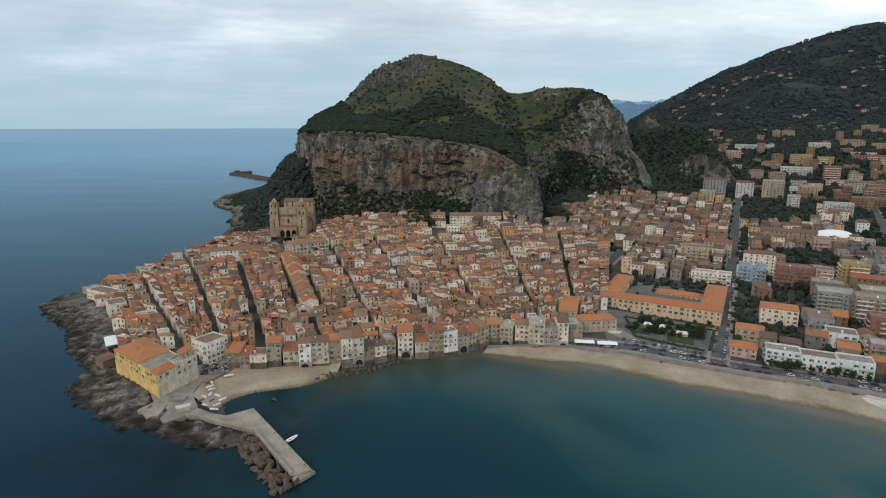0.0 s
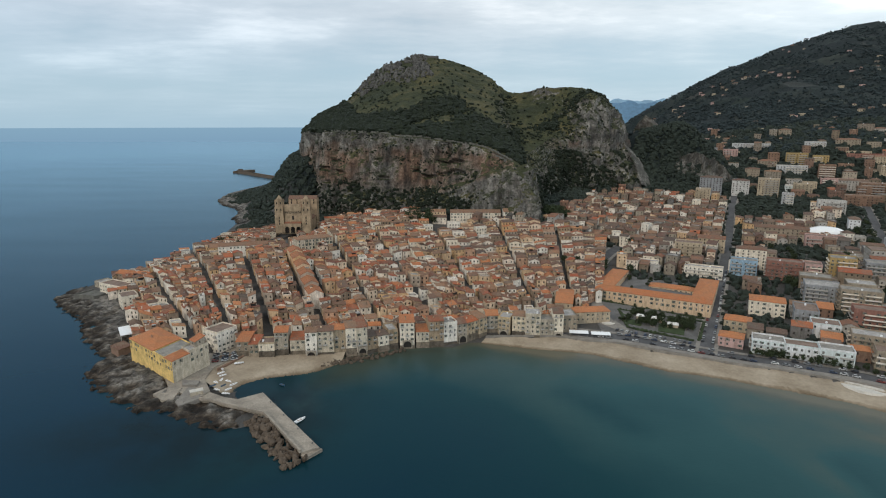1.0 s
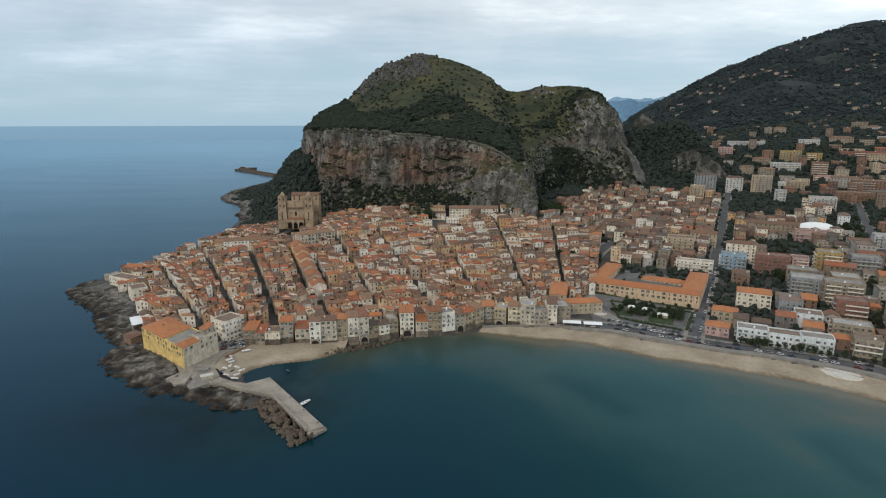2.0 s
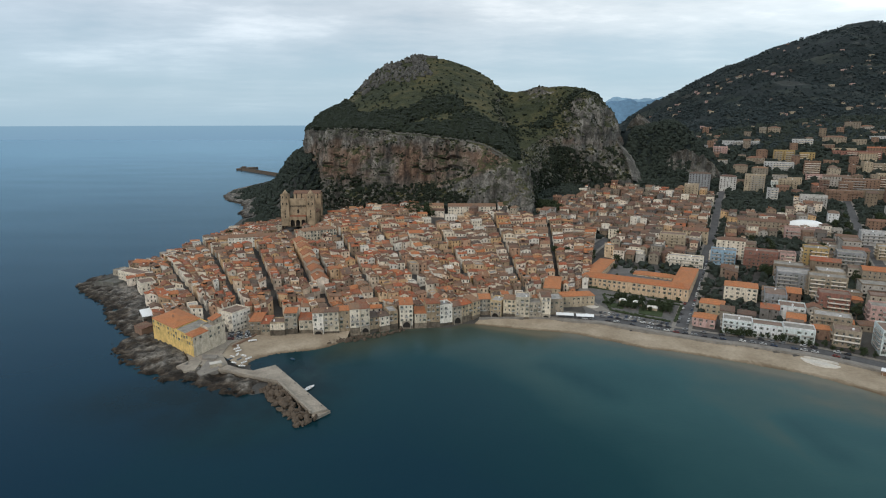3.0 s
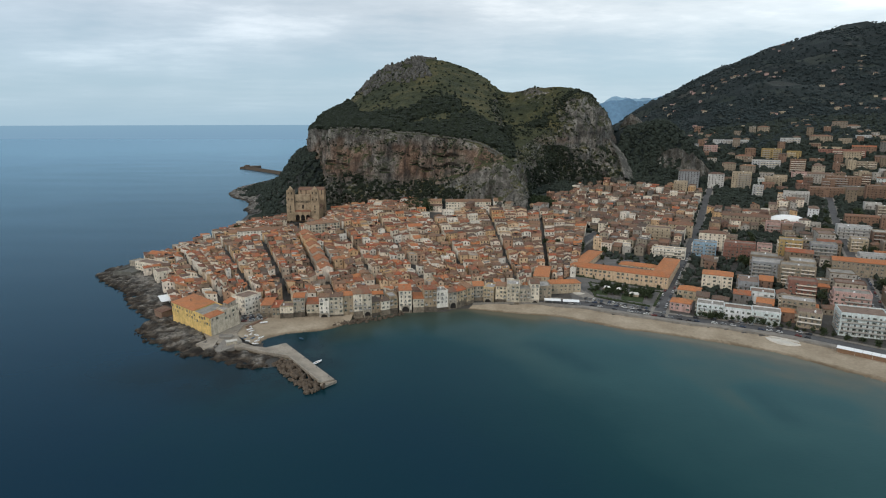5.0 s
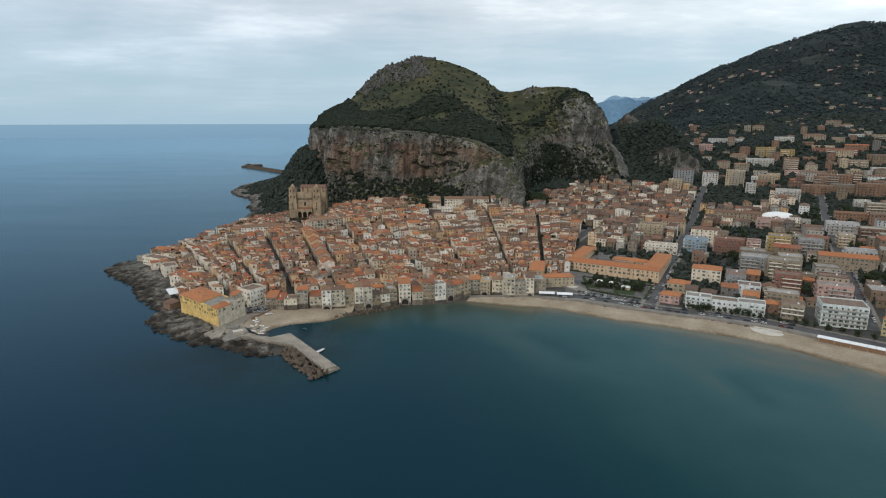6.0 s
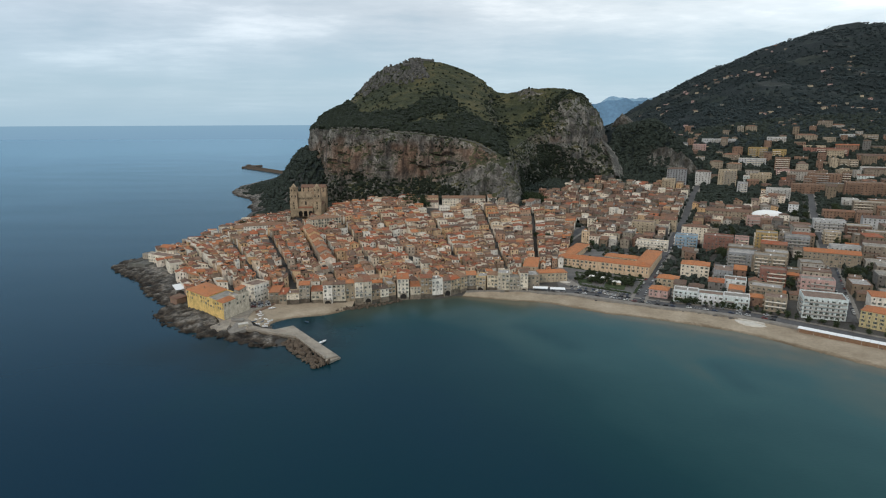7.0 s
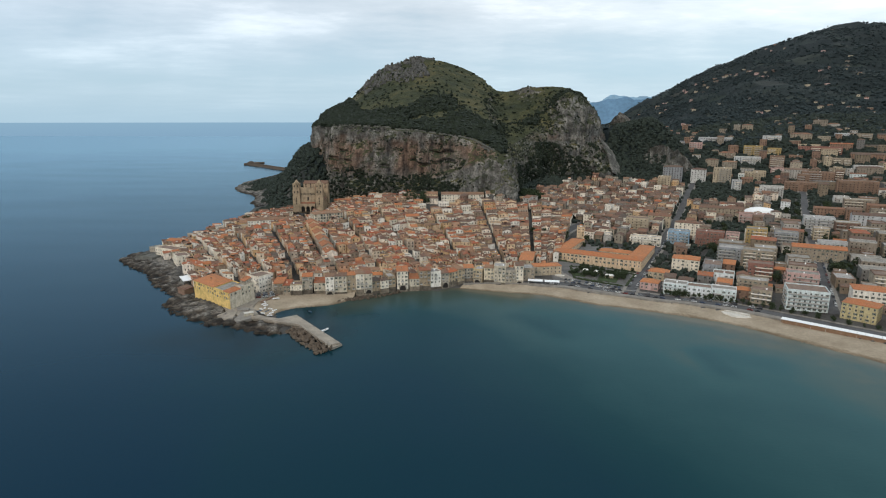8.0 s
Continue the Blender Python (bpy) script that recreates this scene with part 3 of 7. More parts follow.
class Field:
    """A function of the plan, kept on a grid for quick looking up."""

    def __init__(self, fn, x0=-480, x1=1500, y0=0, y1=2400, step=4.0):
        self.x0, self.y0, self.step = x0, y0, step
        X, Y = np.meshgrid(np.arange(x0, x1, step), np.arange(y0, y1, step))
        self.v, self.fn = fn(X, Y), fn

    def __call__(self, x, y):
        u, v = (x - self.x0) / self.step, (y - self.y0) / self.step
        i, j = int(u), int(v)
        if u < 0 or v < 0 or j + 1 >= self.v.shape[0] or i + 1 >= self.v.shape[1]:
            return float(self.fn(np.array([x]), np.array([y]))[0])
        u, v = u - i, v - j
        g = self.v
        return float((g[j, i] * (1 - u) + g[j, i + 1] * u) * (1 - v) + (g[j + 1, i] * (1 - u) + g[j + 1, i + 1] * u) * v)


ground_z = Field(height)
from_coast = Field(lambda x, y: signed(COAST, x, y))
from_crag = Field(lambda x, y: -signed(FOOT, x, y))


def spread(a, b, step, far_lo, far_hi, growth=1.18):
    mid = list(np.arange(a, b + step, step))
    lo, s, v = [], step, a
    while v > far_lo:
        s *= growth
        v -= s
        lo.append(max(v, far_lo))
    hi, s, v = [], step, mid[-1]
    while v < far_hi:
        s *= growth
        v += s
        hi.append(min(v, far_hi))
    return np.array(lo[::-1] + mid + hi)


def build_ground():
    xs, ys = spread(-460, 760, 5, -700, 4900, 1.035), spread(175, 1120, 5, -900, 4900, 1.03)
    X, Y = np.meshgrid(xs, ys)
    Z = height(X, Y)
    d = signed(COAST, X, Y)
    far = smooth(900, 1700, Y) * smooth(0, 80, d)
    bumps = np.zeros_like(Z)
    for (i, j), f in np.ndenumerate(far):
        if f > 0.01 and Y[i, j] < 3000:
            bumps[i, j] = noise.fractal(Vector((X[i, j] * 0.004, Y[i, j] * 0.004, 3)), 0.9, 2.1, 5) * 34 * f
    Z = Z + bumps
    me = grid_mesh("ground", np.stack([X, Y, Z], -1), [M_GROUND])
    wild = smooth(5, 20, d) * np.maximum(smooth(760, 900, Y + 0.5 * X - 150), smooth(60, 10, -signed(FOOT, X, Y)))
    me.attributes.new("wild", "FLOAT", "POINT").data.foreach_set("value", np.clip(wild, 0, 1).reshape(-1).astype(np.float32))
    tagged(piece("ground", me), "town ground rising to dark wooded hillside", "ground", kind="structure")


def build_sea():
    xs, ys = spread(-700, 700, 6, -4900, 4900, 1.12), spread(-350, 620, 6, -3200, 4900, 1.12)
    X, Y = np.meshgrid(xs, ys)
    me = grid_mesh("water", np.stack([X, Y, np.zeros_like(X)], -1), [M_SEA])
    off = -signed(COAST, X, Y)
    depth = np.clip(off / (60 + 350 * smooth(-75, 230, X)), 0, 1) * (0.78 - 0.18 * smooth(-40, 200, X) * smooth(-250, 150, Y)) + 0.04 * smooth(3, 16, off)
    open_sea = np.maximum(smooth(310, 120, Y) * smooth(60, -130, X), smooth(0, -150, X) * (1 - smooth(-140, 60, X - (Y - 330) * 0.2)))
    depth = np.clip(np.maximum(depth, open_sea * np.clip((off + 14) / 16, 0, 1)), 0, 1)
    # troughs and sandbanks on the floor of the bay
    for (ax, ay), (bx, by), wide, deep in (((72, 284), (98, 245), 9, 0.13), ((92, 272), (128, 262), 18, 0.09), ((64, 268), (120, 210), 14, -0.05), ((181, 216), (185, 184), 8, 0.13), ((196, 214), (220, 200), 15, 0.1), ((168, 210), (172, 170), 12, -0.05)):
        ex, ey = bx - ax, by - ay
        along = np.clip(((X - ax) * ex + (Y - ay) * ey) / (ex * ex + ey * ey), 0, 1)
        depth = depth + deep * np.exp(-((X - ax - along * ex) ** 2 + (Y - ay - along * ey) ** 2) / wide ** 2)
    depth = np.clip(depth, 0, 1)
    me.attributes.new("depth", "FLOAT", "POINT").data.foreach_set("value", depth.reshape(-1).astype(np.float32))
    rocky = smooth(75, 8, off) * smooth(0, -70, X) * smooth(330, 270, Y - 0.6 * np.minimum(0, X + 100))
    me.attributes.new("reef", "FLOAT", "POINT").data.foreach_set("value", rocky.reshape(-1).astype(np.float32))
    tagged(piece("water", me), "calm sea, teal in the bay and navy offshore", "sea", kind="structure")


def curve(knots, n):
    """A smooth line of n points through knots."""
    k = np.array(knots, float)
    k = np.concatenate([[2 * k[0] - k[1]], k, [2 * k[-1] - k[-2]]])
    u = np.linspace(0, len(knots) - 1 - 1e-9, n)
    i = u.astype(int)
    s = (u - i)[:, None]
    p0, p1, p2, p3 = k[i], k[i + 1], k[i + 2], k[i + 3]
    return 0.5 * (2 * p1 + (p2 - p0) * s + (2 * p0 - 5 * p1 + 4 * p2 - p3) * s ** 2 + (3 * p1 - p0 - 3 * p2 + p3) * s ** 3)


CRAG_FOOT = [(-262, 1060, 30), (-199, 866, 38), (-130, 748, 40), (-61, 714, 41), (2, 682, 43), (59, 648, 46), (106, 622, 50), (126, 742, 62), (182, 835, 68), (253, 872, 70), (325, 905, 60), (352, 1080, 70)]
CRAG_RIM = [(-243, 1030, 129), (-201, 878, 136), (-134, 788, 137), (-55, 750, 132), (9, 717, 126), (62, 684, 116), (94, 656, 100), (111, 770, 103), (186, 893, 140), (230, 930, 190), (272, 975, 191), (300, 1075, 172)]
CRAG_RIDGE = [(-232, 1060, 154), (-208, 1080, 168), (-178, 1100, 186), (-122, 1107, 243), (-62, 1107, 265), (-21, 1107, 270), (74, 1090, 241), (118, 1040, 202), (172, 985, 205), (232, 980, 207), (268, 1012, 200), (286, 1080, 182)]
COLS = 500


def build_crag():
    foot, rim, ridge = curve(CRAG_FOOT, COLS), curve(CRAG_RIM, COLS), curve(CRAG_RIDGE, COLS)
    back = ridge + np.array([0, 300, 0])
    back[:, 2] = 30
    rows = []
    foot_low = foot - np.array([0, 0, 25])
    foot_low[:, 1] -= 8
    U = np.linspace(0, len(CRAG_FOOT) - 1, COLS)
    apron = (0.5 - 0.35 * smooth(3.5, 5.2, U) + 0.3 * smooth(8.2, 9.4, U))[:, None]
    lean = (2.4 + 1.6 * smooth(8.2, 9.4, U))[:, None]
    for s in np.linspace(0, 1, 80, endpoint=False):
        # a green apron below, then the steep face and a rounded lip
        w = apron * smooth(0, 0.5, s) + (1 - apron) * s ** lean
        p = foot_low + (rim - foot_low) * np.concatenate([w, w, 0 * w], 1)
        p[:, 2] = foot_low[:, 2] + (rim[:, 2] - foot_low[:, 2]) * (s ** 0.95)
        rows.append(p)
    for s in np.linspace(0, 1, 96, endpoint=False):
        p = rim + (ridge - rim) * s
        p[:, 2] = rim[:, 2] + (ridge[:, 2] - rim[:, 2]) * (0.72 * s + 0.28 * s ** 2)
        rows.append(p)
    for s in np.linspace(0, 1, 14):
        p = ridge + (back - ridge) * s
        p[:, 2] = ridge[:, 2] - (ridge[:, 2] - 30) * s ** 1.6
        rows.append(p)
    P = np.array(rows)
    du = np.gradient(P, axis=1)
    dv = np.gradient(P, axis=0)
    N = np.cross(du, dv)
    N /= np.maximum(np.linalg.norm(N, axis=-1, keepdims=True), 1e-6)
    steep = 1 - np.abs(N[..., 2])
    out = P.copy()
    for i in range(P.shape[0]):
        fade = min(1.0, i / 5)
        for j in range(P.shape[1]):
            x, y, z = P[i, j]
            st = float(smooth(0.18, 0.5, steep[i, j]))
            a = noise.fractal(Vector((x * 0.02, y * 0.02, z * 0.008)), 0.8, 2.2, 3)
            c = noise.fractal(Vector((x * 0.12, y * 0.12, z * 0.06)), 0.8, 2.1, 3)
            push = (1 - st) * (2.6 * a + 0.8 * c)
            if st > 0.01:
                b = noise.ridged_multi_fractal(Vector((x * 0.042 + 9, y * 0.042, z * 0.012)), 0.9, 2.1, 3, 1.0, 2.0) - 1.1
                ledge = math.sin(z * 0.16 + 3 * a) * 1.2
                # shallow caves under overhangs, and a lower bluff that stands forward on the right
                hole = noise.noise(Vector((x * 0.024 + 2, y * 0.02, z * 0.11)))
                cave = -7.0 * max(0.0, min(1.0, (hole - 0.3) * 6)) if 66 < z < 104 and i < 80 and x < 30 else 0.0
                bluff = 7.0 * float(smooth(-3, 3, (58 + (x + 15) * 0.42) - z) * smooth(-25, 10, x)) if i < 80 and y < 700 else 0.0
                push += st * (7.0 * a + 7.5 * b + 3.0 * c + 0.6 * ledge + cave + bluff)
            out[i, j] += N[i, j] * push * fade
    me = grid_mesh("rock_massif", out, [M_ROCK], smooth=False)
    tagged(piece("rock_massif", me), "grey and rusty limestone crag with grassy top", "rock hill", kind="structure")
    return out


def build_far_hills():
    pts = []
    for k, (yy, peak, seed) in enumerate(((4620, 1.0, 1.0), (4760, 1.12, 7.0))):
        xs = np.linspace(300, 3300, 160)
        bear = xs / yy
        top = np.interp(bear, [0.08, 0.2, 0.262, 0.287, 0.312, 0.352, 0.45, 0.7], [190, 240, 285, 310, 318, 318, 310, 250]) * peak - 20 * k
        top = top + np.array([noise.fractal(Vector((x * 0.006, seed, 0)), 0.8, 2.0, 5) * 28 for x in xs])
        for s in (0, 0.35, 0.7, 1.0):
            pts.append(np.stack([xs, np.full_like(xs, yy - 260 * (1 - s)), -5 + top * s], -1))
        grid = np.array(pts)
        pts = []
        # aerial haze is painted into the base colour, paler on the farther ridge
        haze = plain("haze_blue_hills", (0.13, 0.235, 0.35) if k == 0 else (0.24, 0.38, 0.51), 1.0, 0.25, 0.004)
        tagged(piece("backdrop", grid_mesh("backdrop", grid, [haze])), "far hills tinted blue for haze, under the cloud", "hills", kind="structure")


build_ground()
build_sea()
CRAG = build_crag()


def rock_rib(crest, front, back, seed, label):
    """A craggy limestone rib: a steep broken face towards -y below its crest, a gentler back."""
    top = curve(crest, 90)
    e = np.gradient(top[:, :2], axis=0)
    e /= np.linalg.norm(e, axis=1, keepdims=True)
    n = np.stack([e[:, 1], -e[:, 0]], -1)
    n *= np.where(n[:, 1:] > 0, -1, 1)
    rows = []
    for s in np.linspace(-1, 1, 60):
        w = front * np.maximum(0, -s) ** 3 if s < 0 else -back * s
        p = top.copy()
        p[:, :2] += n * w
        low = height(p[:, 0], p[:, 1]) - 6
        fall = abs(s) ** (1.0 if s < 0 else 1.3)
        p[:, 2] = top[:, 2] + (np.minimum(low, top[:, 2] - 2) - top[:, 2]) * fall
        rows.append(p)
    g = np.array(rows)
    for i in range(g.shape[0]):
        for j in range(g.shape[1]):
            x, y, z = g[i, j]
            r = noise.ridged_multi_fractal(Vector((x * 0.07 + seed, y * 0.07, z * 0.025)), 0.9, 2.1, 4, 1.0, 2.0) - 1.1
            f = noise.fractal(Vector((x * 0.16, y * 0.16, z * 0.12 + seed)), 0.8, 2.1, 4)
            g[i, j] += (*(n[j] * (5.0 * r + 2.6 * f)), 4.0 * r + 2.4 * f)
    tagged(piece("rock_rib", grid_mesh("rock_rib", g, [M_BARE], smooth=False)), label, "rock", kind="structure")


rock_rib([(262, 985, 168), (287, 960, 136), (300, 930, 110), (306, 900, 86), (309, 872, 56)], 26, 30, 1, "grey limestone rib running down to the town")
rock_rib([(372, 925, 80), (388, 912, 98), (410, 906, 100), (434, 896, 90), (448, 888, 73), (456, 882, 56)], 16, 30, 5, "bare limestone bluff above the upper houses")
rock_rib([(338, 1018, 138), (356, 1010, 160), (362, 985, 138), (372, 960, 112)], 26, 40, 9, "jagged limestone knoll among the woods")
build_far_hills()

# beach between the water and the promenade wall
PROM = [(33, 363.5), (60, 365), (85, 363), (105, 356), (122, 351), (135, 343.5), (150, 334), (168, 325), (190, 314.5), (204, 309), (222, 300), (240, 290), (261, 272), (295, 240), (330, 205), (375, 140), (420, 40)]
WATERLINE = [(29, 359.5), (45, 353), (63, 347), (96, 339), (111, 329), (126, 319.5), (139, 311), (167, 300), (191, 288), (203, 281), (213, 274.5), (226, 266.5), (252, 236), (274, 210), (317, 157), (347, 107), (382, 18)]


def strip(name, inner, outer, n, rows, z_of, mat, label, category):
    a, b = curve([(*p, 0) for p in inner], n), curve([(*p, 0) for p in outer], n)
    rng = np.random.default_rng(4)
    out = []
    for s in np.linspace(0, 1, rows):
        p = b + (a - b) * s
        p[:, 2] = z_of(s, p[:, 0], p[:, 1])
        out.append(p)
    g = np.array(out)
    g[1:-1, :, 2] += rng.normal(0, 0.07, g[1:-1, :, 2].shape)
    tagged(piece(name, grid_mesh(name, g, [mat])), label, category, kind="structure")


strip("beach", PROM, WATERLINE, 220, 12, lambda s, x, y: -0.6 + 3.3 * s ** 0.8 + 0.25 * np.sin(x * 0.21 + y * 0.13) * s, M_SAND, "pale damp sand along the curving bay", "beach")
strip("beach", [(-141, 300), (-138, 316), (-128, 328), (-108, 332), (-88, 334), (-74, 336), (-60, 337.5)], [(-111, 275), (-112, 288), (-103, 298), (-92, 303), (-80, 306.5), (-71, 313), (-61, 325)], 120, 14,
      lambda s, x, y: -0.6 + 3.8 * s ** 0.85, M_SAND, "small sandy cove beside the old quay", "beach")

# ---------------------------------------------------------------- building kit
CELL = 1.5
OCC_X, OCC_Y = -420, 180
OCCUPIED = np.zeros((1400, 1400), bool)


def cells_of(quad, grow=0.0):
    q = np.array(quad, float)
    c = q.mean(0)
    q = c + (q - c) * (1 + grow)
    lo, hi = q.min(0), q.max(0)
    i0, i1 = int((lo[0] - OCC_X) / CELL), int((hi[0] - OCC_X) / CELL) + 1
    j0, j1 = int((lo[1] - OCC_Y) / CELL), int((hi[1] - OCC_Y) / CELL) + 1
    if i0 < 0 or j0 < 0 or i1 >= 1400 or j1 >= 1400:
        return None
    X, Y = np.meshgrid(OCC_X + (np.arange(i0, i1) + 0.5) * CELL, OCC_Y + (np.arange(j0, j1) + 0.5) * CELL, indexing="ij")
    inside = np.ones(X.shape, bool)
    for a, b in zip(q, np.roll(q, -1, 0)):
        inside &= (b[0] - a[0]) * (Y - a[1]) - (b[1] - a[1]) * (X - a[0]) >= 0
    return (slice(i0, i1), slice(j0, j1)), inside


def claim(quad, limit=0.06, mark=True):
    """True, and the plot is taken, if a counter-clockwise plot is free."""
    got = cells_of(quad)
    if got is None:
        return True
    area, inside = got
    if inside.sum() and (OCCUPIED[area] & inside).sum() > limit * inside.sum():
        return False
    if mark:
        OCCUPIED[area] |= inside
    return True


def rect(cx, cy, w, d, turn):
    """A plot w wide and d deep; turn: degrees of its front's direction from the x axis."""
    c, s = math.cos(radians(turn)), math.sin(radians(turn))
    return [(cx + c * u - s * v, cy + s * u + c * v) for u, v in ((-w / 2, -d / 2), (w / 2, -d / 2), (w / 2, d / 2), (-w / 2, d / 2))]


def wall_face(sh, p, q, z0, z1, cols, storeys, win, mats=(0, 1), door=False, rng=random, sill=0.9, recess=0.22):
    """One upright wall from p to q with recessed openings. Returns their centres, in order, with the outward normal."""
    p, q = Vector((p[0], p[1], 0)), Vector((q[0], q[1], 0))
    run = q - p
    L = run.length
    e = run / max(L, 1e-6)
    nrm = Vector((e.y, -e.x, 0))
    found = []

    def pt(u, z, off=0.0):
        v = p + e * u - nrm * off
        return (v.x, v.y, z)

    w, h = win
    if cols < 1 or storeys < 1 or L < cols * (w + 0.5):
        sh.face([pt(0, z0), pt(L, z0), pt(L, z1), pt(0, z1)], mats[0])
        return found
    us = [0.0]
    pitch = L / cols
    for k in range(cols):
        c = (k + 0.5) * pitch
        us += [c - w / 2, c + w / 2]
    us.append(L)
    top = z1 - 0.5
    fl = min(3.3, (top - z0) / storeys)
    zs = [z0]
    for k in range(storeys):
        b = top - fl * (storeys - k) + sill
        b = max(b, zs[-1] + 0.05)
        zs += [b, min(b + h, z1 - 0.15)]
    zs.append(z1)
    for i in range(len(us) - 1):
        for j in range(len(zs) - 1):
            a, b, lo, hi = us[i], us[i + 1], zs[j], zs[j + 1]
            if i % 2 == 1 and j % 2 == 1 and rng.random() > 0.12:
                o, r = [pt(a, lo), pt(b, lo), pt(b, hi), pt(a, hi)], [pt(a, lo, recess), pt(b, lo, recess), pt(b, hi, recess), pt(a, hi, recess)]
                for k in range(4):
                    sh.face([o[k], o[(k + 1) % 4], r[(k + 1) % 4], r[k]], mats[0])
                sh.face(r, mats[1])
                found.append((Vector(pt((a + b) / 2, (lo + hi) / 2, recess)), nrm, hi - lo))
            else:
                sh.face([pt(a, lo), pt(b, lo), pt(b, hi), pt(a, hi)], mats[0])
    return found


def lerp2(quad, u, v):
    a, b, c, d = quad
    x = (a[0] * (1 - u) + b[0] * u) * (1 - v) + (d[0] * (1 - u) + c[0] * u) * v
    y = (a[1] * (1 - u) + b[1] * u) * (1 - v) + (d[1] * (1 - u) + c[1] * u) * v
    return x, y


def roof_shape(quad, h, kind, rise, lip=0.35):
    """Roof slab over a plot. gable: ridge along the first side; shed: falls towards it; hip; flat: parapet."""
    sh = Shape()
    side = math.dist(quad[0], quad[1])
    deep = math.dist(quad[1], quad[2])
    lu, lv = lip / side, lip / deep
    t = 0.28

    def P(u, v, z):
        x, y = lerp2(quad, u, v)
        return (x, y, z)

    def slab(pts):
        low = [(a, b, c - t) for a, b, c in pts]
        sh.face(pts)
        sh.face(low[::-1])
        for k in range(len(pts)):
            j = (k + 1) % len(pts)
            sh.face([low[k], low[j], pts[j], pts[k]])

    if kind == "gable":
        drop = rise * 2 * lv
        r0, r1 = P(-lu, 0.5, h + rise), P(1 + lu, 0.5, h + rise)
        slab([P(-lu, -lv, h - drop), P(1 + lu, -lv, h - drop), r1, r0])
        slab([P(1 + lu, 1 + lv, h - drop), P(-lu, 1 + lv, h - drop), r0, r1])
    elif kind == "shed":
        drop = rise * lv
        slab([P(-lu, -lv, h - drop), P(1 + lu, -lv, h - drop), P(1 + lu, 1 + lv, h + rise + drop), P(-lu, 1 + lv, h + rise + drop)])
    elif kind == "hip":
        e = min(0.5, 0.5 * deep / side)
        a, b, c, d = P(-lu, -lv, h), P(1 + lu, -lv, h), P(1 + lu, 1 + lv, h), P(-lu, 1 + lv, h)
        r0, r1 = P(e, 0.5, h + rise), P(1 - e, 0.5, h + rise)
        for pts in ([a, b, r1, r0], [c, d, r0, r1], [b, c, r1], [d, a, r0]):
            sh.face(pts)
        low = [(p[0], p[1], p[2] - t) for p in (a, b, c, d)]
        sh.face(low[::-1])
        for k, pp in enumerate((a, b, c, d)):
            j = (k + 1) % 4
            sh.face([low[k], low[j], (a, b, c, d)[j], pp])
    else:
        w = 0.3
        iu, iv = w / side, w / deep
        o = [P(0, 0, h), P(1, 0, h), P(1, 1, h), P(0, 1, h)]
        i = [P(iu, iv, h), P(1 - iu, iv, h), P(1 - iu, 1 - iv, h), P(iu, 1 - iv, h)]
        up = lambda ps, dz: [(a, b, c + dz) for a, b, c in ps]
        sh.face(up(i, 0.1), 0)
        for k in range(4):
            j = (k + 1) % 4
            sh.face([o[k], o[j], up(o, rise)[j], up(o, rise)[k]], 1)
            sh.face([up(i, 0.1)[j], up(i, 0.1)[k], up(i, rise)[k], up(i, rise)[j]], 1)
            sh.face([up(o, rise)[k], up(o, rise)[j], up(i, rise)[j], up(i, rise)[k]], 1)
    return sh


def relief(us, zs, out, mats_of):
    """One connected sheet over a grid of cells, each standing out by out[j][i] towards -y."""
    sh = Shape()
    n, m = len(us) - 1, len(zs) - 1
    for j in range(m):
        for i in range(n):
            o = -out[j][i]
            sh.face([(us[i], o, zs[j]), (us[i + 1], o, zs[j]), (us[i + 1], o, zs[j + 1]), (us[i], o, zs[j + 1])], mats_of[j][i])
            if i + 1 < n and out[j][i + 1] != out[j][i]:
                q = -out[j][i + 1]
                sh.face([(us[i + 1], o, zs[j]), (us[i + 1], q, zs[j]), (us[i + 1], q, zs[j + 1]), (us[i + 1], o, zs[j + 1])], mats_of[j][i])
            if j + 1 < m and out[j + 1][i] != out[j][i]:
                q = -out[j + 1][i]
                sh.face([(us[i], o, zs[j + 1]), (us[i + 1], o, zs[j + 1]), (us[i + 1], q, zs[j + 1]), (us[i], q, zs[j + 1])], mats_of[j][i])
    return sh


def window_kit(kind):
    """A window one metre wide and high, origin at the middle of the back of its recess, facing -y."""
    us = [-0.5, -0.42, -0.04, 0.04, 0.42, 0.5]
    zs = [-0.5, -0.44, 0.44, 0.5]
    glass = [[i in (1, 3) and j == 1 for i in range(5)] for j in range(3)]
    out = [[0.03 if g else 0.09 for g in r] for r in glass]
    mats = [[1 if g else 0 for g in r] for r in glass]
    if kind == "shutter":
        us = [-0.98, -0.52] + us + [0.52, 0.98]
        out = [[0.27, 0.06] + r + [0.06, 0.27] for r in out]
        mats = [[2, 0] + r + [0, 2] for r in mats]
    return relief(us, zs, out, mats).done("window", [M_FRAME, M_GLASS, M_SHUTTER])


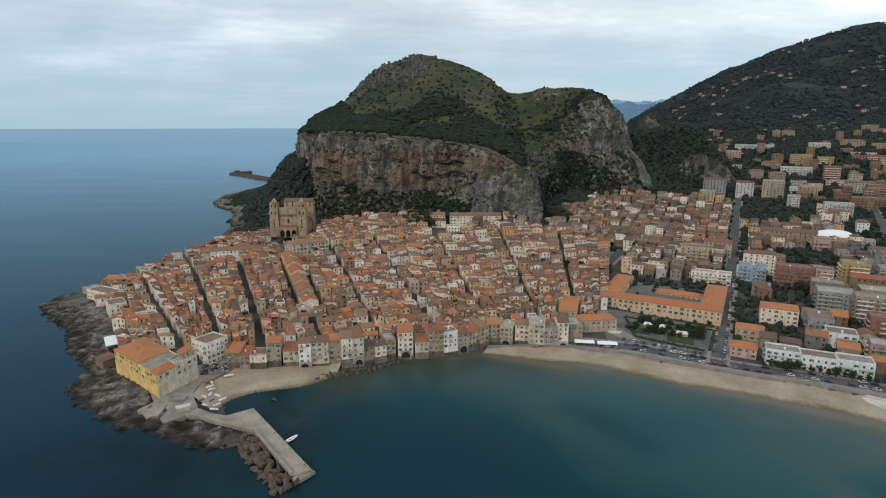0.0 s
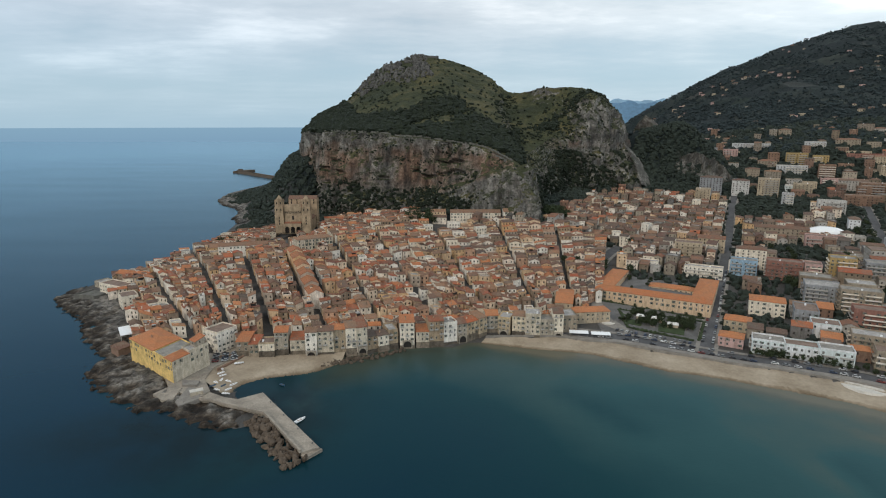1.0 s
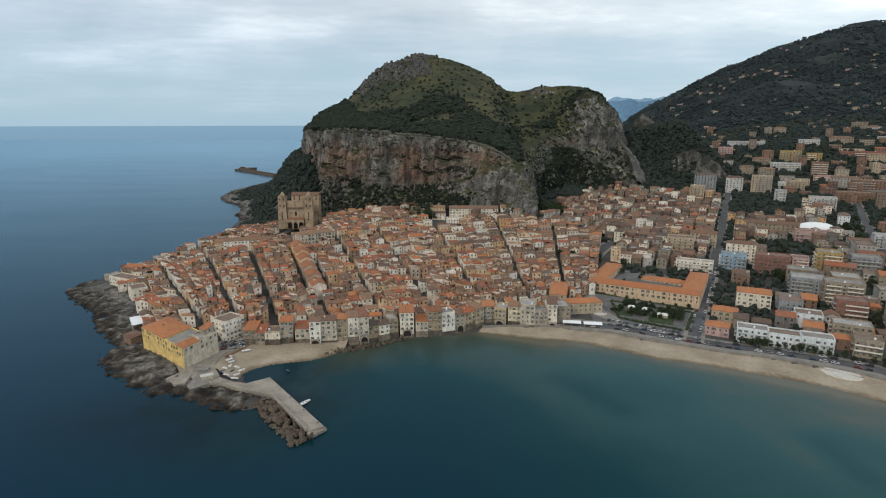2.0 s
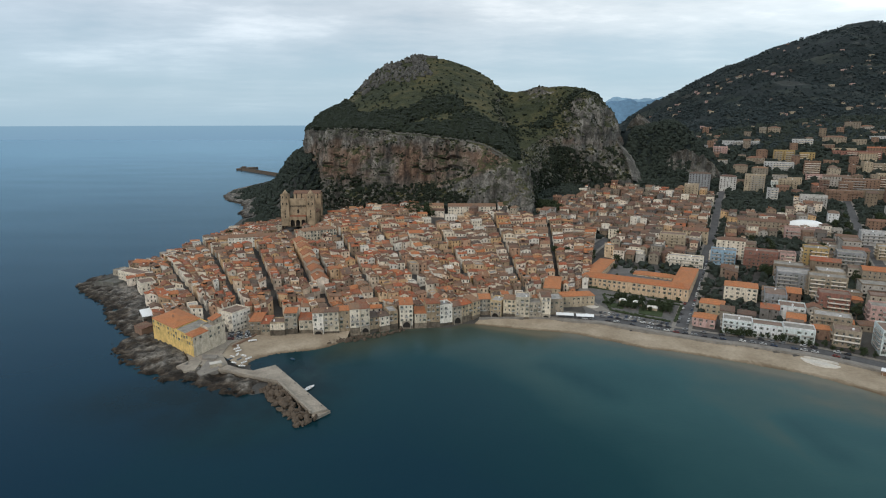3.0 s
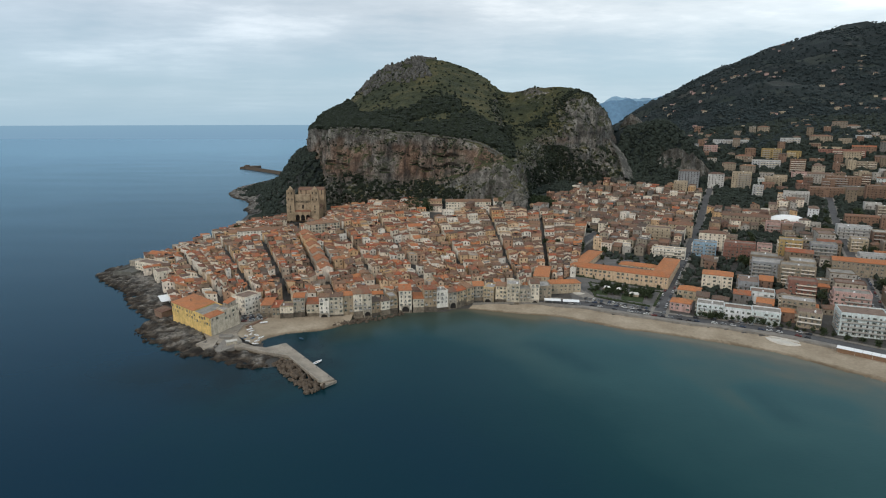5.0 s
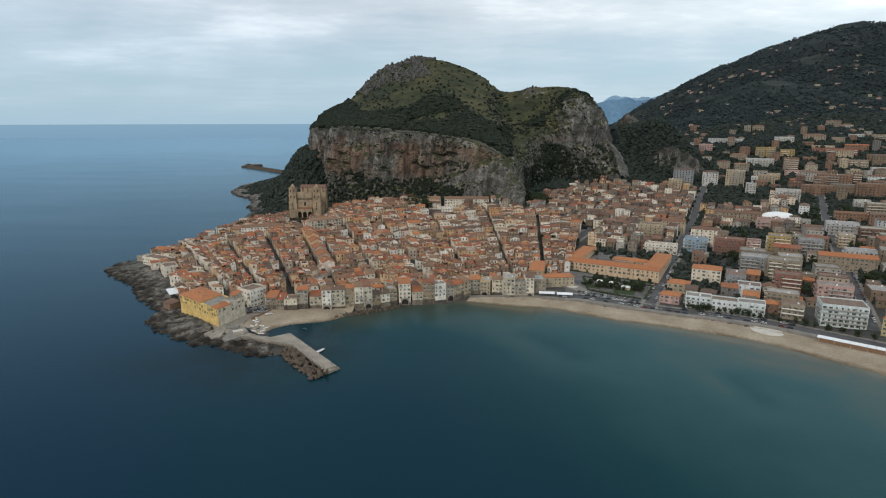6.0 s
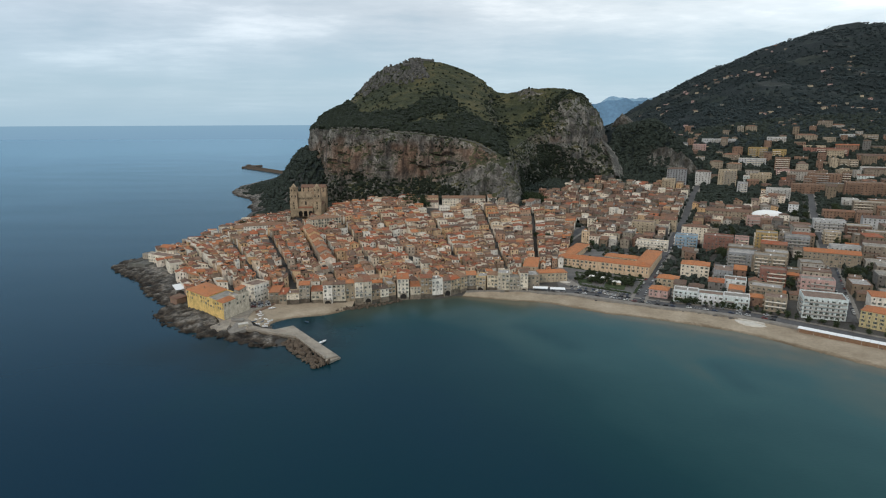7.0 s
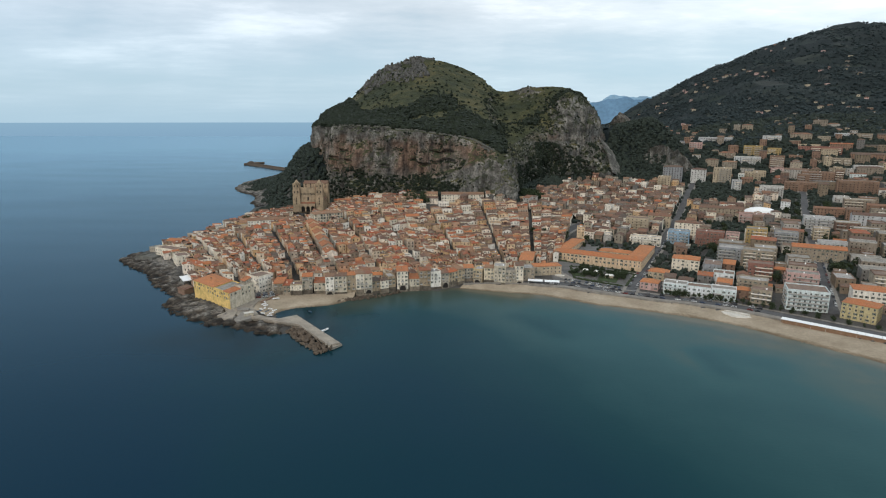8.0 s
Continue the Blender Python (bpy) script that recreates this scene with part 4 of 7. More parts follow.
def balcony_kit():
    """Slab with a thin parapet rail, one metre wide, sticking out 1.1 m towards -y, its floor at the origin."""
    sh = Shape()
    o = [(-0.5, 0), (-0.5, -1.1), (0.5, -1.1), (0.5, 0)]
    i = [(-0.47, 0), (-0.47, -1.04), (0.47, -1.04), (0.47, 0)]
    for k in range(3):
        a, b, c, d = o[k], o[k + 1], i[k], i[k + 1]
        sh.face([(*a, -0.16), (*b, -0.16), (*b, 0.0), (*a, 0.0)], 0)
        sh.face([(*a, 0.0), (*b, 0.0), (*b, 0.95), (*a, 0.95)], 1)
        sh.face([(*a, 0.95), (*b, 0.95), (*d, 0.95), (*c, 0.95)], 1)
        sh.face([(*d, 0.0), (*c, 0.0), (*c, 0.95), (*d, 0.95)], 1)
    sh.face([(*p, 0.0) for p in i], 0)
    sh.face([(*p, -0.16) for p in o], 0)
    return sh.done("balcony", [M_CONCRETE, M_BALUSTRADE])


def chimney_kit():
    sh = Shape()
    sh.box(-0.35, -0.3, -1.2, 0.35, 0.3, 0.9, 0)
    sh.box(-0.45, -0.4, 0.9, 0.45, 0.4, 1.02, 1)
    sh.box(-0.2, -0.15, 1.02, 0.2, 0.15, 1.3, 1)
    return sh.done("chimney", [M_OLD, M_TILE])


def tank_kit():
    sh = Shape()
    n = 10
    ring = [(0.6 * math.cos(k * math.tau / n), 0.6 * math.sin(k * math.tau / n)) for k in range(n)]
    sh.prism(ring, 0.15, 1.25, 0)
    sh.prism(ring, 1.25, 1.45, 0, top=[(0.5 * a, 0.5 * b) for a, b in ring])
    for a in (-0.4, 0.3):
        sh.box(a, -0.5, 0, a + 0.1, 0.5, 0.15, 0)
    return sh.done("water_tank", [M_WHITEPAINT])


WINDOW, WINDOW_SHUT, BALCONY, CHIMNEY, TANK = window_kit("plain"), window_kit("shutter"), balcony_kit(), chimney_kit(), tank_kit()


def facing(pos, nrm, sx=1.0, sz=1.0, sy=1.0):
    """A matrix that puts a unit's -y side along the normal."""
    turn = math.atan2(nrm[0], -nrm[1])
    return Matrix.Translation(pos) @ Matrix.Rotation(turn, 4, "Z") @ Matrix.Diagonal((sx, sy, sz, 1))


class Mass:
    """Many buildings too small to pick apart, joined into one mesh with a tint for each."""

    def __init__(self):
        self.v, self.f, self.m, self.t, self.mats = [], [], [], [], []

    def add(self, sh, mats, at, tint):
        n = len(self.v)
        slots = []
        for m in mats:
            if m not in self.mats:
                self.mats.append(m)
            slots.append(self.mats.index(m))
        self.v += [(x + at[0], y + at[1], z + at[2]) for x, y, z in sh.v]
        self.f += [tuple(i + n for i in f) for f in sh.f]
        self.m += [slots[k] for k in sh.m]
        self.t += [tint] * len(sh.f)

    def done(self, name, label, category):
        me = mesh_data(name, self.v, self.f, self.mats, self.m)
        me.attributes.new("tint", "FLOAT", "FACE").data.foreach_set("value", self.t)
        tagged(piece(name, me), label, category, kind="stuff")


ROOFS = []


def house(name, quad, z0, h, kind, rise, wall, roof, label, category, group="", win=(0.95, 1.5), cols=None, storeys=None,
          units=None, balconies=0.0, chimney=0.0, tanks=0.0, flat=None, seed=0, sides=(0, 1, 2, 3), roof_label="", unit_pitch=3.4, into=None, galleries=()):
    """A building on a plot: walls with openings, a roof, and, where asked, window units, balconies, chimneys."""
    rng = random.Random(seed)
    c = np.mean(np.array(quad), 0)
    q = [(p[0] - c[0], p[1] - c[1]) for p in quad]
    base = Shape()
    n_st = storeys or max(1, int((h - 1.0) / 3.2))
    holes = []
    zb = -3.0
    tops = {"gable": lambda k: h, "hip": lambda k: h - 0.15, "flat": lambda k: h, "shed": lambda k: h}[kind]
    for k in range(4):
        a, b = q[k], q[(k + 1) % 4]
        L = math.dist(a, b)
        nc = (cols[k] if cols else max(1, int(L / unit_pitch))) if k in sides else 0
        lo = 0.4 if nc else zb
        if into is not None and a[0] - b[0] > 0.5 * L:
            nc, lo = 0, zb
        if nc:
            base.face([(*a, zb), (*b, zb), (*b, lo), (*a, lo)], 0)
        found = wall_face(base, a, b, lo, tops(k), nc, n_st, win, rng=rng)
        holes += [(k, f) for f in found]
    if kind == "gable":
        for k in (1, 3):
            a, b = q[k], q[(k + 1) % 4]
            m = ((a[0] + b[0]) / 2, (a[1] + b[1]) / 2)
            base.face([(*a, h), (*b, h), (*m, h + rise - 0.1)], 0)
    elif kind == "shed":
        a, b, cc, d = q
        base.face([(*b, h), (*cc, h), (*cc, h + rise)], 0)
        base.face([(*d, h), (*a, h), (*d, h + rise)], 0)
        base.face([(*cc, h), (*d, h), (*d, h + rise), (*cc, h + rise)], 0)
    if wall is M_OLD:
        ROOFS.append((tuple(c), q, z0 + h, rise, kind))
    if into is not None:
        at = (c[0], c[1], z0)
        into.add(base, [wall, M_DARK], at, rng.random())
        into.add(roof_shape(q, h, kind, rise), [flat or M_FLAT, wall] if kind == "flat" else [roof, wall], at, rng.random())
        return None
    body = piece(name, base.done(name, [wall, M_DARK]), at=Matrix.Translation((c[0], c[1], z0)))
    tagged(body, label, category, group)
    rs = roof_shape(q, h, kind, rise)
    if kind == "flat":
        piece("roof_terrace", rs.done("roof_terrace", [flat or M_FLAT, wall]), body, label="flat roof behind a low parapet")
        if rng.random() < tanks:
            u, v = rng.uniform(0.2, 0.8), rng.uniform(0.2, 0.8)
            piece("water_tank", TANK, body, Matrix.Translation((*lerp2(q, u, v), h + 0.1)))
    else:
        piece("roof", rs.done("roof", [roof, wall]), body, label=roof_label)
        if rng.random() < chimney:
            u = rng.uniform(0.15, 0.85)
            piece("chimney", CHIMNEY, body, Matrix.Translation((*lerp2(q, u, 0.35), h + rise * 0.7 + 0.4)))
    for k in galleries:
        # long balconies, one to a storey, with solid or railed fronts
        a, b = Vector(q[k]), Vector(q[(k + 1) % 4])
        L = (b - a).length
        e = (b - a) / L
        out = Vector((e.y, -e.x))
        runs = rng.choice([[(0.03, 0.97)], [(0.05, 0.42), (0.58, 0.95)], [(0.3, 0.97)], [(0.03, 0.62)]])
        sh = Shape()
        for u0, u1 in runs:
            p, r_ = a + e * (L * u0), a + e * (L * u1)
            sh.prism([tuple(p + out * 1.35), tuple(r_ + out * 1.35), tuple(r_ + out * 0.01), tuple(p + out * 0.01)], 0, 0.18, 0)
            sh.prism([tuple(p + out * 1.35), tuple(r_ + out * 1.35), tuple(r_ + out * 1.24), tuple(p + out * 1.24)], 0.2, 1.1, 1)
            for c_, s_ in ((p, 0.1), (r_, -0.1)):
                sh.prism([tuple(w) for w in ((c_ + out * 1.23, c_ + e * s_ + out * 1.23, c_ + e * s_ + out * 0.01, c_ + out * 0.01) if s_ > 0 else (c_ + e * s_ + out * 1.23, c_ + out * 1.23, c_ + out * 0.01, c_ + e * s_ + out * 0.01))], 0.2, 1.1, 1)
        me = sh.done("balcony", [M_CONCRETE, rng.choice((wall, M_BALUSTRADE, M_WHITE))])
        for st in range(1, n_st):
            piece("balcony", me, body, Matrix.Translation((0, 0, 0.4 + (h - 0.4) * st / n_st + 0.1)))
    if units is not None:
        for k, (pos, nrm, hh) in holes:
            if k in units:
                piece("window", WINDOW_SHUT if rng.random() < 0.4 else WINDOW, body, facing(pos, nrm, win[0], hh))
                if balconies and rng.random() < balconies and pos.z > 4:
                    piece("balcony", BALCONY, body, facing(pos + nrm * 0.22 - Vector((0, 0, hh / 2 + 0.1)), nrm, win[0] + 1.4))
    return body

# ---------------------------------------------------------------- landmarks of the old town
def corner(base, u, v, du, dv):
    return (base[0] + du[0] * u + dv[0] * v, base[1] + du[1] * u + dv[1] * v)


def arcade(sh, w, h, n, pier, spring, z0, y, depth, mat):
    """A wall along x at y with n round-headed arches, depth thick towards +y."""
    pitch = w / n
    r = (pitch - pier) / 2
    for k in range(n):
        c = -w / 2 + (k + 0.5) * pitch
        arc = [(c + r * math.cos(a), z0 + spring + r * 1.15 * math.sin(a)) for a in np.linspace(math.pi, 0, 11)]
        left, right = c - pitch / 2, c + pitch / 2
        for yy, flip in ((y, False), (y + depth, True)):
            polys = [[(left, z0), (c - r, z0), (c - r, z0 + spring), (left, z0 + spring)],
                     [(c + r, z0), (right, z0), (right, z0 + spring), (c + r, z0 + spring)]]
            for i in range(10):
                a, b = arc[i], arc[i + 1]
                ta, tb = left + (right - left) * i / 10, left + (right - left) * (i + 1) / 10
                polys.append([a, b, (tb, z0 + h), (ta, z0 + h)])
            polys.append([(left, z0 + spring), arc[0], (left, z0 + h)])
            polys.append([arc[-1], (right, z0 + spring), (right, z0 + h)])
            for p in polys:
                pts = [(a, yy, b) for a, b in p]
                sh.face(pts[::-1] if flip else pts, mat)
        inner = [(c - r, z0)] + arc + [(c + r, z0)]
        for a, b in zip(inner, inner[1:]):
            sh.face([(a[0], y, a[1]), (a[0], y + depth, a[1]), (b[0], y + depth, b[1]), (b[0], y, b[1])], mat)
    sh.face([(-w / 2, y, z0 + h), (w / 2, y, z0 + h), (w / 2, y + depth, z0 + h), (-w / 2, y + depth, z0 + h)], mat)


def cathedral():
    """Twin-towered facade with a three-arched porch, nave and tall transept behind."""
    turn = 2
    at = pose(-168, 636, 25, 0, 0, turn) @ Matrix.Scale(1.04, 4)
    root = new("cathedral")
    root.matrix_world = at
    tagged(root, "tan stone cathedral with two square towers and arched porch", "cathedral")
    t = Shape()
    hw = 4.7
    levels = ((0, 19.5, hw), (19.9, 28, hw - 0.25), (28.4, 35.5, hw - 0.5))
    for z0, z1, r in levels:
        corners = [(-r, -r), (r, -r), (r, r), (-r, r)]
        for k in range(4):
            wall_face(t, corners[k], corners[(k + 1) % 4], z0, z1, 1 if z0 < 19 else 2, 1 if z0 > 19 else 3, (1.3, 2.4), sill=0.4, recess=0.5, rng=random.Random(3))
        t.box(-r - 0.35, -r - 0.35, z1, r + 0.35, r + 0.35, z1 + 0.4)
    r = 4.3
    for a in range(-3, 5, 2):
        for b in (-r, r - 0.6):
            t.box(a - 0.6, b, 35.9, a + 0.6, b + 0.6, 37.0)
            t.box(b, a - 0.6, 35.9, b + 0.6, a + 0.6, 37.0)
    tower = t.done("tower", [M_STONE, M_DARK])
    sp = Shape()
    sp.prism([(-2.6, -2.6), (2.6, -2.6), (2.6, 2.6), (-2.6, 2.6)], 35.9, 37.8)
    sp.prism([(-2.6, -2.6), (2.6, -2.6), (2.6, 2.6), (-2.6, 2.6)], 37.8, 41.6, top=[(-0.1, -0.1), (0.1, -0.1), (0.1, 0.1), (-0.1, 0.1)])
    spire = sp.done("spire", [M_STONE])
    for x in (-14.6, 14.6):
        tw = piece("tower", tower, root, Matrix.Translation((x, 5.4, 0)))
        piece("spire", spire, tw)
    f = Shape()
    f.prism([(-9.3, 3.2), (9.3, 3.2), (9.3, 5.2), (-9.3, 5.2)], 0, 31.0)
    f.box(-9.3, 2.9, 20.5, 9.3, 3.2, 21.0)
    f.box(-9.3, 2.9, 31.0, 9.3, 5.4, 31.5)
    for k in range(9):
        c = -8 + 2 * k
        f.box(c - 0.2, 2.95, 21.0, c + 0.2, 3.2, 24.5)
        f.box(c - 0.75, 3.15, 21.6, c + 0.75, 3.19, 24.0, 1)
    f.box(-1.1, 3.1, 14.5, 1.1, 3.19, 19.0, 1)
    piece("facade_wall", f.done("facade_wall", [M_STONE, M_DARK]), root)
    a = Shape()
    arcade(a, 18.6, 11.0, 3, 1.5, 5.0, 0, -1.2, 0.8, 0)
    a.face([(-9.3, -1.5, 11), (9.3, -1.5, 11), (9.3, 3.2, 12.6), (-9.3, 3.2, 12.6)], 2)
    # back of the porch, coloured near-black for the shade behind the arches
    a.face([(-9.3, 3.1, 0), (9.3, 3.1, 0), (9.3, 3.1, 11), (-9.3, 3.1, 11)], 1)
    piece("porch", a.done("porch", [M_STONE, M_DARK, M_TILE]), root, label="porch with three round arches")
    n = Shape()
    quad = [(-9, 10.8), (9, 10.8), (9, 57.9), (-9, 57.9)]
    for k in range(4):
        wall_face(n, quad[k], quad[(k + 1) % 4], -3, 22, 7 if k % 2 else 2, 1, (1.2, 3.0), rng=random.Random(2))
    for s in (-1, 1):
        xa, xb = sorted((s * 9, s * 15))
        n.box(xa, 10.8, -3, xb, 57, 11)
    piece("nave", n.done("nave", [M_STONE, M_DARK]), root)
    q2 = [(9, 10.8), (9, 57.5), (-9, 57.5), (-9, 10.8)]
    piece("nave_roof", roof_shape(q2, 22, "gable", 3.6).done("nave_roof", [M_TILE]), root, label="clay tiled gable roof")
    for s in (-1, 1):
        q3 = [(s * 15.3, 57), (s * 15.3, 10.8), (s * 9, 10.8), (s * 9, 57)] if s < 0 else [(15.3, 10.8), (15.3, 57), (9, 57), (9, 10.8)]
        piece("aisle_roof", roof_shape(q3, 11.2, "shed", 2.2).done("aisle_roof", [M_TILE]), root)
    tr = Shape()
    quad = [(-16.5, 58), (16.5, 58), (16.5, 72), (-16.5, 72)]
    for k in range(4):
        wall_face(tr, quad[k], quad[(k + 1) % 4], -3, 31, 5 if k % 2 == 0 else 2, 2, (1.2, 3.0), rng=random.Random(5))
    piece("transept", tr.done("transept", [M_STONE, M_DARK]), root)
    piece("transept_roof", roof_shape(quad, 31, "gable", 3.2).done("transept_roof", [M_TILE_DULL]), root)
    claim([corner((-169, 640), u, v, (0.9994, 0.035), (-0.035, 0.9994)) for u, v in ((-23, -42), (23, -42), (23, 82), (-23, 82))])


cathedral()


def yellow_hall():
    """Long yellow quayside building with a stone end, hipped tile roofs and a terrace."""
    p0, p1 = Vector((-150, 290)), Vector((-193, 326))
    along = (p1 - p0).normalized()
    across = Vector((0.37, 0.93))
    across.normalize()
    z = 4.5

    def q(a0, a1, d0, d1):
        # counter-clockwise: the long seaward side runs from the far end to the near corner
        return [tuple(p0 + along * a + across * d) for a, d in ((a1, d0), (a0, d0), (a0, d1), (a1, d1))]

    def wing(plot, h, kind, rise, wall, sides, units, cols, label, rl=""):
        return house("quay_building", plot, z, h, kind, rise, wall, M_TILE_NEW, label, "building", "yellow quayside building", (1.1, 1.9), cols, 2,
                     units, 0, 0.3, 0, sides=sides, seed=7, roof_label=rl)
    plots = [q(24, 56, 0, 22), q(9.5, 24, 0, 22), q(0, 9.5, 0, 13), q(0, 9.5, 13, 28)]
    wing(plots[0], 12.4, "hip", 3.0, M_YELLOW, (0, 3), (0, 3), (9, 5, 6, 5), "yellow plastered quay building with bright tiled hip roof")
    wing(plots[1], 11.4, "flat", 0.9, M_YELLOW, (0,), (0,), (4, 0, 0, 0), "yellow quay building with a flat terrace")
    corner = wing(plots[2], 12.2, "hip", 2.2, M_YELLOW, (0, 1), (0, 1), (3, 3, 0, 0), "yellow and stone corner building with tiled hip roof")
    # its end wall is bare pale stucco
    end = Vector((plots[2][2][1] - plots[2][1][1], plots[2][1][0] - plots[2][2][0], 0)).normalized()
    corner.data.materials.append(M_CREAMSTONE)
    for f in corner.data.polygons:
        if f.material_index == 0 and f.normal.dot(end) > 0.9:
            f.material_index = len(corner.data.materials) - 1
    wing(plots[3], 12.8, "flat", 1.0, M_CREAMSTONE, (1, 2), (1, 2), (0, 4, 3, 0), "grey stone quay house with flat roof terrace")
    t = q(2, 8.5, 19, 27)
    house("roof_pavilion", t, z + 12.9, 3.6, "shed", 1.2, M_GREYSTONE, M_TILE_NEW, "small tiled pavilion on a stone house roof", "roof room", seed=3, cols=(1, 1, 1, 1), storeys=1)
    for p in plots:
        claim(p, 1.0)
    # low sheds on the rocks beside it
    s = Shape()
    s.box(-6, -4, -2, 6, 4, 3.4)
    s.face([(-6.4, -4.4, 3.4), (6.4, -4.4, 3.4), (6.4, 4.4, 4.6), (-6.4, 4.4, 4.6)], 1)
    s.face([(6.4, -4.4, 3.4), (6.4, 4.4, 4.6), (6.4, 4.4, 3.3)], 1)
    tagged(piece("shed", s.done("shed", [M_BRICK, M_TILE]), at=pose(-206, 338, 3.2, 0, 0, -40)), "low brick-coloured shed on the shore rocks", "shed")


yellow_hall()


def canopy():
    """White sheet roof on posts above the rocks."""
    root = new("canopy")
    root.matrix_world = pose(-216, 366, 4.0, 0, 0, -57)
    tagged(root, "white sheet canopy on thin posts above the rocks", "canopy")
    sh = Shape()
    for k in range(6):
        u = -10 + k * 20 / 6
        sh.prism([(u, -5.5), (u + 20 / 6, -5.5), (u + 20 / 6, 5.5), (u, 5.5)], 3.3, [3.5, 3.55, 3.95, 3.9])
    piece("sheet", sh.done("sheet", [M_WHITEPAINT]), root)
    p = Shape()
    p.box(-0.1, -0.1, -3, 0.1, 0.1, 3.3)
    post = p.done("post", [M_FRAME])
    for x in (-9.5, -3, 3, 9.5):
        for y in (-5, 5):
            piece("post", post, root, Matrix.Translation((x, y, 0)))


canopy()


def block(cx, cy, w, d, turn, h, kind, rise, wall, roof, label, category="building", group="", **kw):
    quad = rect(cx, cy, w, d, turn)
    claim(quad, 1.0)
    zs = [ground_z(*p) for p in quad]
    kw.setdefault("seed", int(cx * 7 + cy))
    return house(kw.pop("name", "building"), quad, min(zs) if kw.pop("low", True) else max(zs), h, kind, rise, wall, roof, label, category, group, **kw)


# long tiled hall up the hill, in steps, and the palace at its head
for k in range(6):
    p, q = Vector((-92, 402)), Vector((-135, 506))
    m = p.lerp(q, (k + 0.5) / 6)
    block(m.x, m.y, (q - p).length / 6, 11, math.degrees(math.atan2(104, -43)) - 180, 12.5, "gable", 2.6, M_OLD, M_HALLTILE, "length of a long hall with an orange tiled roof", "hall", "stepped tiled hall", cols=(3, 0, 3, 2 if k == 0 else 0), storeys=2, name="tiled_hall")
block(-121, 527, 34, 15, 30, 16, "hip", 2.2, M_CREAMSTONE, M_TILE, "cream palace with tall windows and tiled roof", "palace", units=(0, 1), win=(1.2, 2.4), storeys=3, name="palace")
claim(rect(-196, 550, 54, 12, 16), 1.0)
block(-200, 562, 48, 12, 16, 15.5, "gable", 2.4, M_WHITE, M_TILE, "long white building below the cathedral", "building", win=(1.0, 1.6), units=(0,), storeys=2)
block(-222, 600, 52, 13, 16, 11, "gable", 2.6, M_OLD, M_TILE, "long tiled wing beside the cathedral", "building", storeys=2)
block(-205, 582, 40, 12, 16, 12.5, "gable", 2.6, M_GOLD, M_TILE, "long ochre building with tiled roof beside the cathedral", "building", storeys=2)
block(40, 632, 56, 14, 0, 11.5, "gable", 2.6, M_WHITE, M_TILE, "long white convent below the crag", "convent", win=(1.1, 1.9), units=(0,), storeys=3, name="convent")
block(-2, 641, 17, 13, 4, 9.5, "gable", 2.2, M_OLD, M_TILE, "weathered house with tiled roof beside the convent", "house", storeys=3, name="house")
block(0, 625, 15, 12, -3, 8.0, "gable", 2.0, M_OLD, M_TILE, "low weathered house with tiled roof beside the convent", "house", storeys=2, name="house")
block(79, 628, 16, 18, 0, 13.5, "gable", 3.0, M_WHITE, M_TILE, "white church front below the crag", "church", cols=(3, 4, 3, 4), win=(1.2, 2.4), units=(0,), name="church")
block(-278, 466, 30, 13, -28, 8.5, "flat", 0.9, M_WHITE, M_TILE, "low pale bastion house on the headland", "house", units=(0,), storeys=2, name="house")
block(-300, 490, 22, 12, -30, 5.0, "flat", 0.9, M_GREYSTONE, M_TILE, "low stone platform house at the point", "house", storeys=1, name="house")
block(-277, 496, 34, 12, -16, 10.5, "gable", 2.0, M_OLD, M_TILE_NEW, "long house with orange roof near the point", "house", storeys=3, name="house")
block(-251, 433, 17, 12, -52, 10.0, "flat", 0.8, M_WHITE, M_TILE, "white and pale blue house above the rocks", "house", units=(0, 3), storeys=3, name="house")
block(-143, 344, 14, 16, -31, 15.5, "flat", 1.0, M_WHITE, M_TILE, "tall whitish house with rows of windows on the quay", "house", units=(0, 1), storeys=4, balconies=0.3, unit_pitch=3.0, name="house")
block(-22, 532, 15, 12, 12, 12.5, "gable", 2.0, M_WHITE, M_TILE_NEW, "white house with a bright tiled roof", "house", units=(0, 1), name="house")
block(98, 415, 13, 38, -14, 11, "gable", 2.6, M_CREAM, M_TILE_NEW, "church hall with a steep bright tiled roof", "church", cols=(2, 5, 2, 5), storeys=2, name="church")
block(112, 392, 26, 13, 6, 9, "hip", 1.8, M_CREAM, M_TILE_NEW, "cream seafront house with curved bright tiled roof", "house", units=(0, 1), storeys=2, name="house")
block(92, 379, 11, 16, 4, 12, "flat", 0.9, M_BEIGE, M_TILE, "beige seafront house with terrace", "house", units=(0, 1), storeys=3, name="house")

# ---------------------------------------------------------------- the row of houses on the water
FRONT = [(-128, 329.5), (-108, 330.5), (-88, 332.5), (-66, 335), (-47, 340), (-27, 350), (0, 353), (20, 361), (36, 373), (52, 369), (66, 366), (87, 365)]


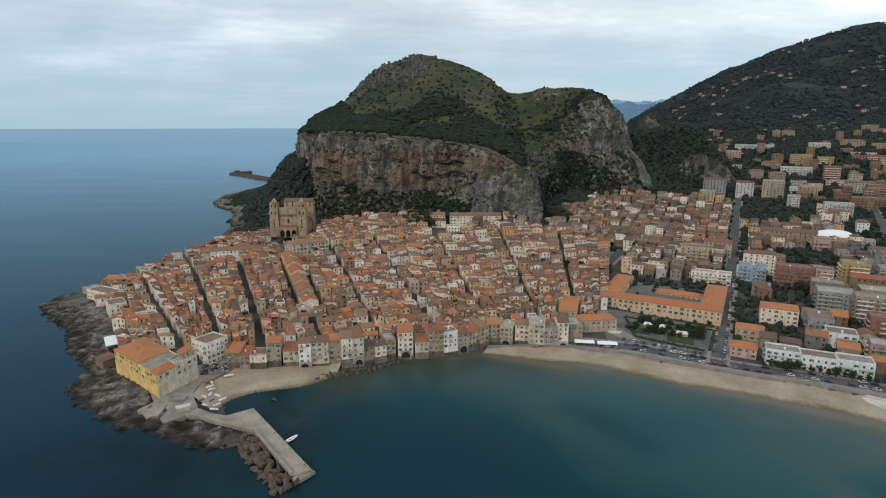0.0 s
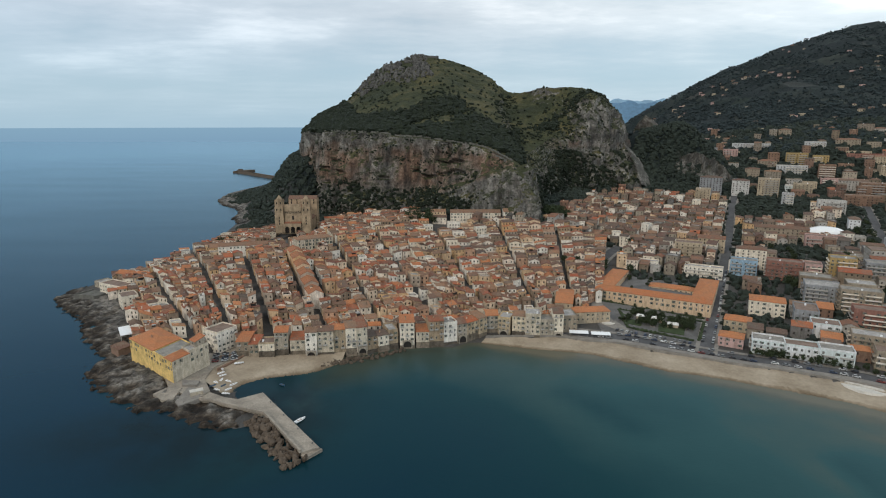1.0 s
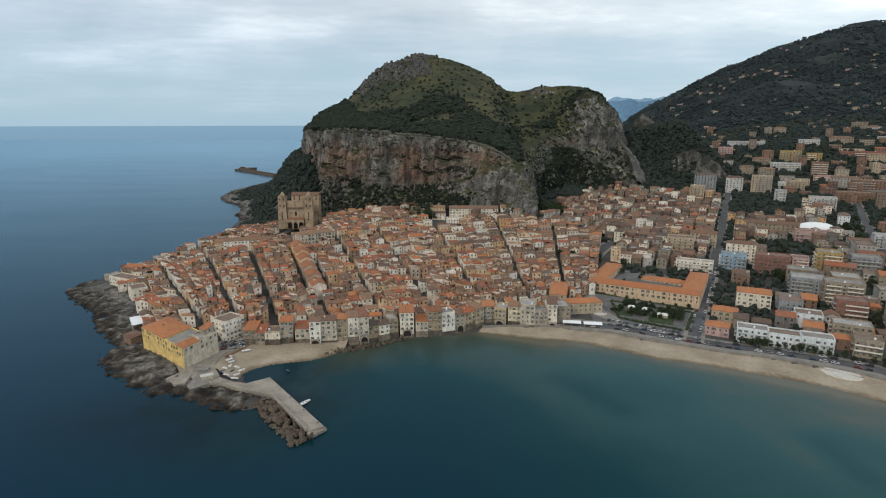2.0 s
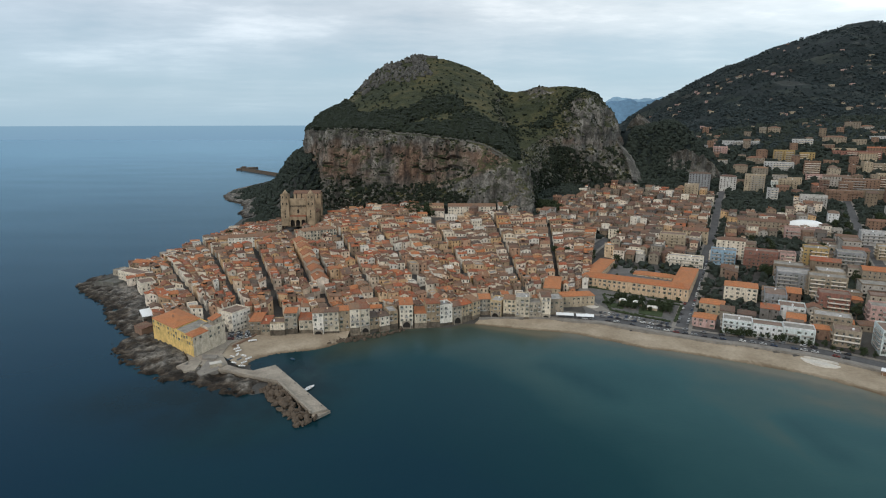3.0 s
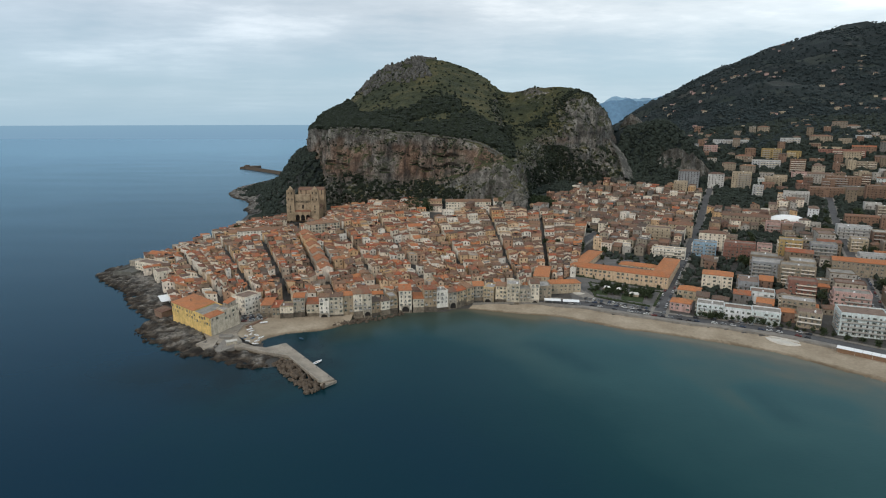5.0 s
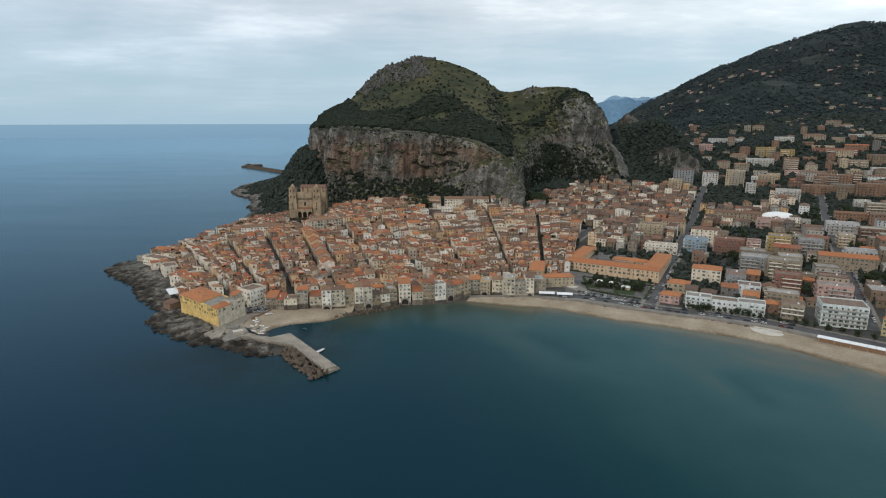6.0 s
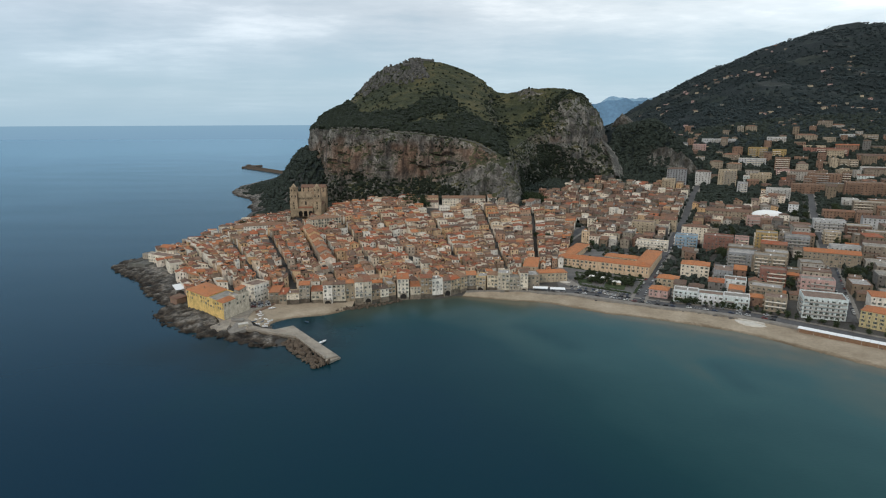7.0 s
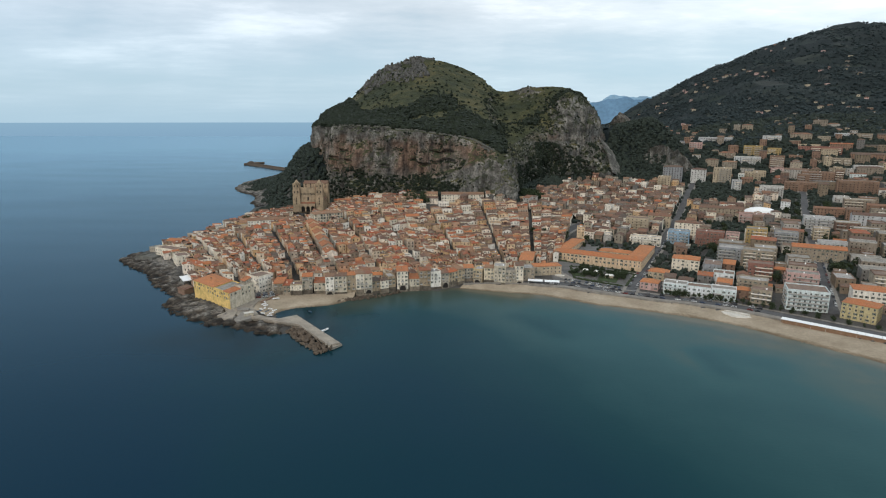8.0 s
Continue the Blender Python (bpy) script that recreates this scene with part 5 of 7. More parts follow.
def front_row():
    rng = random.Random(11)
    line = curve([(*p, 0) for p in FRONT], 400)
    s = np.concatenate([[0], np.cumsum(np.linalg.norm(np.diff(line[:, :2], axis=0), axis=1))])

    def at(d):
        return np.array([np.interp(d, s, line[:, 0]), np.interp(d, s, line[:, 1])])
    d = 0.0
    k = 0
    while d < s[-1] - 4:
        w = rng.uniform(6.0, 10.5)
        a, b = at(d), at(min(d + w, s[-1]))
        shift = rng.uniform(-1.6, 1.6)
        deep = rng.uniform(11, 15)
        e = (b - a) / np.linalg.norm(b - a)
        n = np.array([-e[1], e[0]])
        quad = [tuple(a + n * shift), tuple(b + n * shift), tuple(b + n * (deep + shift)), tuple(a + n * (deep + shift))]
        h = rng.choice((9, 10.5, 12, 13, 14.5, 16, 17))
        if d < 20:
            h = rng.choice((9, 10.5))
        kind = rng.choice(("gable", "gable", "shed", "flat", "shed"))
        wall = rng.choice((M_FRONT, M_FRONT, M_STONE, M_WHITE, M_CREAMSTONE, M_FRONT, M_WHITE, M_GREYSTONE))
        if d < 12:
            wall = M_BEIGE
        house("seafront_house", quad, 2.6, h, kind, 1.0 if kind == "flat" else rng.uniform(1.3, 2.0), wall, rng.choice((M_TILE, M_TILE, M_TILE_DULL, M_TILE_NEW)),
              "tall weathered seafront house standing at the water", "house", "houses along the water", (1.0, 1.75), None, None, (0,), 0.35, 0.5, 0.5, seed=k, unit_pitch=2.7, sides=(0, 1, 2, 3))
        claim(quad, 1.0)
        if k % 4 == 1 and d > 30:
            # boat arch at the foot of the house
            ar = Shape()
            aw = min(w - 1.2, 6.5)
            arcade(ar, aw, 5.6, 1, 1.0, 1.9, -2.4, -0.9, 0.9, 0)
            # dark sheet closing the arch, painted shade instead of a deep vault
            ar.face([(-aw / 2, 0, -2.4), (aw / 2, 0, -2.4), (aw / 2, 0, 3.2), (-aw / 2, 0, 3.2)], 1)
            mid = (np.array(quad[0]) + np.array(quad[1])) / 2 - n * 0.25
            tagged(piece("archway", ar.done("archway", [M_GREYSTONE, M_DARK]), at=Matrix.Translation((mid[0], mid[1], 3.0)) @ Matrix.Rotation(math.atan2(e[1], e[0]), 4, "Z")), "stone boat arch with painted dark inside under a seafront house", "arch", "boat arches")
        # rough stone footing under the house
        f = Shape()
        c = np.array(quad).mean(0)
        qq = [(p[0] - c[0], p[1] - c[1]) for p in quad]
        f.prism([(x * 1.03, y * 1.06) for x, y in qq], -3.2, rng.choice((-0.6, 0.2, 1.2, 2.6, 3.8)) if k % 4 != 1 else -0.5, 0, top=[(x * 1.012, y * 1.025) for x, y in qq])
        tagged(piece("stone_footing", f.done("stone_footing", [M_BASE]), at=Matrix.Translation((c[0], c[1], 3.0))), "rough brown rubble stone base at the waterline", "footing", "footings along the water")
        d += w + (0.0 if rng.random() < 0.85 else 1.2)
        k += 1


front_row()

# open places that stay free of houses
for cx, cy, w, d, turn in ((-136, 322, 20, 34, -60), (125, 400, 22, 40, -10)):
    claim(rect(cx, cy, w, d, turn), 1.0)

# ---------------------------------------------------------------- the fan of old streets
AT370 = [-228, -178, -150, -121, -81, -39, 2, 42, 74, 98, 116]
AT540 = [-338, -292, -238, -193, -146, -102, -55, 5, 66, 118, 166]


def street_x(k, y):
    s = (y - 370) / 170
    return AT370[k] + (AT540[k] - AT370[k]) * min(s, 1.75)


def old_town():
    rng = random.Random(5)
    plots = []
    for k in range(len(AT370) - 1):
        start = 345 if k in (1, 2) else 352 if k < 4 else 362
        stop = 715 if k < 7 else 600
        width = street_x(k + 1, 480) - street_x(k, 480) - 5.0
        rows = max(2, round(width / 8.6))
        for r in range(rows):
            y = start + rng.uniform(0, 5)
            while y < stop:
                y2 = y + rng.uniform(4.6, 10.0)
                quad = []
                lean = rng.uniform(-0.25, 0.6)
                for yy, edge in ((y, 0), (y, 1), (y2, 1), (y2, 0)):
                    u = (r + edge) / rows
                    yy += width * (u - 0.5) * lean + rng.uniform(-0.6, 0.6)
                    a, b = street_x(k, yy) + (2.9 if k in (1, 2, 3, 4) else 2.2), street_x(k + 1, yy) - (2.9 if k in (0, 1, 2, 3) else 2.2)
                    jog = rng.uniform(0.0, 0.7)
                    quad.append((a + (b - a) * u + (jog if edge == 0 else -jog), yy))
                y = y2 + (0.1 if rng.random() < 0.88 else rng.uniform(1.5, 4.0))
                plots.append(quad)
    plots.sort(key=lambda q: math.hypot(q[0][0] - 5, q[0][1] + 60))
    P = np.array(plots)
    coast = signed(COAST, P[..., 0], P[..., 1]).min(1)
    far_crag = (-signed(FOOT, P[..., 0], P[..., 1])).min(1)
    Z = height(P[..., 0], P[..., 1])
    mass = Mass()
    n = 0
    for quad, c, g, z in zip(plots, coast, far_crag, Z):
        left = np.mean(quad, 0)[0] < -150
        if c < (11 if left else 9) or g < 5 or z.max() - z.min() > 13:
            continue
        cx, cy = np.mean(quad, 0)
        if cx < -150 and cy < 560 and c < 28 and signed([(-420, 180), (-150, 180), (-222, 392), (-250, 428), (-270, 452), (-320, 486), (-420, 500)], cx, cy) > 0:
            continue
        if cy < np.interp(cx, [p[0] for p in FRONT] + [112, 130], [p[1] for p in FRONT] + [388, 400]) + 9 and cx > -126:
            continue
        if not claim(quad, 0.2):
            continue
        kind = rng.choices(("gable", "shed", "hip", "flat"), (6, 4, 1, 1.3))[0]
        if rng.random() < 0.5:
            quad = quad[1:] + quad[:1]
        if rng.random() < 0.4:
            quad = quad[2:] + quad[:2]
        h = 8.2 + 1.6 * noise.noise(Vector((cx * 0.03, cy * 0.03, 2))) + rng.uniform(-1.5, 1.5) + rng.choices((0, 2.6, -2.0), (86, 6, 8))[0]
        z0 = float(z.mean()) - 0.4
        house("town_house", quad, z0, h, kind, 0.9 if kind == "flat" else rng.uniform(0.9, 2.1), rng.choice((M_OLD, M_OLD, M_WHITE)), M_TILE_DULL if rng.random() < 0.1 + 0.25 * float(smooth(-40, 130, cx + (cy - 450) * 0.3)) else rng.choice((M_TILE,) * 9 + (M_TILE_NEW,)),
              {"gable": "old town house with a weathered tiled gable roof", "shed": "old town house with a sloping tiled roof", "hip": "old town house with a hipped tiled roof", "flat": "old plastered town house with a flat terrace"}[kind],
              "house", "old town houses", (1.1, 1.8), seed=n, chimney=0.3, tanks=0.3, unit_pitch=3.0, into=None if n < 300 else mass)
        n += 1
    mass.done("old_town_houses", "crowded old stone houses with weathered tiled roofs", "houses")


old_town()

# ---------------------------------------------------------------- the new town by the beach
def courtyard_building():
    """Two-storey block with bright tiled roofs round an open court."""
    fl, fr, br, bl = Vector((124.5, 436)), Vector((202, 393)), Vector((238.5, 459.5)), Vector((160, 501))
    u, v = (fr - fl).normalized(), (br - fr).normalized()

    def wing(p, along, across, length, deep, h, rise, label, cols, units):
        quad = [p, p + along * length, p + along * length + across * deep, p + across * deep]
        quad = [tuple(x) for x in quad]
        house("courtyard_wing", quad, 4.6, h, "hip", rise, M_PEACH, M_TILE_NEW, label, "building", "building round a courtyard", (1.2, 2.0), cols, 2, units, 0, 0.0, seed=2, sides=(0, 1, 2, 3))
        claim(quad, 1.0)
    wing(fl, u, v, (fr - fl).length, 13, 12.6, 3.0, "long cream wing with bright orange tiled roof", (22, 3, 18, 3), (0, 1))
    wing(fr - u * 15 + v * 13.2, u, v, 15, (br - fr).length - 13.2, 12.8, 3.0, "cream side wing with bright orange tiled roof", (3, 12, 0, 12), (1,))
    wing(fl + v * 13.2, u, v, 14, (bl - fl).length - 13.2, 12.8, 3.0, "cream side wing with bright orange tiled roof", (3, 12, 3, 12), (3, 1))
    wing(fl + u * 36 + v * 50, u, v, 36, 11, 7.5, 2.2, "low rear wing with orange tiled roof", (9, 2, 9, 2), (0,))
    ct = fl + u * 40 + v * 32
    claim(rect(ct.x, ct.y, 90, 72, -29), 1.0)
    sh = Shape()
    a, b, c, d = fl + u * 14 + v * 13, fr - u * 15 + v * 13, br - u * 15, bl + u * 14
    sh.prism([tuple(p) for p in (a, b, c, d)], 3.5, [ground_z(*p) + 0.7 for p in (a, b, c, d)])
    tagged(piece("court_paving", sh.done("court_paving", [M_SQUARE])), "pale paved courtyard with trees", "paving", kind="structure")


courtyard_building()

NT = -27.0
FLATS = [
    # x, y, width, depth, turn, height, roof, wall, label
    (211.9, 334.4, 18.3, 12, -25.6, 9.4, "flat", M_BRIGHT, "pale blue-white seafront terrace house with balconies"),
    (228.6, 326.4, 18.3, 12, -25.6, 8.6, "flat", M_BRIGHT, "pale green-white seafront terrace house with balconies"),
    (245.3, 318.4, 18.3, 12, -25.6, 9.0, "flat", M_BRIGHT, "white seafront terrace house with roof parapet"),
    (195, 347, 15, 12, -30, 7.0, "hip", M_PINK, "small pink beach house with orange tiled roof"),
    (212, 373, 17, 13, -30, 8.0, "hip", M_CREAM, "small house with brown tiled roof by the street"),
    (248, 402, 24, 17, NT, 11.5, "hip", M_WHITE, "white house with a bright orange hipped roof"),
    (264, 381, 15, 22, NT, 12.0, "flat", M_GREY, "grey modern flats with flat roof"),
    (300, 420, 24, 20, NT, 16.0, "flat", M_GREY, "grey stepped flats with terraces"),
    (263, 357, 17, 14, NT, 10.0, "flat", M_BRIGHT, "small white villa with flat roof"),
    (279, 499, 22, 13, NT, 14.0, "flat", M_BLUE, "sky-blue block of flats with white balconies"),
    (296, 520, 26, 13, NT, 19.0, "hip", M_WHITE, "white flats with orange tiled roof and balconies"),
    (306, 482, 28, 14, NT, 17.0, "flat", M_REDDISH, "brick-red block of flats with balconies"),
    (327, 475, 13, 14, NT, 16.0, "flat", M_PINK, "pink block of flats with stair tower"),
    (353, 476, 20, 16, NT, 20.5, "flat", M_GOLD, "golden yellow block of flats with balconies"),
    (379, 466, 22, 16, NT, 18.0, "flat", M_GREY, "grey block of flats seen end on"),
    (248, 547, 25, 15, NT, 19.5, "flat", M_CREAM, "cream block of flats with rows of balconies"),
    (287, 582, 26, 14, NT, 15.0, "gable", M_CREAM, "pale flats with low tiled roof"),
    (240, 493, 32, 10, NT, 10.0, "flat", M_WHITE, "low white building behind the court"),
    (200, 524, 20, 10, NT, 8.0, "flat", M_WHITE, "small white house with walled terrace"),
    (297, 294, 28, 20, -23, 15.8, "flat", M_BRIGHT, "white hotel with long balconies by the beach"),
    (271, 309, 15, 14, -30, 11.0, "flat", M_BEIGE, "ochre seafront flats with terrace"),
    (275, 330, 22, 14, -30, 12.5, "flat", M_BEIGE, "beige seafront flats with brown balconies"),
    (302, 370, 20, 14, NT, 14.0, "flat", M_REDDISH, "reddish block of flats with rows of balconies"),
    (321, 339, 24, 14, NT, 14.0, "flat", M_PINK, "faded pink block of flats with red balconies"),
    (313, 396, 26, 15, NT, 19.0, "flat", M_BEIGE, "tall beige block of flats with terraces"),
    (322, 267, 22, 16, -48, 12.5, "hip", M_PALEYELLOW, "pale yellow seafront flats with brown tiled roof"),
    (342, 245, 24, 15, -48, 10.5, "flat", M_CREAM, "cream seafront flats with brown awnings"),
    (352, 300, 26, 18, NT, 12.0, "hip", M_WHITE, "white house with red-orange tiled roof"),
    (385, 420, 46, 16, NT, 14.0, "gable", M_BEIGE, "long beige building with tiled roof and many windows"),
    (386, 628, 54, 14, NT, 13.5, "gable", M_BEIGE, "long ochre school building with tiled roof"),
    (441, 834, 23, 15, NT, 23.0, "hip", M_FARWHITE, "white tower block with red roof and grey sides"),
    (474, 820, 27, 15, NT, 26.0, "flat", M_CREAM, "cream tower block of flats"),
    (400, 840, 30, 13, NT, 28.0, "hip", M_GREY, "grey slab of flats with terracotta top"),
    (373, 803, 19, 14, NT, 21.0, "flat", M_CREAM, "pale green-cream tower of flats"),
    (585, 944, 31, 15, NT, 20.0, "flat", M_GOLD, "golden yellow block of flats on the slope"),
    (622, 940, 22, 15, NT, 13.6, "flat", M_GOLD, "lower golden yellow block of flats"),
    (560, 912, 43, 14, NT, 14.0, "flat", M_FARWHITE, "long white block of flats with balconies"),
    (595, 880, 22, 15, NT, 24.0, "flat", M_BRICK, "orange-brown tower of flats"),
    (600, 858, 46, 12, NT, 9.8, "flat", M_PINK, "long faded pink block of flats"),
    (540, 948, 28, 13, NT, 10.6, "hip", M_BEIGE, "beige flats with tiled hip roof"),
    (705, 940, 69, 15, NT, 12.5, "flat", M_REDDISH, "long dark red block of flats"),
    (768, 890, 66, 15, NT, 13.0, "gable", M_BRICK, "long orange-brown block with red roof"),
    (708, 880, 28, 13, NT, 11.9, "flat", M_BEIGE, "beige block of flats with balconies"),
    (608, 785, 44, 16, NT, 18.0, "flat", M_BRICK, "broad orange-brown block of flats"),
    (558, 744, 42, 14, NT, 13.7, "flat", M_BRICK, "long orange-brown block of flats"),
    (615, 703, 50, 16, NT, 20.0, "flat", M_BRICK, "tall orange-brown block of flats"),
    (500, 718, 31, 14, NT, 16.6, "flat", M_FARWHITE, "white block of flats with balconies"),
    (524, 820, 24, 14, NT, 15.8, "flat", M_CREAM, "stepped cream block of flats"),
    (472, 766, 14, 13, NT, 17.0, "flat", M_FARWHITE, "narrow white block of flats"),
    (563, 657, 18, 13, NT, 11.0, "flat", M_FARWHITE, "white block of flats with long balconies"),
    (651, 1005, 32, 14, NT, 11.0, "flat", M_FARWHITE, "white block of flats below the wood"),
    (707, 1005, 36, 15, NT, 13.3, "hip", M_BEIGE, "beige flats with tiled roof below the wood"),
    (790, 1012, 24, 13, NT, 9.0, "flat", M_FARWHITE, "small white flats below the wood"),
    (826, 1000, 24, 14, NT, 11.0, "flat", M_BEIGE, "ochre flats below the wood"),
    (555, 1034, 61, 13, NT, 10.2, "flat", M_FARWHITE, "long low white building below the wood"),
    (503, 1000, 23, 13, NT, 15.0, "flat", M_PINK, "pink block of flats above the crag spur"),
    (478, 1018, 18, 12, NT, 13.5, "flat", M_GREY, "grey block of flats above the crag spur"),
    (410, 588, 36, 14, NT, 12.0, "flat", M_PINK, "faded pink block of flats with flat roof"),
    (469, 554, 32, 16, NT, 14.0, "flat", M_FARWHITE, "white block of flats with red balconies"),
    (438, 500, 15, 14, NT, 13.0, "flat", M_CREAM, "narrow cream block of flats"),
    (416, 446, 26, 14, NT, 11.3, "flat", M_FARWHITE, "low white flats with terraces"),
    (522, 540, 40, 16, NT, 18.0, "gable", M_FARWHITE, "long white flats with red tiled roof"),
    (486, 496, 26, 15, NT, 12.5, "flat", M_BEIGE, "beige block of flats with terrace"),
    (577, 628, 17, 14, NT, 15.0, "flat", M_BRICK, "orange-brown block of flats"),
    (672, 832, 26, 13, NT, 10.0, "flat", M_BEIGE, "low beige block of flats"),
    (720, 832, 39, 14, NT, 11.0, "flat", M_FARWHITE, "white block of flats with grey roof"),
]
for x, y, w, d, turn, h, kind, wall, label in FLATS:
    near = y < 520
    block(x, y, w, d, turn, h, kind, 1.0 if kind == "flat" else 2.4, wall, M_TILE_NEW if y < 440 else M_TILE_DULL, label, "apartment block", "", name="apartment_block", units=(0, 1) if near else None, balconies=0.0, galleries=(0, 3) if kind == "flat" and near and h > 8.9 else (0,) if kind == "flat" and h > 8.9 else (),
          win=(1.2, 1.7), unit_pitch=3.5 if near else 4.2, storeys=max(1, int(h / 3.1)), tanks=0.6)

# white air dome over the sports court
dome = Shape()
N, K = 28, 9
ring = lambda k: [(22 * math.cos(a) * math.cos(k / K * math.pi / 2) ** 0.8, 13 * math.sin(a) * math.cos(k / K * math.pi / 2) ** 0.8, 9.5 * math.sin(k / K * math.pi / 2)) for a in np.linspace(0, math.tau, N, endpoint=False)]
rings = [ring(k) for k in range(K + 1)]
for a, b in zip(rings, rings[1:]):
    for i in range(N):
        j = (i + 1) % N
        dome.face([a[i], a[j], b[j], b[i]])
tagged(piece("air_dome", dome.done("air_dome", [M_WHITEPAINT], smooth=True), at=pose(441, 634, ground_z(441, 634), 0, 0, -15)), "white inflated dome over a sports court", "dome")
claim(rect(441, 634, 50, 32, -15), 1.0)

# streets kept open
A, B = Vector((0.89, -0.456)), Vector((0.456, 0.89))
O = Vector((176, 337))
STREETS = [[(172, 333), (250, 480), (324, 620), (392, 756), (470, 900)], [(309, 277), (384, 416), (488, 608), (560, 740)], [(138, 494), (150, 518), (164, 545), (180, 574), (196, 600)]]


def drape(name, line, half, lift, mat, label, category, n=160, off=0.0, rows=5):
    c = curve([(*p, 0) for p in line], n)
    e = np.gradient(c[:, :2], axis=0)
    e /= np.linalg.norm(e, axis=1, keepdims=True)
    nrm = np.stack([e[:, 1], -e[:, 0]], -1)
    out = []
    for s in np.linspace(-1, 1, rows):
        p = c[:, :2] + nrm * (off + half * s)
        out.append(np.concatenate([p, (height(p[:, 0], p[:, 1]) + lift)[:, None]], 1))
    # a low edge all round gives it thickness
    g = np.array(out)
    edge0, edge1 = g[:1].copy(), g[-1:].copy()
    edge0[..., 2] -= 0.5
    edge1[..., 2] -= 0.5
    g = np.concatenate([edge0, g, edge1])[::-1]
    tagged(piece(name, grid_mesh(name, g, [mat], smooth=False)), label, category, kind="structure")
    return c, nrm


def keep_open(line, half):
    for a, b in zip(line, line[1:]):
        a, b = Vector(a), Vector(b)
        m = (a + b) / 2
        claim(rect(m.x, m.y, (b - a).length + 4, half * 2, math.degrees(math.atan2(b.y - a.y, b.x - a.x))), 1.0)


for s in STREETS:
    keep_open(s, 6)
    drape("road", s, 4.2, 0.22, M_ASPHALT, "worn grey asphalt street between parked cars", "road")
    for side in (-1, 1):
        drape("pavement", s, 1.3, 0.38, M_PAVING, "pale kerbed pavement beside the street", "pavement", off=side * 5.6, rows=3)

# seafront road, its pavement and the sea wall
ROADLINE = [(88, 371), (110, 364), (128, 358), (142, 350.5), (157, 341.5), (175, 332), (195, 322), (209, 317), (228, 307), (246, 297), (268, 278.5), (302, 246), (338, 211), (384, 145), (430, 44)]
keep_open(ROADLINE, 9)
drape("road", ROADLINE, 4.6, 0.25, M_ASPHALT, "seafront road of worn grey asphalt", "road", off=-2.0)
drape("pavement", ROADLINE, 2.2, 0.42, M_PAVING, "pale seafront promenade paving", "pavement", off=5.0, rows=3)
drape("pavement", ROADLINE, 1.4, 0.42, M_PAVING, "pale kerbed pavement beside the seafront road", "pavement", off=-8.2, rows=3)


def sea_wall():
    c = curve([(*p, 0) for p in PROM], 200)
    e = np.gradient(c[:, :2], axis=0)
    e /= np.linalg.norm(e, axis=1, keepdims=True)
    n = np.stack([-e[:, 1], e[:, 0]], -1)
    prof = [(-0.3, 0.6), (-0.2, 4.1), (0.35, 4.1), (0.4, 2.0)]
    g = np.array([np.concatenate([c[:, :2] + n * o, np.full((200, 1), z)], 1) for o, z in prof])
    tagged(piece("sea_wall", grid_mesh("sea_wall", g, [M_PAVING], smooth=False)), "low stone sea wall behind the beach", "wall", kind="structure")


sea_wall()
claim(rect(158, 388, 78, 44, -24), 1.0)


# green spaces of the new town: allotments up the hill, a grove below the school, a garden
GREENS = [[(369, 706), (408, 687), (450, 683), (502, 768), (493, 813), (447, 824), (411, 799)], [(334, 592), (400, 578), (374, 527), (345, 540)], [(288, 462), (314, 465), (286, 421), (268, 419)]]


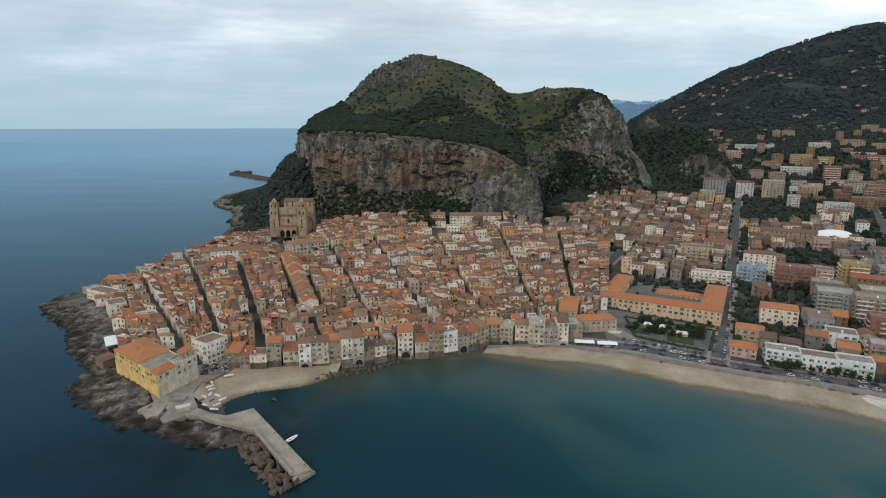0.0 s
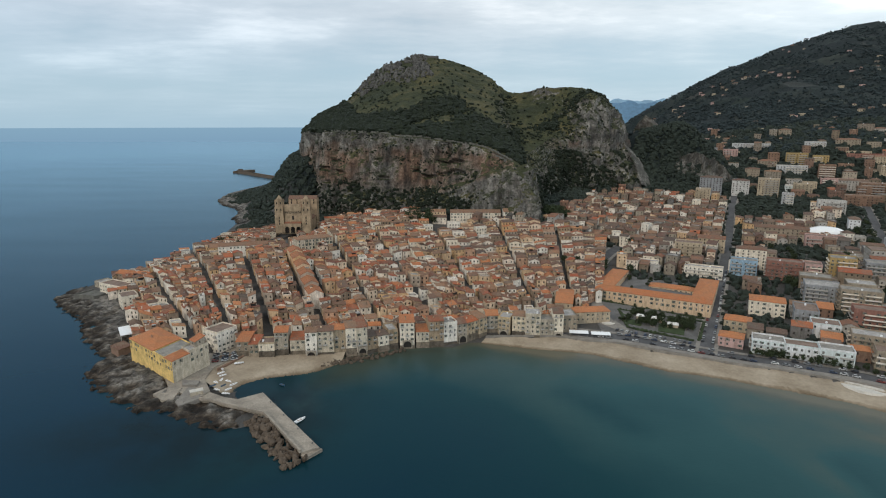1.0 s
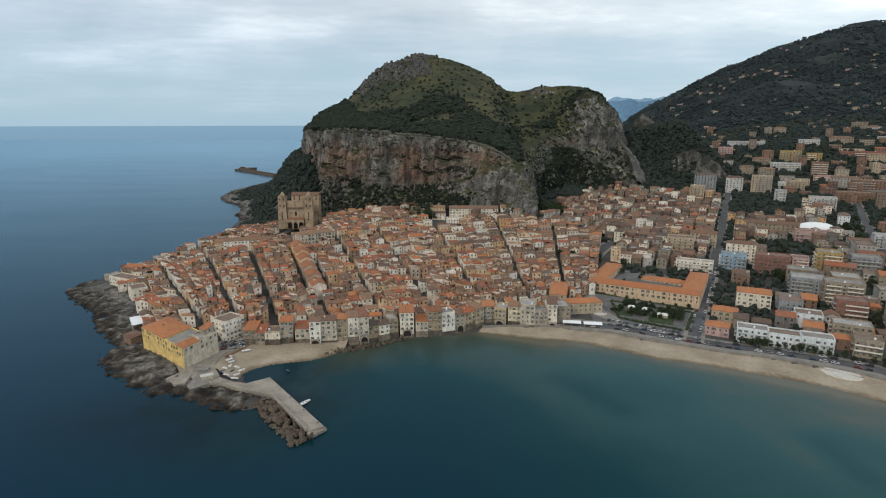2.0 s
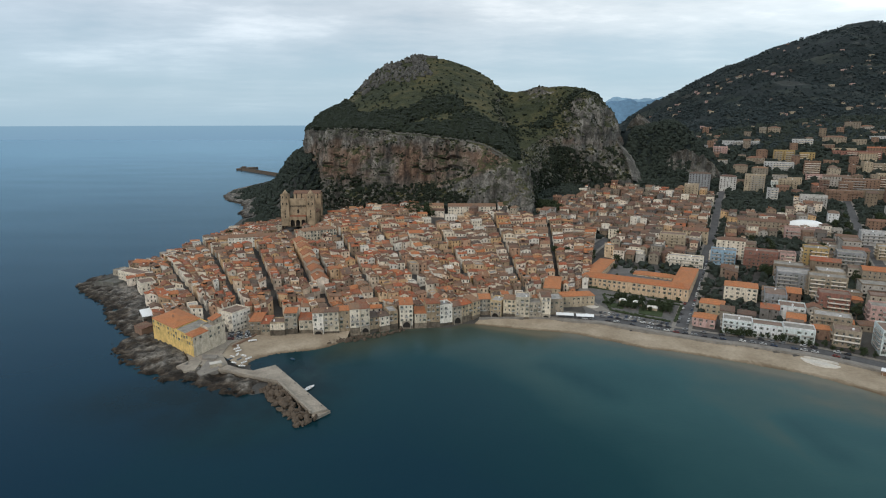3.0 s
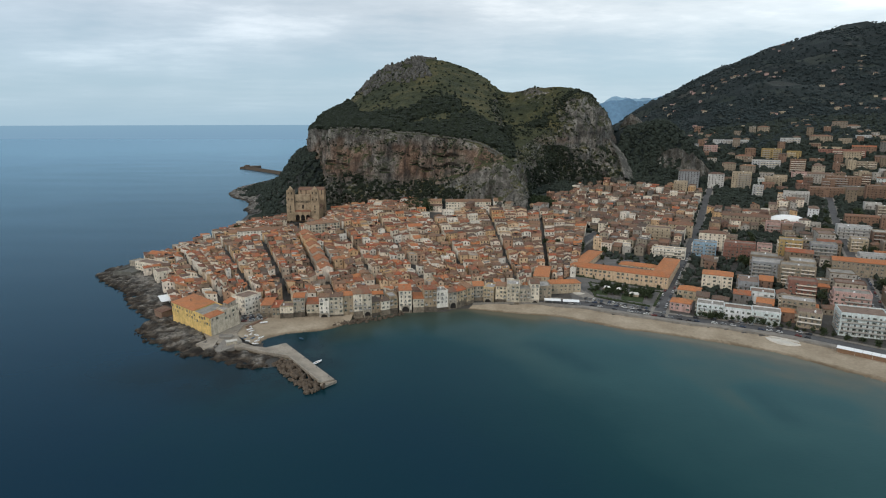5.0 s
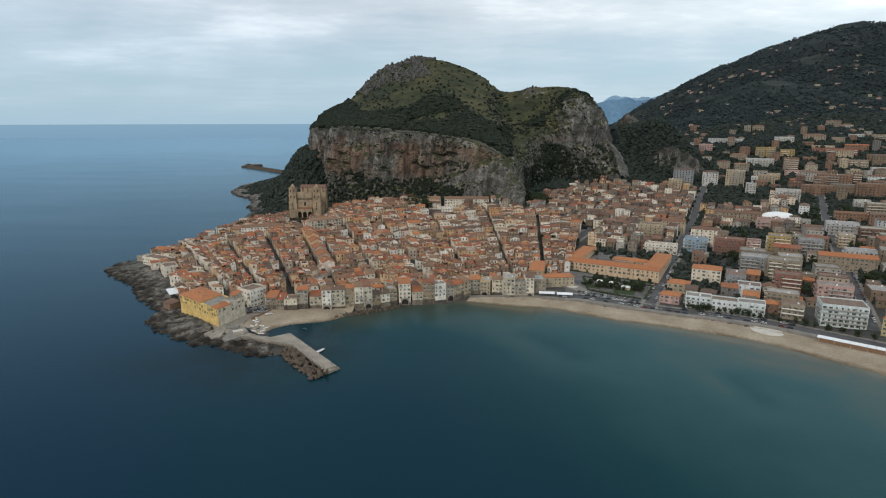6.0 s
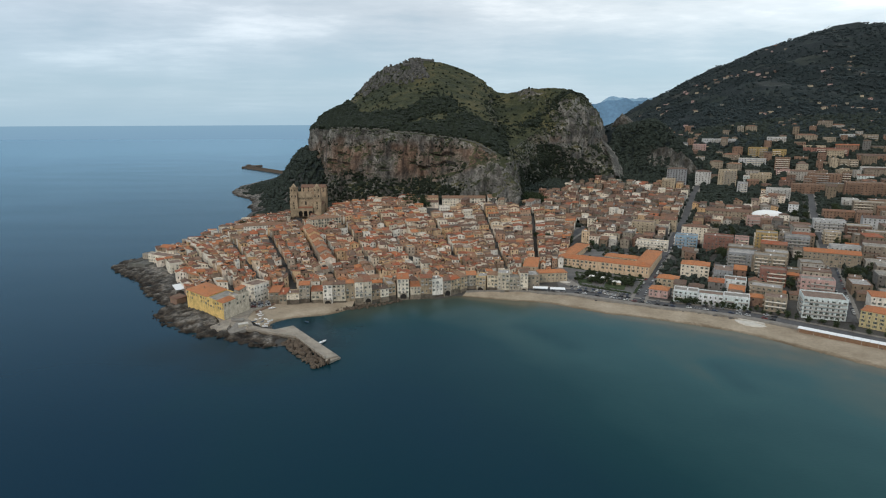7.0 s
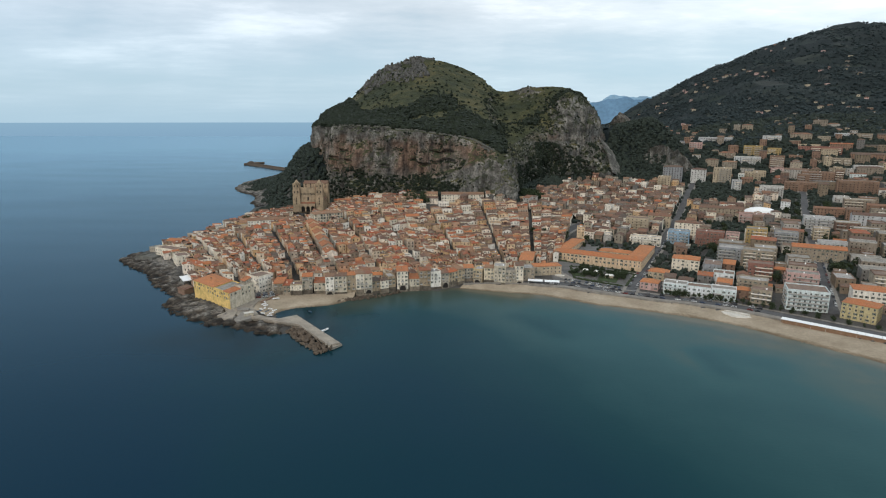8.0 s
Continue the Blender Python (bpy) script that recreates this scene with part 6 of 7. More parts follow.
def fill_new_town():
    rng = random.Random(21)
    spots = []
    # tight old quarter under the crag, then blocks, then looser suburbs up the slope
    for i in range(-24, 12):
        for j in range(12, 51):
            spots.append(("small", i * 10.8 + rng.uniform(-1.5, 1.5), j * 10.4 + rng.uniform(-1.5, 1.5)))
    for i in range(0, 14):
        for j in range(0, 22):
            spots.append(("block", 14 + i * 29.0 + rng.uniform(-2, 2), 12 + j * 25.0 + rng.uniform(-2, 2)))
    for i in range(-4, 34):
        for j in range(14, 46):
            spots.append(("suburb", i * 26.0 + rng.uniform(-6, 6), j * 21.0 + rng.uniform(-6, 6)))
    for i in range(0, 45):
        for j in range(1, 30):
            spots.append(("gap", 10 + i * 15.0 + rng.uniform(-2, 2), 10 + j * 14.0 + rng.uniform(-2, 2)))
    n, counts = 0, {"small": 0, "block": 0, "suburb": 0, "gap": 0}
    small_mass = Mass()
    for kind, a, b in spots:
        p = O + A * a + B * b
        x, y = p
        d = from_coast(x, y)
        f = from_crag(x, y)
        if any(signed(g, x, y) > -5 for g in GREENS):
            continue
        if d < 34 or f < 12 or (kind == "small" and 112 < x < 215 and y > 640 and f < 36):
            continue
        if kind == "small":
            if not (x > 30 and y > 560 and a < 118 and b < 505) and not (x > 135 and a < -10 and b > 160):
                continue
            w, dp, h = rng.uniform(7.5, 11), rng.uniform(7, 10.5), rng.choice((6.5, 8, 9.5, 11, 13))
        elif kind == "block":
            if a > 470 or b > 330:
                continue
            if (a < 118 and b > 190) or (a < 140 and b < 80) or (a < 150 and b < 150 and rng.random() < 0.45):
                continue
            w, dp, h = rng.uniform(18, 26), rng.uniform(13, 19), rng.choice((9, 11, 12.5, 14, 15.5, 18))
        elif kind == "gap":
            if a > 480 or b > 380 or rng.random() < (0.4 if a < 150 and b < 170 else 0.5):
                continue
            w, dp, h = rng.uniform(9, 12.5), rng.uniform(9, 12), rng.choice((4.5, 6, 7.5, 9))
        else:
            if y > 1200 or rng.random() < 0.32 + 0.26 * (y > 880) + 0.26 * (y > 1020) or y < 560 or (x < 420 and y > 830 - 0.2 * (420 - x)):
                continue
            w, dp, h = rng.choice((11, 13, 16, 20, 24, 34)) + rng.uniform(-2, 2), rng.uniform(9, 13), rng.choice((6, 7.5, 9, 11, 13, 15, 18))
        turn = NT + rng.choice((0, 0, 0, 90)) + rng.uniform(-4, 4) + (rng.uniform(-18, 18) if kind == "small" else 0)
        quad = rect(x, y, w, dp, turn)
        if not claim(quad, 0.04):
            continue
        z = min(ground_z(*q) for q in quad)
        roof = rng.choices(("flat", "hip", "gable", "shed"), {"small": (2, 1, 5, 4), "block": (7, 2, 2, 0), "suburb": (6, 2, 2, 0), "gap": (3, 2, 3, 2)}[kind])[0]
        wall = {"small": (M_OLD, M_NEW, M_NEW, M_WHITE)[n % 4], "block": M_NEW, "suburb": M_NEW, "gap": M_NEW}[kind]
        if kind == "suburb" and rng.random() < 0.4 and x > 450:
            wall = rng.choice((M_BRICK, M_BEIGE, M_CREAM, M_BRICK, M_BRICK, M_BRIGHT))
        cap = {"small": 200, "block": 150, "suburb": 230, "gap": 150}[kind]
        own = counts[kind] < cap
        counts[kind] += 1
        near = kind == "block" and y < 340
        label = {"small": "plastered hillside house with tiled roof", "block": "rendered block of flats with rows of windows", "suburb": "rendered suburban flats among dark trees", "gap": "low rendered house between taller flats"}[kind]
        house({"small": "hillside_house", "block": "apartment_block", "suburb": "suburban_block", "gap": "low_house"}[kind], quad, z, h, roof, 0.9 if roof == "flat" else rng.uniform(1.4, 2.4), wall, rng.choice((M_TILE_DULL, M_TILE_DULL, M_TILE, M_TILE_NEW) if y < 480 else (M_TILE_DULL,) * 5 + (M_TILE,)),
              label, "house" if kind in ("small", "gap") else "apartment block", {"small": "hillside houses", "block": "new town flats", "suburb": "suburban flats", "gap": "low new town houses"}[kind],
              (1.1, 1.6), None, None, (0, 1) if near else None, 0, 0.2, 0.4, seed=n, unit_pitch=3.6, into=None if own else small_mass, galleries=(0,) if roof == "flat" and kind in ("block", "suburb") and h > 8.9 and n % 4 and y < 800 else ())
        n += 1
    if small_mass.v:
        small_mass.done("distant_houses", "small plastered houses crowded on the slope", "houses")


fill_new_town()


def roof_rooms():
    """Small rooms, stair heads and terraces heaped on the old roofs."""
    rng = random.Random(77)
    mass = Mass()
    for c, q, z, rise, kind in ROOFS:
        for _ in range(rng.choice((0, 0, 1, 1))):
            x, y = lerp2(q, rng.uniform(0.22, 0.78), rng.uniform(0.22, 0.78))
            w, d, h = rng.uniform(1.6, 4.2), rng.uniform(1.4, 3.2), rng.uniform(0.7, 1.9) + (0.2 if kind == "flat" else rise * 0.55)
            a = math.atan2(q[1][1] - q[0][1], q[1][0] - q[0][0])
            ex, ey = Vector((math.cos(a), math.sin(a))), Vector((-math.sin(a), math.cos(a)))
            corner = [tuple(Vector((x, y)) + ex * (w / 2 * i) + ey * (d / 2 * j)) for i, j in ((-1, -1), (1, -1), (1, 1), (-1, 1))]
            sh = Shape()
            tip = rng.uniform(0.2, 0.8)
            sh.prism(corner, -1.0, [h, h, h + tip, h + tip], 0, cap=False)
            eave = [tuple(Vector((x, y)) + ex * ((w / 2 + 0.2) * i) + ey * ((d / 2 + 0.2) * j)) for i, j in ((-1, -1), (1, -1), (1, 1), (-1, 1))]
            roof = Shape()
            roof.prism(eave, h - 0.1, [h + 0.12, h + 0.12, h + tip + 0.12, h + tip + 0.12])
            mass.add(sh, [rng.choice((M_OLD, M_WHITE, M_WHITE, M_DARK))], (*c, z), rng.random())
            mass.add(roof, [rng.choice((M_TILE, M_TILE, M_FLAT, M_TILE_NEW))], (*c, z), rng.random())
    mass.done("roof_rooms", "small rooms and terraces heaped on old roofs", "roof rooms")


roof_rooms()


def hill_houses():
    """Villas scattered over the mountain side."""
    rng = random.Random(8)
    mass = Mass()
    n = 0
    tries = 0
    while n < 190 and tries < 9000:
        tries += 1
        y = rng.uniform(1000, 2350)
        bear = rng.uniform(0.36, 0.95)
        x = y * bear
        keep = 0.35 if y < 1250 else 0.9 if abs(bear - 0.47) < 0.09 and abs(y - 1850 - 300 * (bear - 0.47)) < 110 else 0.1 if y < 1900 else 0.04
        if rng.random() > keep:
            continue
        z = ground_z(x, y) + noise.fractal(Vector((x * 0.004, y * 0.004, 3)), 0.9, 2.1, 5) * 34 * float(smooth(900, 1700, y))
        w, d, h = rng.uniform(6, 12), rng.uniform(6, 8), rng.choice((3, 3.5, 4.5))
        kind = rng.choice(("hip", "gable", "flat", "flat"))
        house("villa", rect(x, y, w, d, rng.uniform(-40, 10)), z - 0.5, h, kind, 0.8 if kind == "flat" else 1.8, rng.choice((M_NEW, M_NEW, M_CREAM, M_PINK)), M_TILE_DULL, "pale villa among trees on the mountain side", "villa", "hillside villas",
              (1.3, 1.6), None, None, None, seed=n, unit_pitch=4.0, into=None if n < 90 else mass)
        n += 1
    mass.done("distant_villas", "scattered pale villas on the dark mountain", "villas")


hill_houses()

# ---------------------------------------------------------------- shore rocks, pier and harbour
INNER = [(-127, 281), (-116, 274.5), (-107.5, 272), (-96.3, 280), (-53.7, 224.6)]
OUTER = [(-128, 272), (-121.6, 270.5), (-103, 262), (-88, 256.5), (-60.8, 220.5)]


def shore_rocks(x0, x1, y0, y1, step, zone_line, reach, rise, label):
    """Craggy foreshore along the coast inside a zone."""
    xs, ys = np.arange(x0, x1, step), np.arange(y0, y1, step)
    X, Y = np.meshgrid(xs, ys)
    d = signed(COAST, X, Y)
    zone = signed(zone_line, X, Y)
    Z = np.full_like(X, -6.0)
    for (i, j), b in np.ndenumerate(zone):
        if b > -8 and -12 < d[i, j] < reach:
            x, y = X[i, j], Y[i, j]
            r = noise.ridged_multi_fractal(Vector((x * 0.075, y * 0.075, 0.3)), 0.9, 2.2, 5, 1.0, 2.0)
            f = noise.fractal(Vector((x * 0.22, y * 0.22, 5)), 0.8, 2.0, 4)
            wide = noise.fractal(Vector((x * 0.035, y * 0.035, 8)), 0.9, 2.0, 3)
            edge = -2.4 + 3.4 * float(smooth(-4, 3, d[i, j] + 3.5 * wide + 4 * f))
            Z[i, j] = edge + rise * max(0.0, d[i, j]) + 1.7 * (r - 1.0) + 0.9 * f - 4.0 * float(smooth(0, -8, b))
    under = np.maximum(signed(DECK, X, Y), signed(QUAY, X, Y))
    Z = np.where(under > -1.0, np.minimum(Z, 1.2), Z)
    tagged(piece("shore_rocks", grid_mesh("shore_rocks", np.stack([X, Y, Z], -1), [M_SHORE], smooth=False)), label, "rocks", kind="structure")


shore_rocks(-362, -78, 205, 545, 1.5, ROCKY, 75, 0.075, "craggy grey foreshore, dark brown at the waterline")
shore_rocks(-480, -290, 840, 1300, 2.5, [(-520, 830), (-290, 830), (-290, 900), (-330, 1010), (-400, 1120), (-400, 1320), (-520, 1320)], 34, 0.22, "rocky brown shore of the wooded headland")


# pier: deck, outer parapet, end step
deck = Shape()
deck.prism(DECK, -5, 2.7)
deck.prism([OUTER[3], OUTER[4], INNER[4], INNER[3]], -5, 2.6)
pier = tagged(piece("pier", deck.done("pier", [M_CONCRETE])), "pale concrete pier with a bend and parapet", "pier")


def parapet():
    sh = Shape()
    for a, b in zip(OUTER, OUTER[1:]):
        a, b = Vector(a), Vector(b)
        e = (b - a).normalized()
        n = Vector((e.y, -e.x))
        sh.prism([tuple(a + n * 1.1), tuple(b + n * 1.1), tuple(b), tuple(a)], 2.4, 4.0)
    ob = piece("parapet", sh.done("parapet", [M_CONCRETE]), pier, label="raised outer parapet of the pier")
    sh = Shape()
    tip = Vector((-57, 222.5))
    sh.prism([tuple(tip + Vector(v)) for v in ((-4.2, -2.5), (-1.2, -4.6), (4.6, 2.6), (2.0, 4.8))], -4, 1.4)
    piece("landing_step", sh.done("landing_step", [M_CONCRETE]), pier, label="lower landing step at the pier end")
    for s in (0.2, 0.45, 0.7, 0.93):
        p = Vector(INNER[3]).lerp(Vector(INNER[4]), s) + Vector((-0.9, -0.7))
        b = Shape()
        ring = [(0.22 * math.cos(k * math.tau / 8), 0.22 * math.sin(k * math.tau / 8)) for k in range(8)]
        b.prism(ring, 0, 0.45)
        b.prism([(1.5 * x, 1.5 * y) for x, y in ring], 0.45, 0.6)
        piece("bollard", b.done("bollard", [M_RAIL]), pier, Matrix.Translation((p.x, p.y, 2.6)))


parapet()
q = Shape()
q.prism(QUAY, -1, 3.3)
tagged(piece("quay_paving", q.done("quay_paving", [M_CONCRETE])), "pale paved quay beside the cove", "quay", kind="structure")
r = Shape()
r.prism([(-156, 277.5), (-148, 271), (-142, 271.5), (-142.6, 283), (-151, 285)], -1, [3.0, 2.6, 3.3, 3.8, 3.6])
tagged(piece("concrete_platform", r.done("concrete_platform", [M_CONCRETE])), "broad sloping concrete platform on the shore rocks", "platform")
r = Shape()
r.prism([(-140.6, 270), (-136.5, 265.5), (-127.7, 271), (-131, 280.6), (-139, 284)], -1, [2.2, 2.0, 3.6, 4.2, 4.2])
tagged(piece("slipway", r.done("slipway", [M_PAVING])), "pale concrete slipway leading down from the quay", "slipway")
r = Shape()
r.prism([(-146, 292), (-143.5, 286), (-135, 285.5), (-135.5, 291)], 1, 4.6)
tagged(piece("stone_terrace", r.done("stone_terrace", [M_PAVING])), "square paved stone terrace at the quay corner", "terrace")
r = Shape()
r.box(-3.2, -1.6, 0, 3.2, 1.6, 2.3)
r.box(-3.5, -1.9, 2.3, 3.5, 1.9, 2.5, 1)
tagged(piece("quay_hut", r.done("quay_hut", [M_CREAMSTONE, M_PALE]), at=pose(-131.5, 276.6, 3.2, 0, 0, 28)), "low hut with a pale flat roof on the quay", "hut")
r = Shape()
r.prism([(-139, 327), (-123, 333), (-122.6, 333.8), (-139, 328)], 2, 4.2)
r.prism([(-133, 309), (-123.5, 331), (-122.7, 330.6), (-132.2, 308.6)], 2, 4.0)
tagged(piece("quay_wall", r.done("quay_wall", [M_BRICK])), "low brick-red wall edging the car park", "wall", kind="structure")


def boulder_kit(seed):
    rng = random.Random(seed)
    bm = bmesh.new()
    bmesh.ops.create_icosphere(bm, subdivisions=2, radius=1.0)
    cuts = [(Vector((rng.uniform(-1, 1), rng.uniform(-1, 1), rng.uniform(-1, 1))).normalized(), rng.uniform(0.45, 0.68)) for _ in range(10)]
    for v in bm.verts:
        for n, d in cuts:
            over = v.co.dot(n) - d
            if over > 0:
                v.co -= n * over
        v.co *= 1 + 0.06 * noise.noise(v.co * 3 + Vector((seed, 0, 0)))
    me = bpy.data.meshes.new("boulder")
    bm.to_mesh(me)
    bm.free()
    me.materials.append(M_BOULDER)
    return me


BOULDERS = [boulder_kit(s) for s in range(5)]


def breakwater():
    rng = random.Random(31)
    a, b = Vector((-91, 254.5)), Vector((-61.5, 217.5))
    e = (b - a).normalized()
    n = Vector((e.y, -e.x))
    for k in range(165):
        s, o = rng.uniform(-0.02, 1.06), rng.uniform(-2.2, 8.0)
        p = a.lerp(b, s) + n * o
        if s < 0.12 and o < 0:
            continue
        size = rng.uniform(1.7, 2.6)
        z = 1.7 - max(0, o) * 0.24 + rng.uniform(-0.3, 0.3)
        m = Matrix.Translation((p.x, p.y, z)) @ Euler((rng.uniform(0, 6), rng.uniform(0, 6), rng.uniform(0, 6))).to_matrix().to_4x4() @ Matrix.Diagonal((size, size * rng.uniform(0.7, 1.1), size * rng.uniform(0.6, 0.9), 1))
        tagged(piece("boulder", rng.choice(BOULDERS), at=m), "brown angular boulder of the breakwater", "boulder", "breakwater boulders")
    for k in range(120):
        u = rng.random() ** 1.3
        p = Vector((-72 + 50 * u, 324 + 8 * u + 14 * u * u + rng.uniform(-4.5, 6) * (1 - 0.5 * u)))
        size = rng.uniform(0.6, 1.9)
        tagged(piece("boulder", rng.choice(BOULDERS), at=Matrix.Translation((p.x, p.y, 0.5)) @ Euler((rng.uniform(0, 6), rng.uniform(0, 6), 0)).to_matrix().to_4x4() @ Matrix.Diagonal((size, size, size * 0.7, 1))),
               "dark boulder at the foot of the houses", "boulder", "cove boulders")
    sh = Shape()
    core = [tuple(a + n * -1), tuple(b + n * -1), tuple(b + n * 7), tuple(a + n * 9)]
    sh.prism(core[::-1] if signed(core, *[sum(c[i] for c in core) / 4 for i in (0, 1)]) < 0 else core, -6, -0.3)
    tagged(piece("breakwater_core", sh.done("breakwater_core", [M_BOULDER])), "rubble core below the breakwater boulders", "rubble", kind="structure")


breakwater()


def boat_kit(length, beam, colour):
    """Small open boat: rounded hull with a rim and inside, thwarts."""
    hull = Shape()
    n = 12
    outline = []
    for k in range(n + 1):
        u = k / n
        w = beam / 2 * (1 - (max(0, u - 0.35) / 0.65) ** 2.2) * (0.82 + 0.18 * min(1, u / 0.2))
        outline.append((u * length - length / 2, max(0.02, w), 0.55 + 0.25 * u * u))
    for a, b in zip(outline, outline[1:]):
        for s in (-1, 1):
            keel_a, keel_b = (a[0], 0, -0.1), (b[0], 0, -0.1)
            bil_a, bil_b = (a[0], s * a[1] * 0.75, 0.05), (b[0], s * b[1] * 0.75, 0.05)
            top_a, top_b = (a[0], s * a[1], a[2]), (b[0], s * b[1], b[2])
            in_a, in_b = (a[0], s * a[1] * 0.82, a[2]), (b[0], s * b[1] * 0.82, b[2])
            fl_a, fl_b = (a[0], s * a[1] * 0.7, 0.2), (b[0], s * b[1] * 0.7, 0.2)
            mid_a, mid_b = (a[0], 0, 0.18), (b[0], 0, 0.18)
            for quad in ((keel_a, keel_b, bil_b, bil_a), (bil_a, bil_b, top_b, top_a), (top_a, top_b, in_b, in_a), (in_a, in_b, fl_b, fl_a), (fl_a, fl_b, mid_b, mid_a)):
                hull.face(quad)
    a = outline[0]
    hull.face([(a[0], -a[1], a[2]), (a[0], a[1], a[2]), (a[0], a[1] * 0.75, 0.05), (a[0], 0, -0.1), (a[0], -a[1] * 0.75, 0.05)])
    seat = Shape()
    seat.box(-0.15, -beam * 0.38, 0.42, 0.15, beam * 0.38, 0.48)
    return hull.done("hull", [colour]), seat.done("thwart", [M_WOOD])


M_BOATBLUE = plain("blue_boat_paint", (0.05, 0.11, 0.18), 0.5, 0.15)
BOATS = [boat_kit(4.8, 1.8, M_WHITEPAINT), boat_kit(5.6, 2.0, M_WHITEPAINT), boat_kit(4.2, 1.6, M_BOATBLUE)]


def boat(k, x, y, z, turn, label, group="", scale=1.0):
    hull, seat = BOATS[k]
    ob = piece("boat", hull, at=pose(x, y, z, 0, 0, turn) @ Matrix.Scale(scale, 4))
    tagged(ob, label, "boat", group)
    for u in (-1.0, 0.5):
        piece("thwart", seat, ob, Matrix.Translation((u, 0, 0)))


rng = random.Random(14)
for k, (x, y) in enumerate(((-129.3, 309), (-128.5, 304.5), (-126.4, 301.5), (-125.1, 296), (-120.6, 294.6), (-126.8, 292), (-116.2, 290.6), (-127, 287.6), (-123, 283.4), (-117, 284.4), (-116.5, 279), (-121.5, 289))):
    boat((0, 1, 0, 0, 1, 0, 1, 2, 0, 0, 1, 2)[k], x, y, 2.3 + max(0.0, -121 - x) * 0.1, rng.uniform(-80, 100), "small open boat drawn up on the quay", "boats drawn up at the cove", 0.82)
boat(1, -123, 319, 2.9, 20, "white open boat lying on the sand")
boat(1, -69.5, 253.5, 0.12, 56, "white motor boat moored beside the pier", "", 1.2)
boat(2, -89.5, 294, 0.1, -35, "small dark open boat afloat in the cove")


# ---------------------------------------------------------------- cars
def car_kit():
    """Hatchback: body with wheel arches, glazed cabin, four wheels."""
    body = Shape()
    side = [(-2.05, 0.35), (2.05, 0.35), (2.1, 0.7), (1.95, 0.85), (1.0, 0.95), (-2.0, 0.98), (-2.1, 0.7)]
    for s in (-1, 1):
        pts = [(x, s * 0.86, z) for x, z in side]
        body.face(pts if s < 0 else pts[::-1])
    for a, b in zip(side, side[1:] + side[:1]):
        body.face([(a[0], -0.86, a[1]), (a[0], 0.86, a[1]), (b[0], 0.86, b[1]), (b[0], -0.86, b[1])])
    roof = [(-1.5, -0.66), (0.15, -0.66), (0.15, 0.66), (-1.5, 0.66)]
    body.prism(roof, 1.43, 1.5)
    glass = Shape()
    glass.prism([(-1.9, -0.8), (0.95, -0.8), (0.95, 0.8), (-1.9, 0.8)], 0.95, 1.44, top=roof)
    wheel = Shape()
    ring = [(0.32 * math.cos(k * math.tau / 12), 0.32 * math.sin(k * math.tau / 12)) for k in range(12)]
    for y, f in ((-0.1, 1), (0.1, -1)):
        pts = [(a, y, b) for a, b in ring]
        wheel.face(pts[::f])
    for k in range(12):
        a, b = ring[k], ring[(k + 1) % 12]
        wheel.face([(a[0], -0.1, a[1]), (b[0], -0.1, b[1]), (b[0], 0.1, b[1]), (a[0], 0.1, a[1])])
    m, t, b = material("car_paint", 0.35)
    tint = ramp_node(t, own_chance(t), [(0, (0.42, 0.42, 0.42)), (0.24, (0.03, 0.03, 0.035)), (0.5, (0.2, 0.205, 0.21)), (0.72, (0.16, 0.03, 0.025)), (0.78, (0.035, 0.05, 0.09)), (0.86, (0.55, 0.55, 0.53))], "CONSTANT")
    t.links.new(tint, b.inputs["Base Color"])
    return body.done("car", [m]), glass.done("cabin_glass", [M_GLASS]), wheel.done("wheel", [M_RUBBER])


CAR = car_kit()


def car(x, y, z, turn):
    ob = piece("car", CAR[0], at=pose(x, y, z, 0, 0, turn))
    tagged(ob, "parked hatchback car with dark windows", "car", "parked cars")
    piece("cabin_glass", CAR[1], ob)
    for a in (-1.3, 1.3):
        for s in (-0.8, 0.8):
            piece("wheel", CAR[2], ob, Matrix.Translation((a, s, 0.32)))


def park_cars():
    rng = random.Random(3)
    for line, offs, lift in ((STREETS[0], (-3.2, 3.2), 0.22), (ROADLINE, (-5.6, 1.5), 0.25), (STREETS[1], (3.2, -3.2), 0.22)):
        c = curve([(*p, 0) for p in line], 400)[:, :2]
        s = np.concatenate([[0], np.cumsum(np.linalg.norm(np.diff(c, axis=0), axis=1))])
        for off in offs:
            d = 14.0
            while d < min(s[-1], 190):
                d += rng.choice((5.4, 5.8, 6.2, 11.5, 12.0))
                x, y = np.interp(d, s, c[:, 0]), np.interp(d, s, c[:, 1])
                x2, y2 = np.interp(d + 1, s, c[:, 0]), np.interp(d + 1, s, c[:, 1])
                ex, ey = x2 - x, y2 - y
                px, py = x + ey * off, y - ex * off
                car(px, py, ground_z(px, py) + lift, math.degrees(math.atan2(ey, ex)) + rng.choice((0, 180)))
    for k in range(15):
        u, v = (k % 3), (k // 3)
        p = Vector((-141.5, 331)) + Vector((0.95, 0.3)) * (u * 5.6) + Vector((0.3, -0.95)) * (v * 2.8)
        car(p.x, p.y, 3.32, 17 + rng.uniform(-5, 5) + rng.choice((0, 180)))
    for k in range(16):
        p = Vector((127, 371)) + Vector((0.87, -0.49)) * (k * 3.2)
        if k % 6 != 5:
            car(p.x, p.y + 1.5, ground_z(p.x, p.y + 1.5) + 0.1, 60 + rng.uniform(-4, 4))


park_cars()

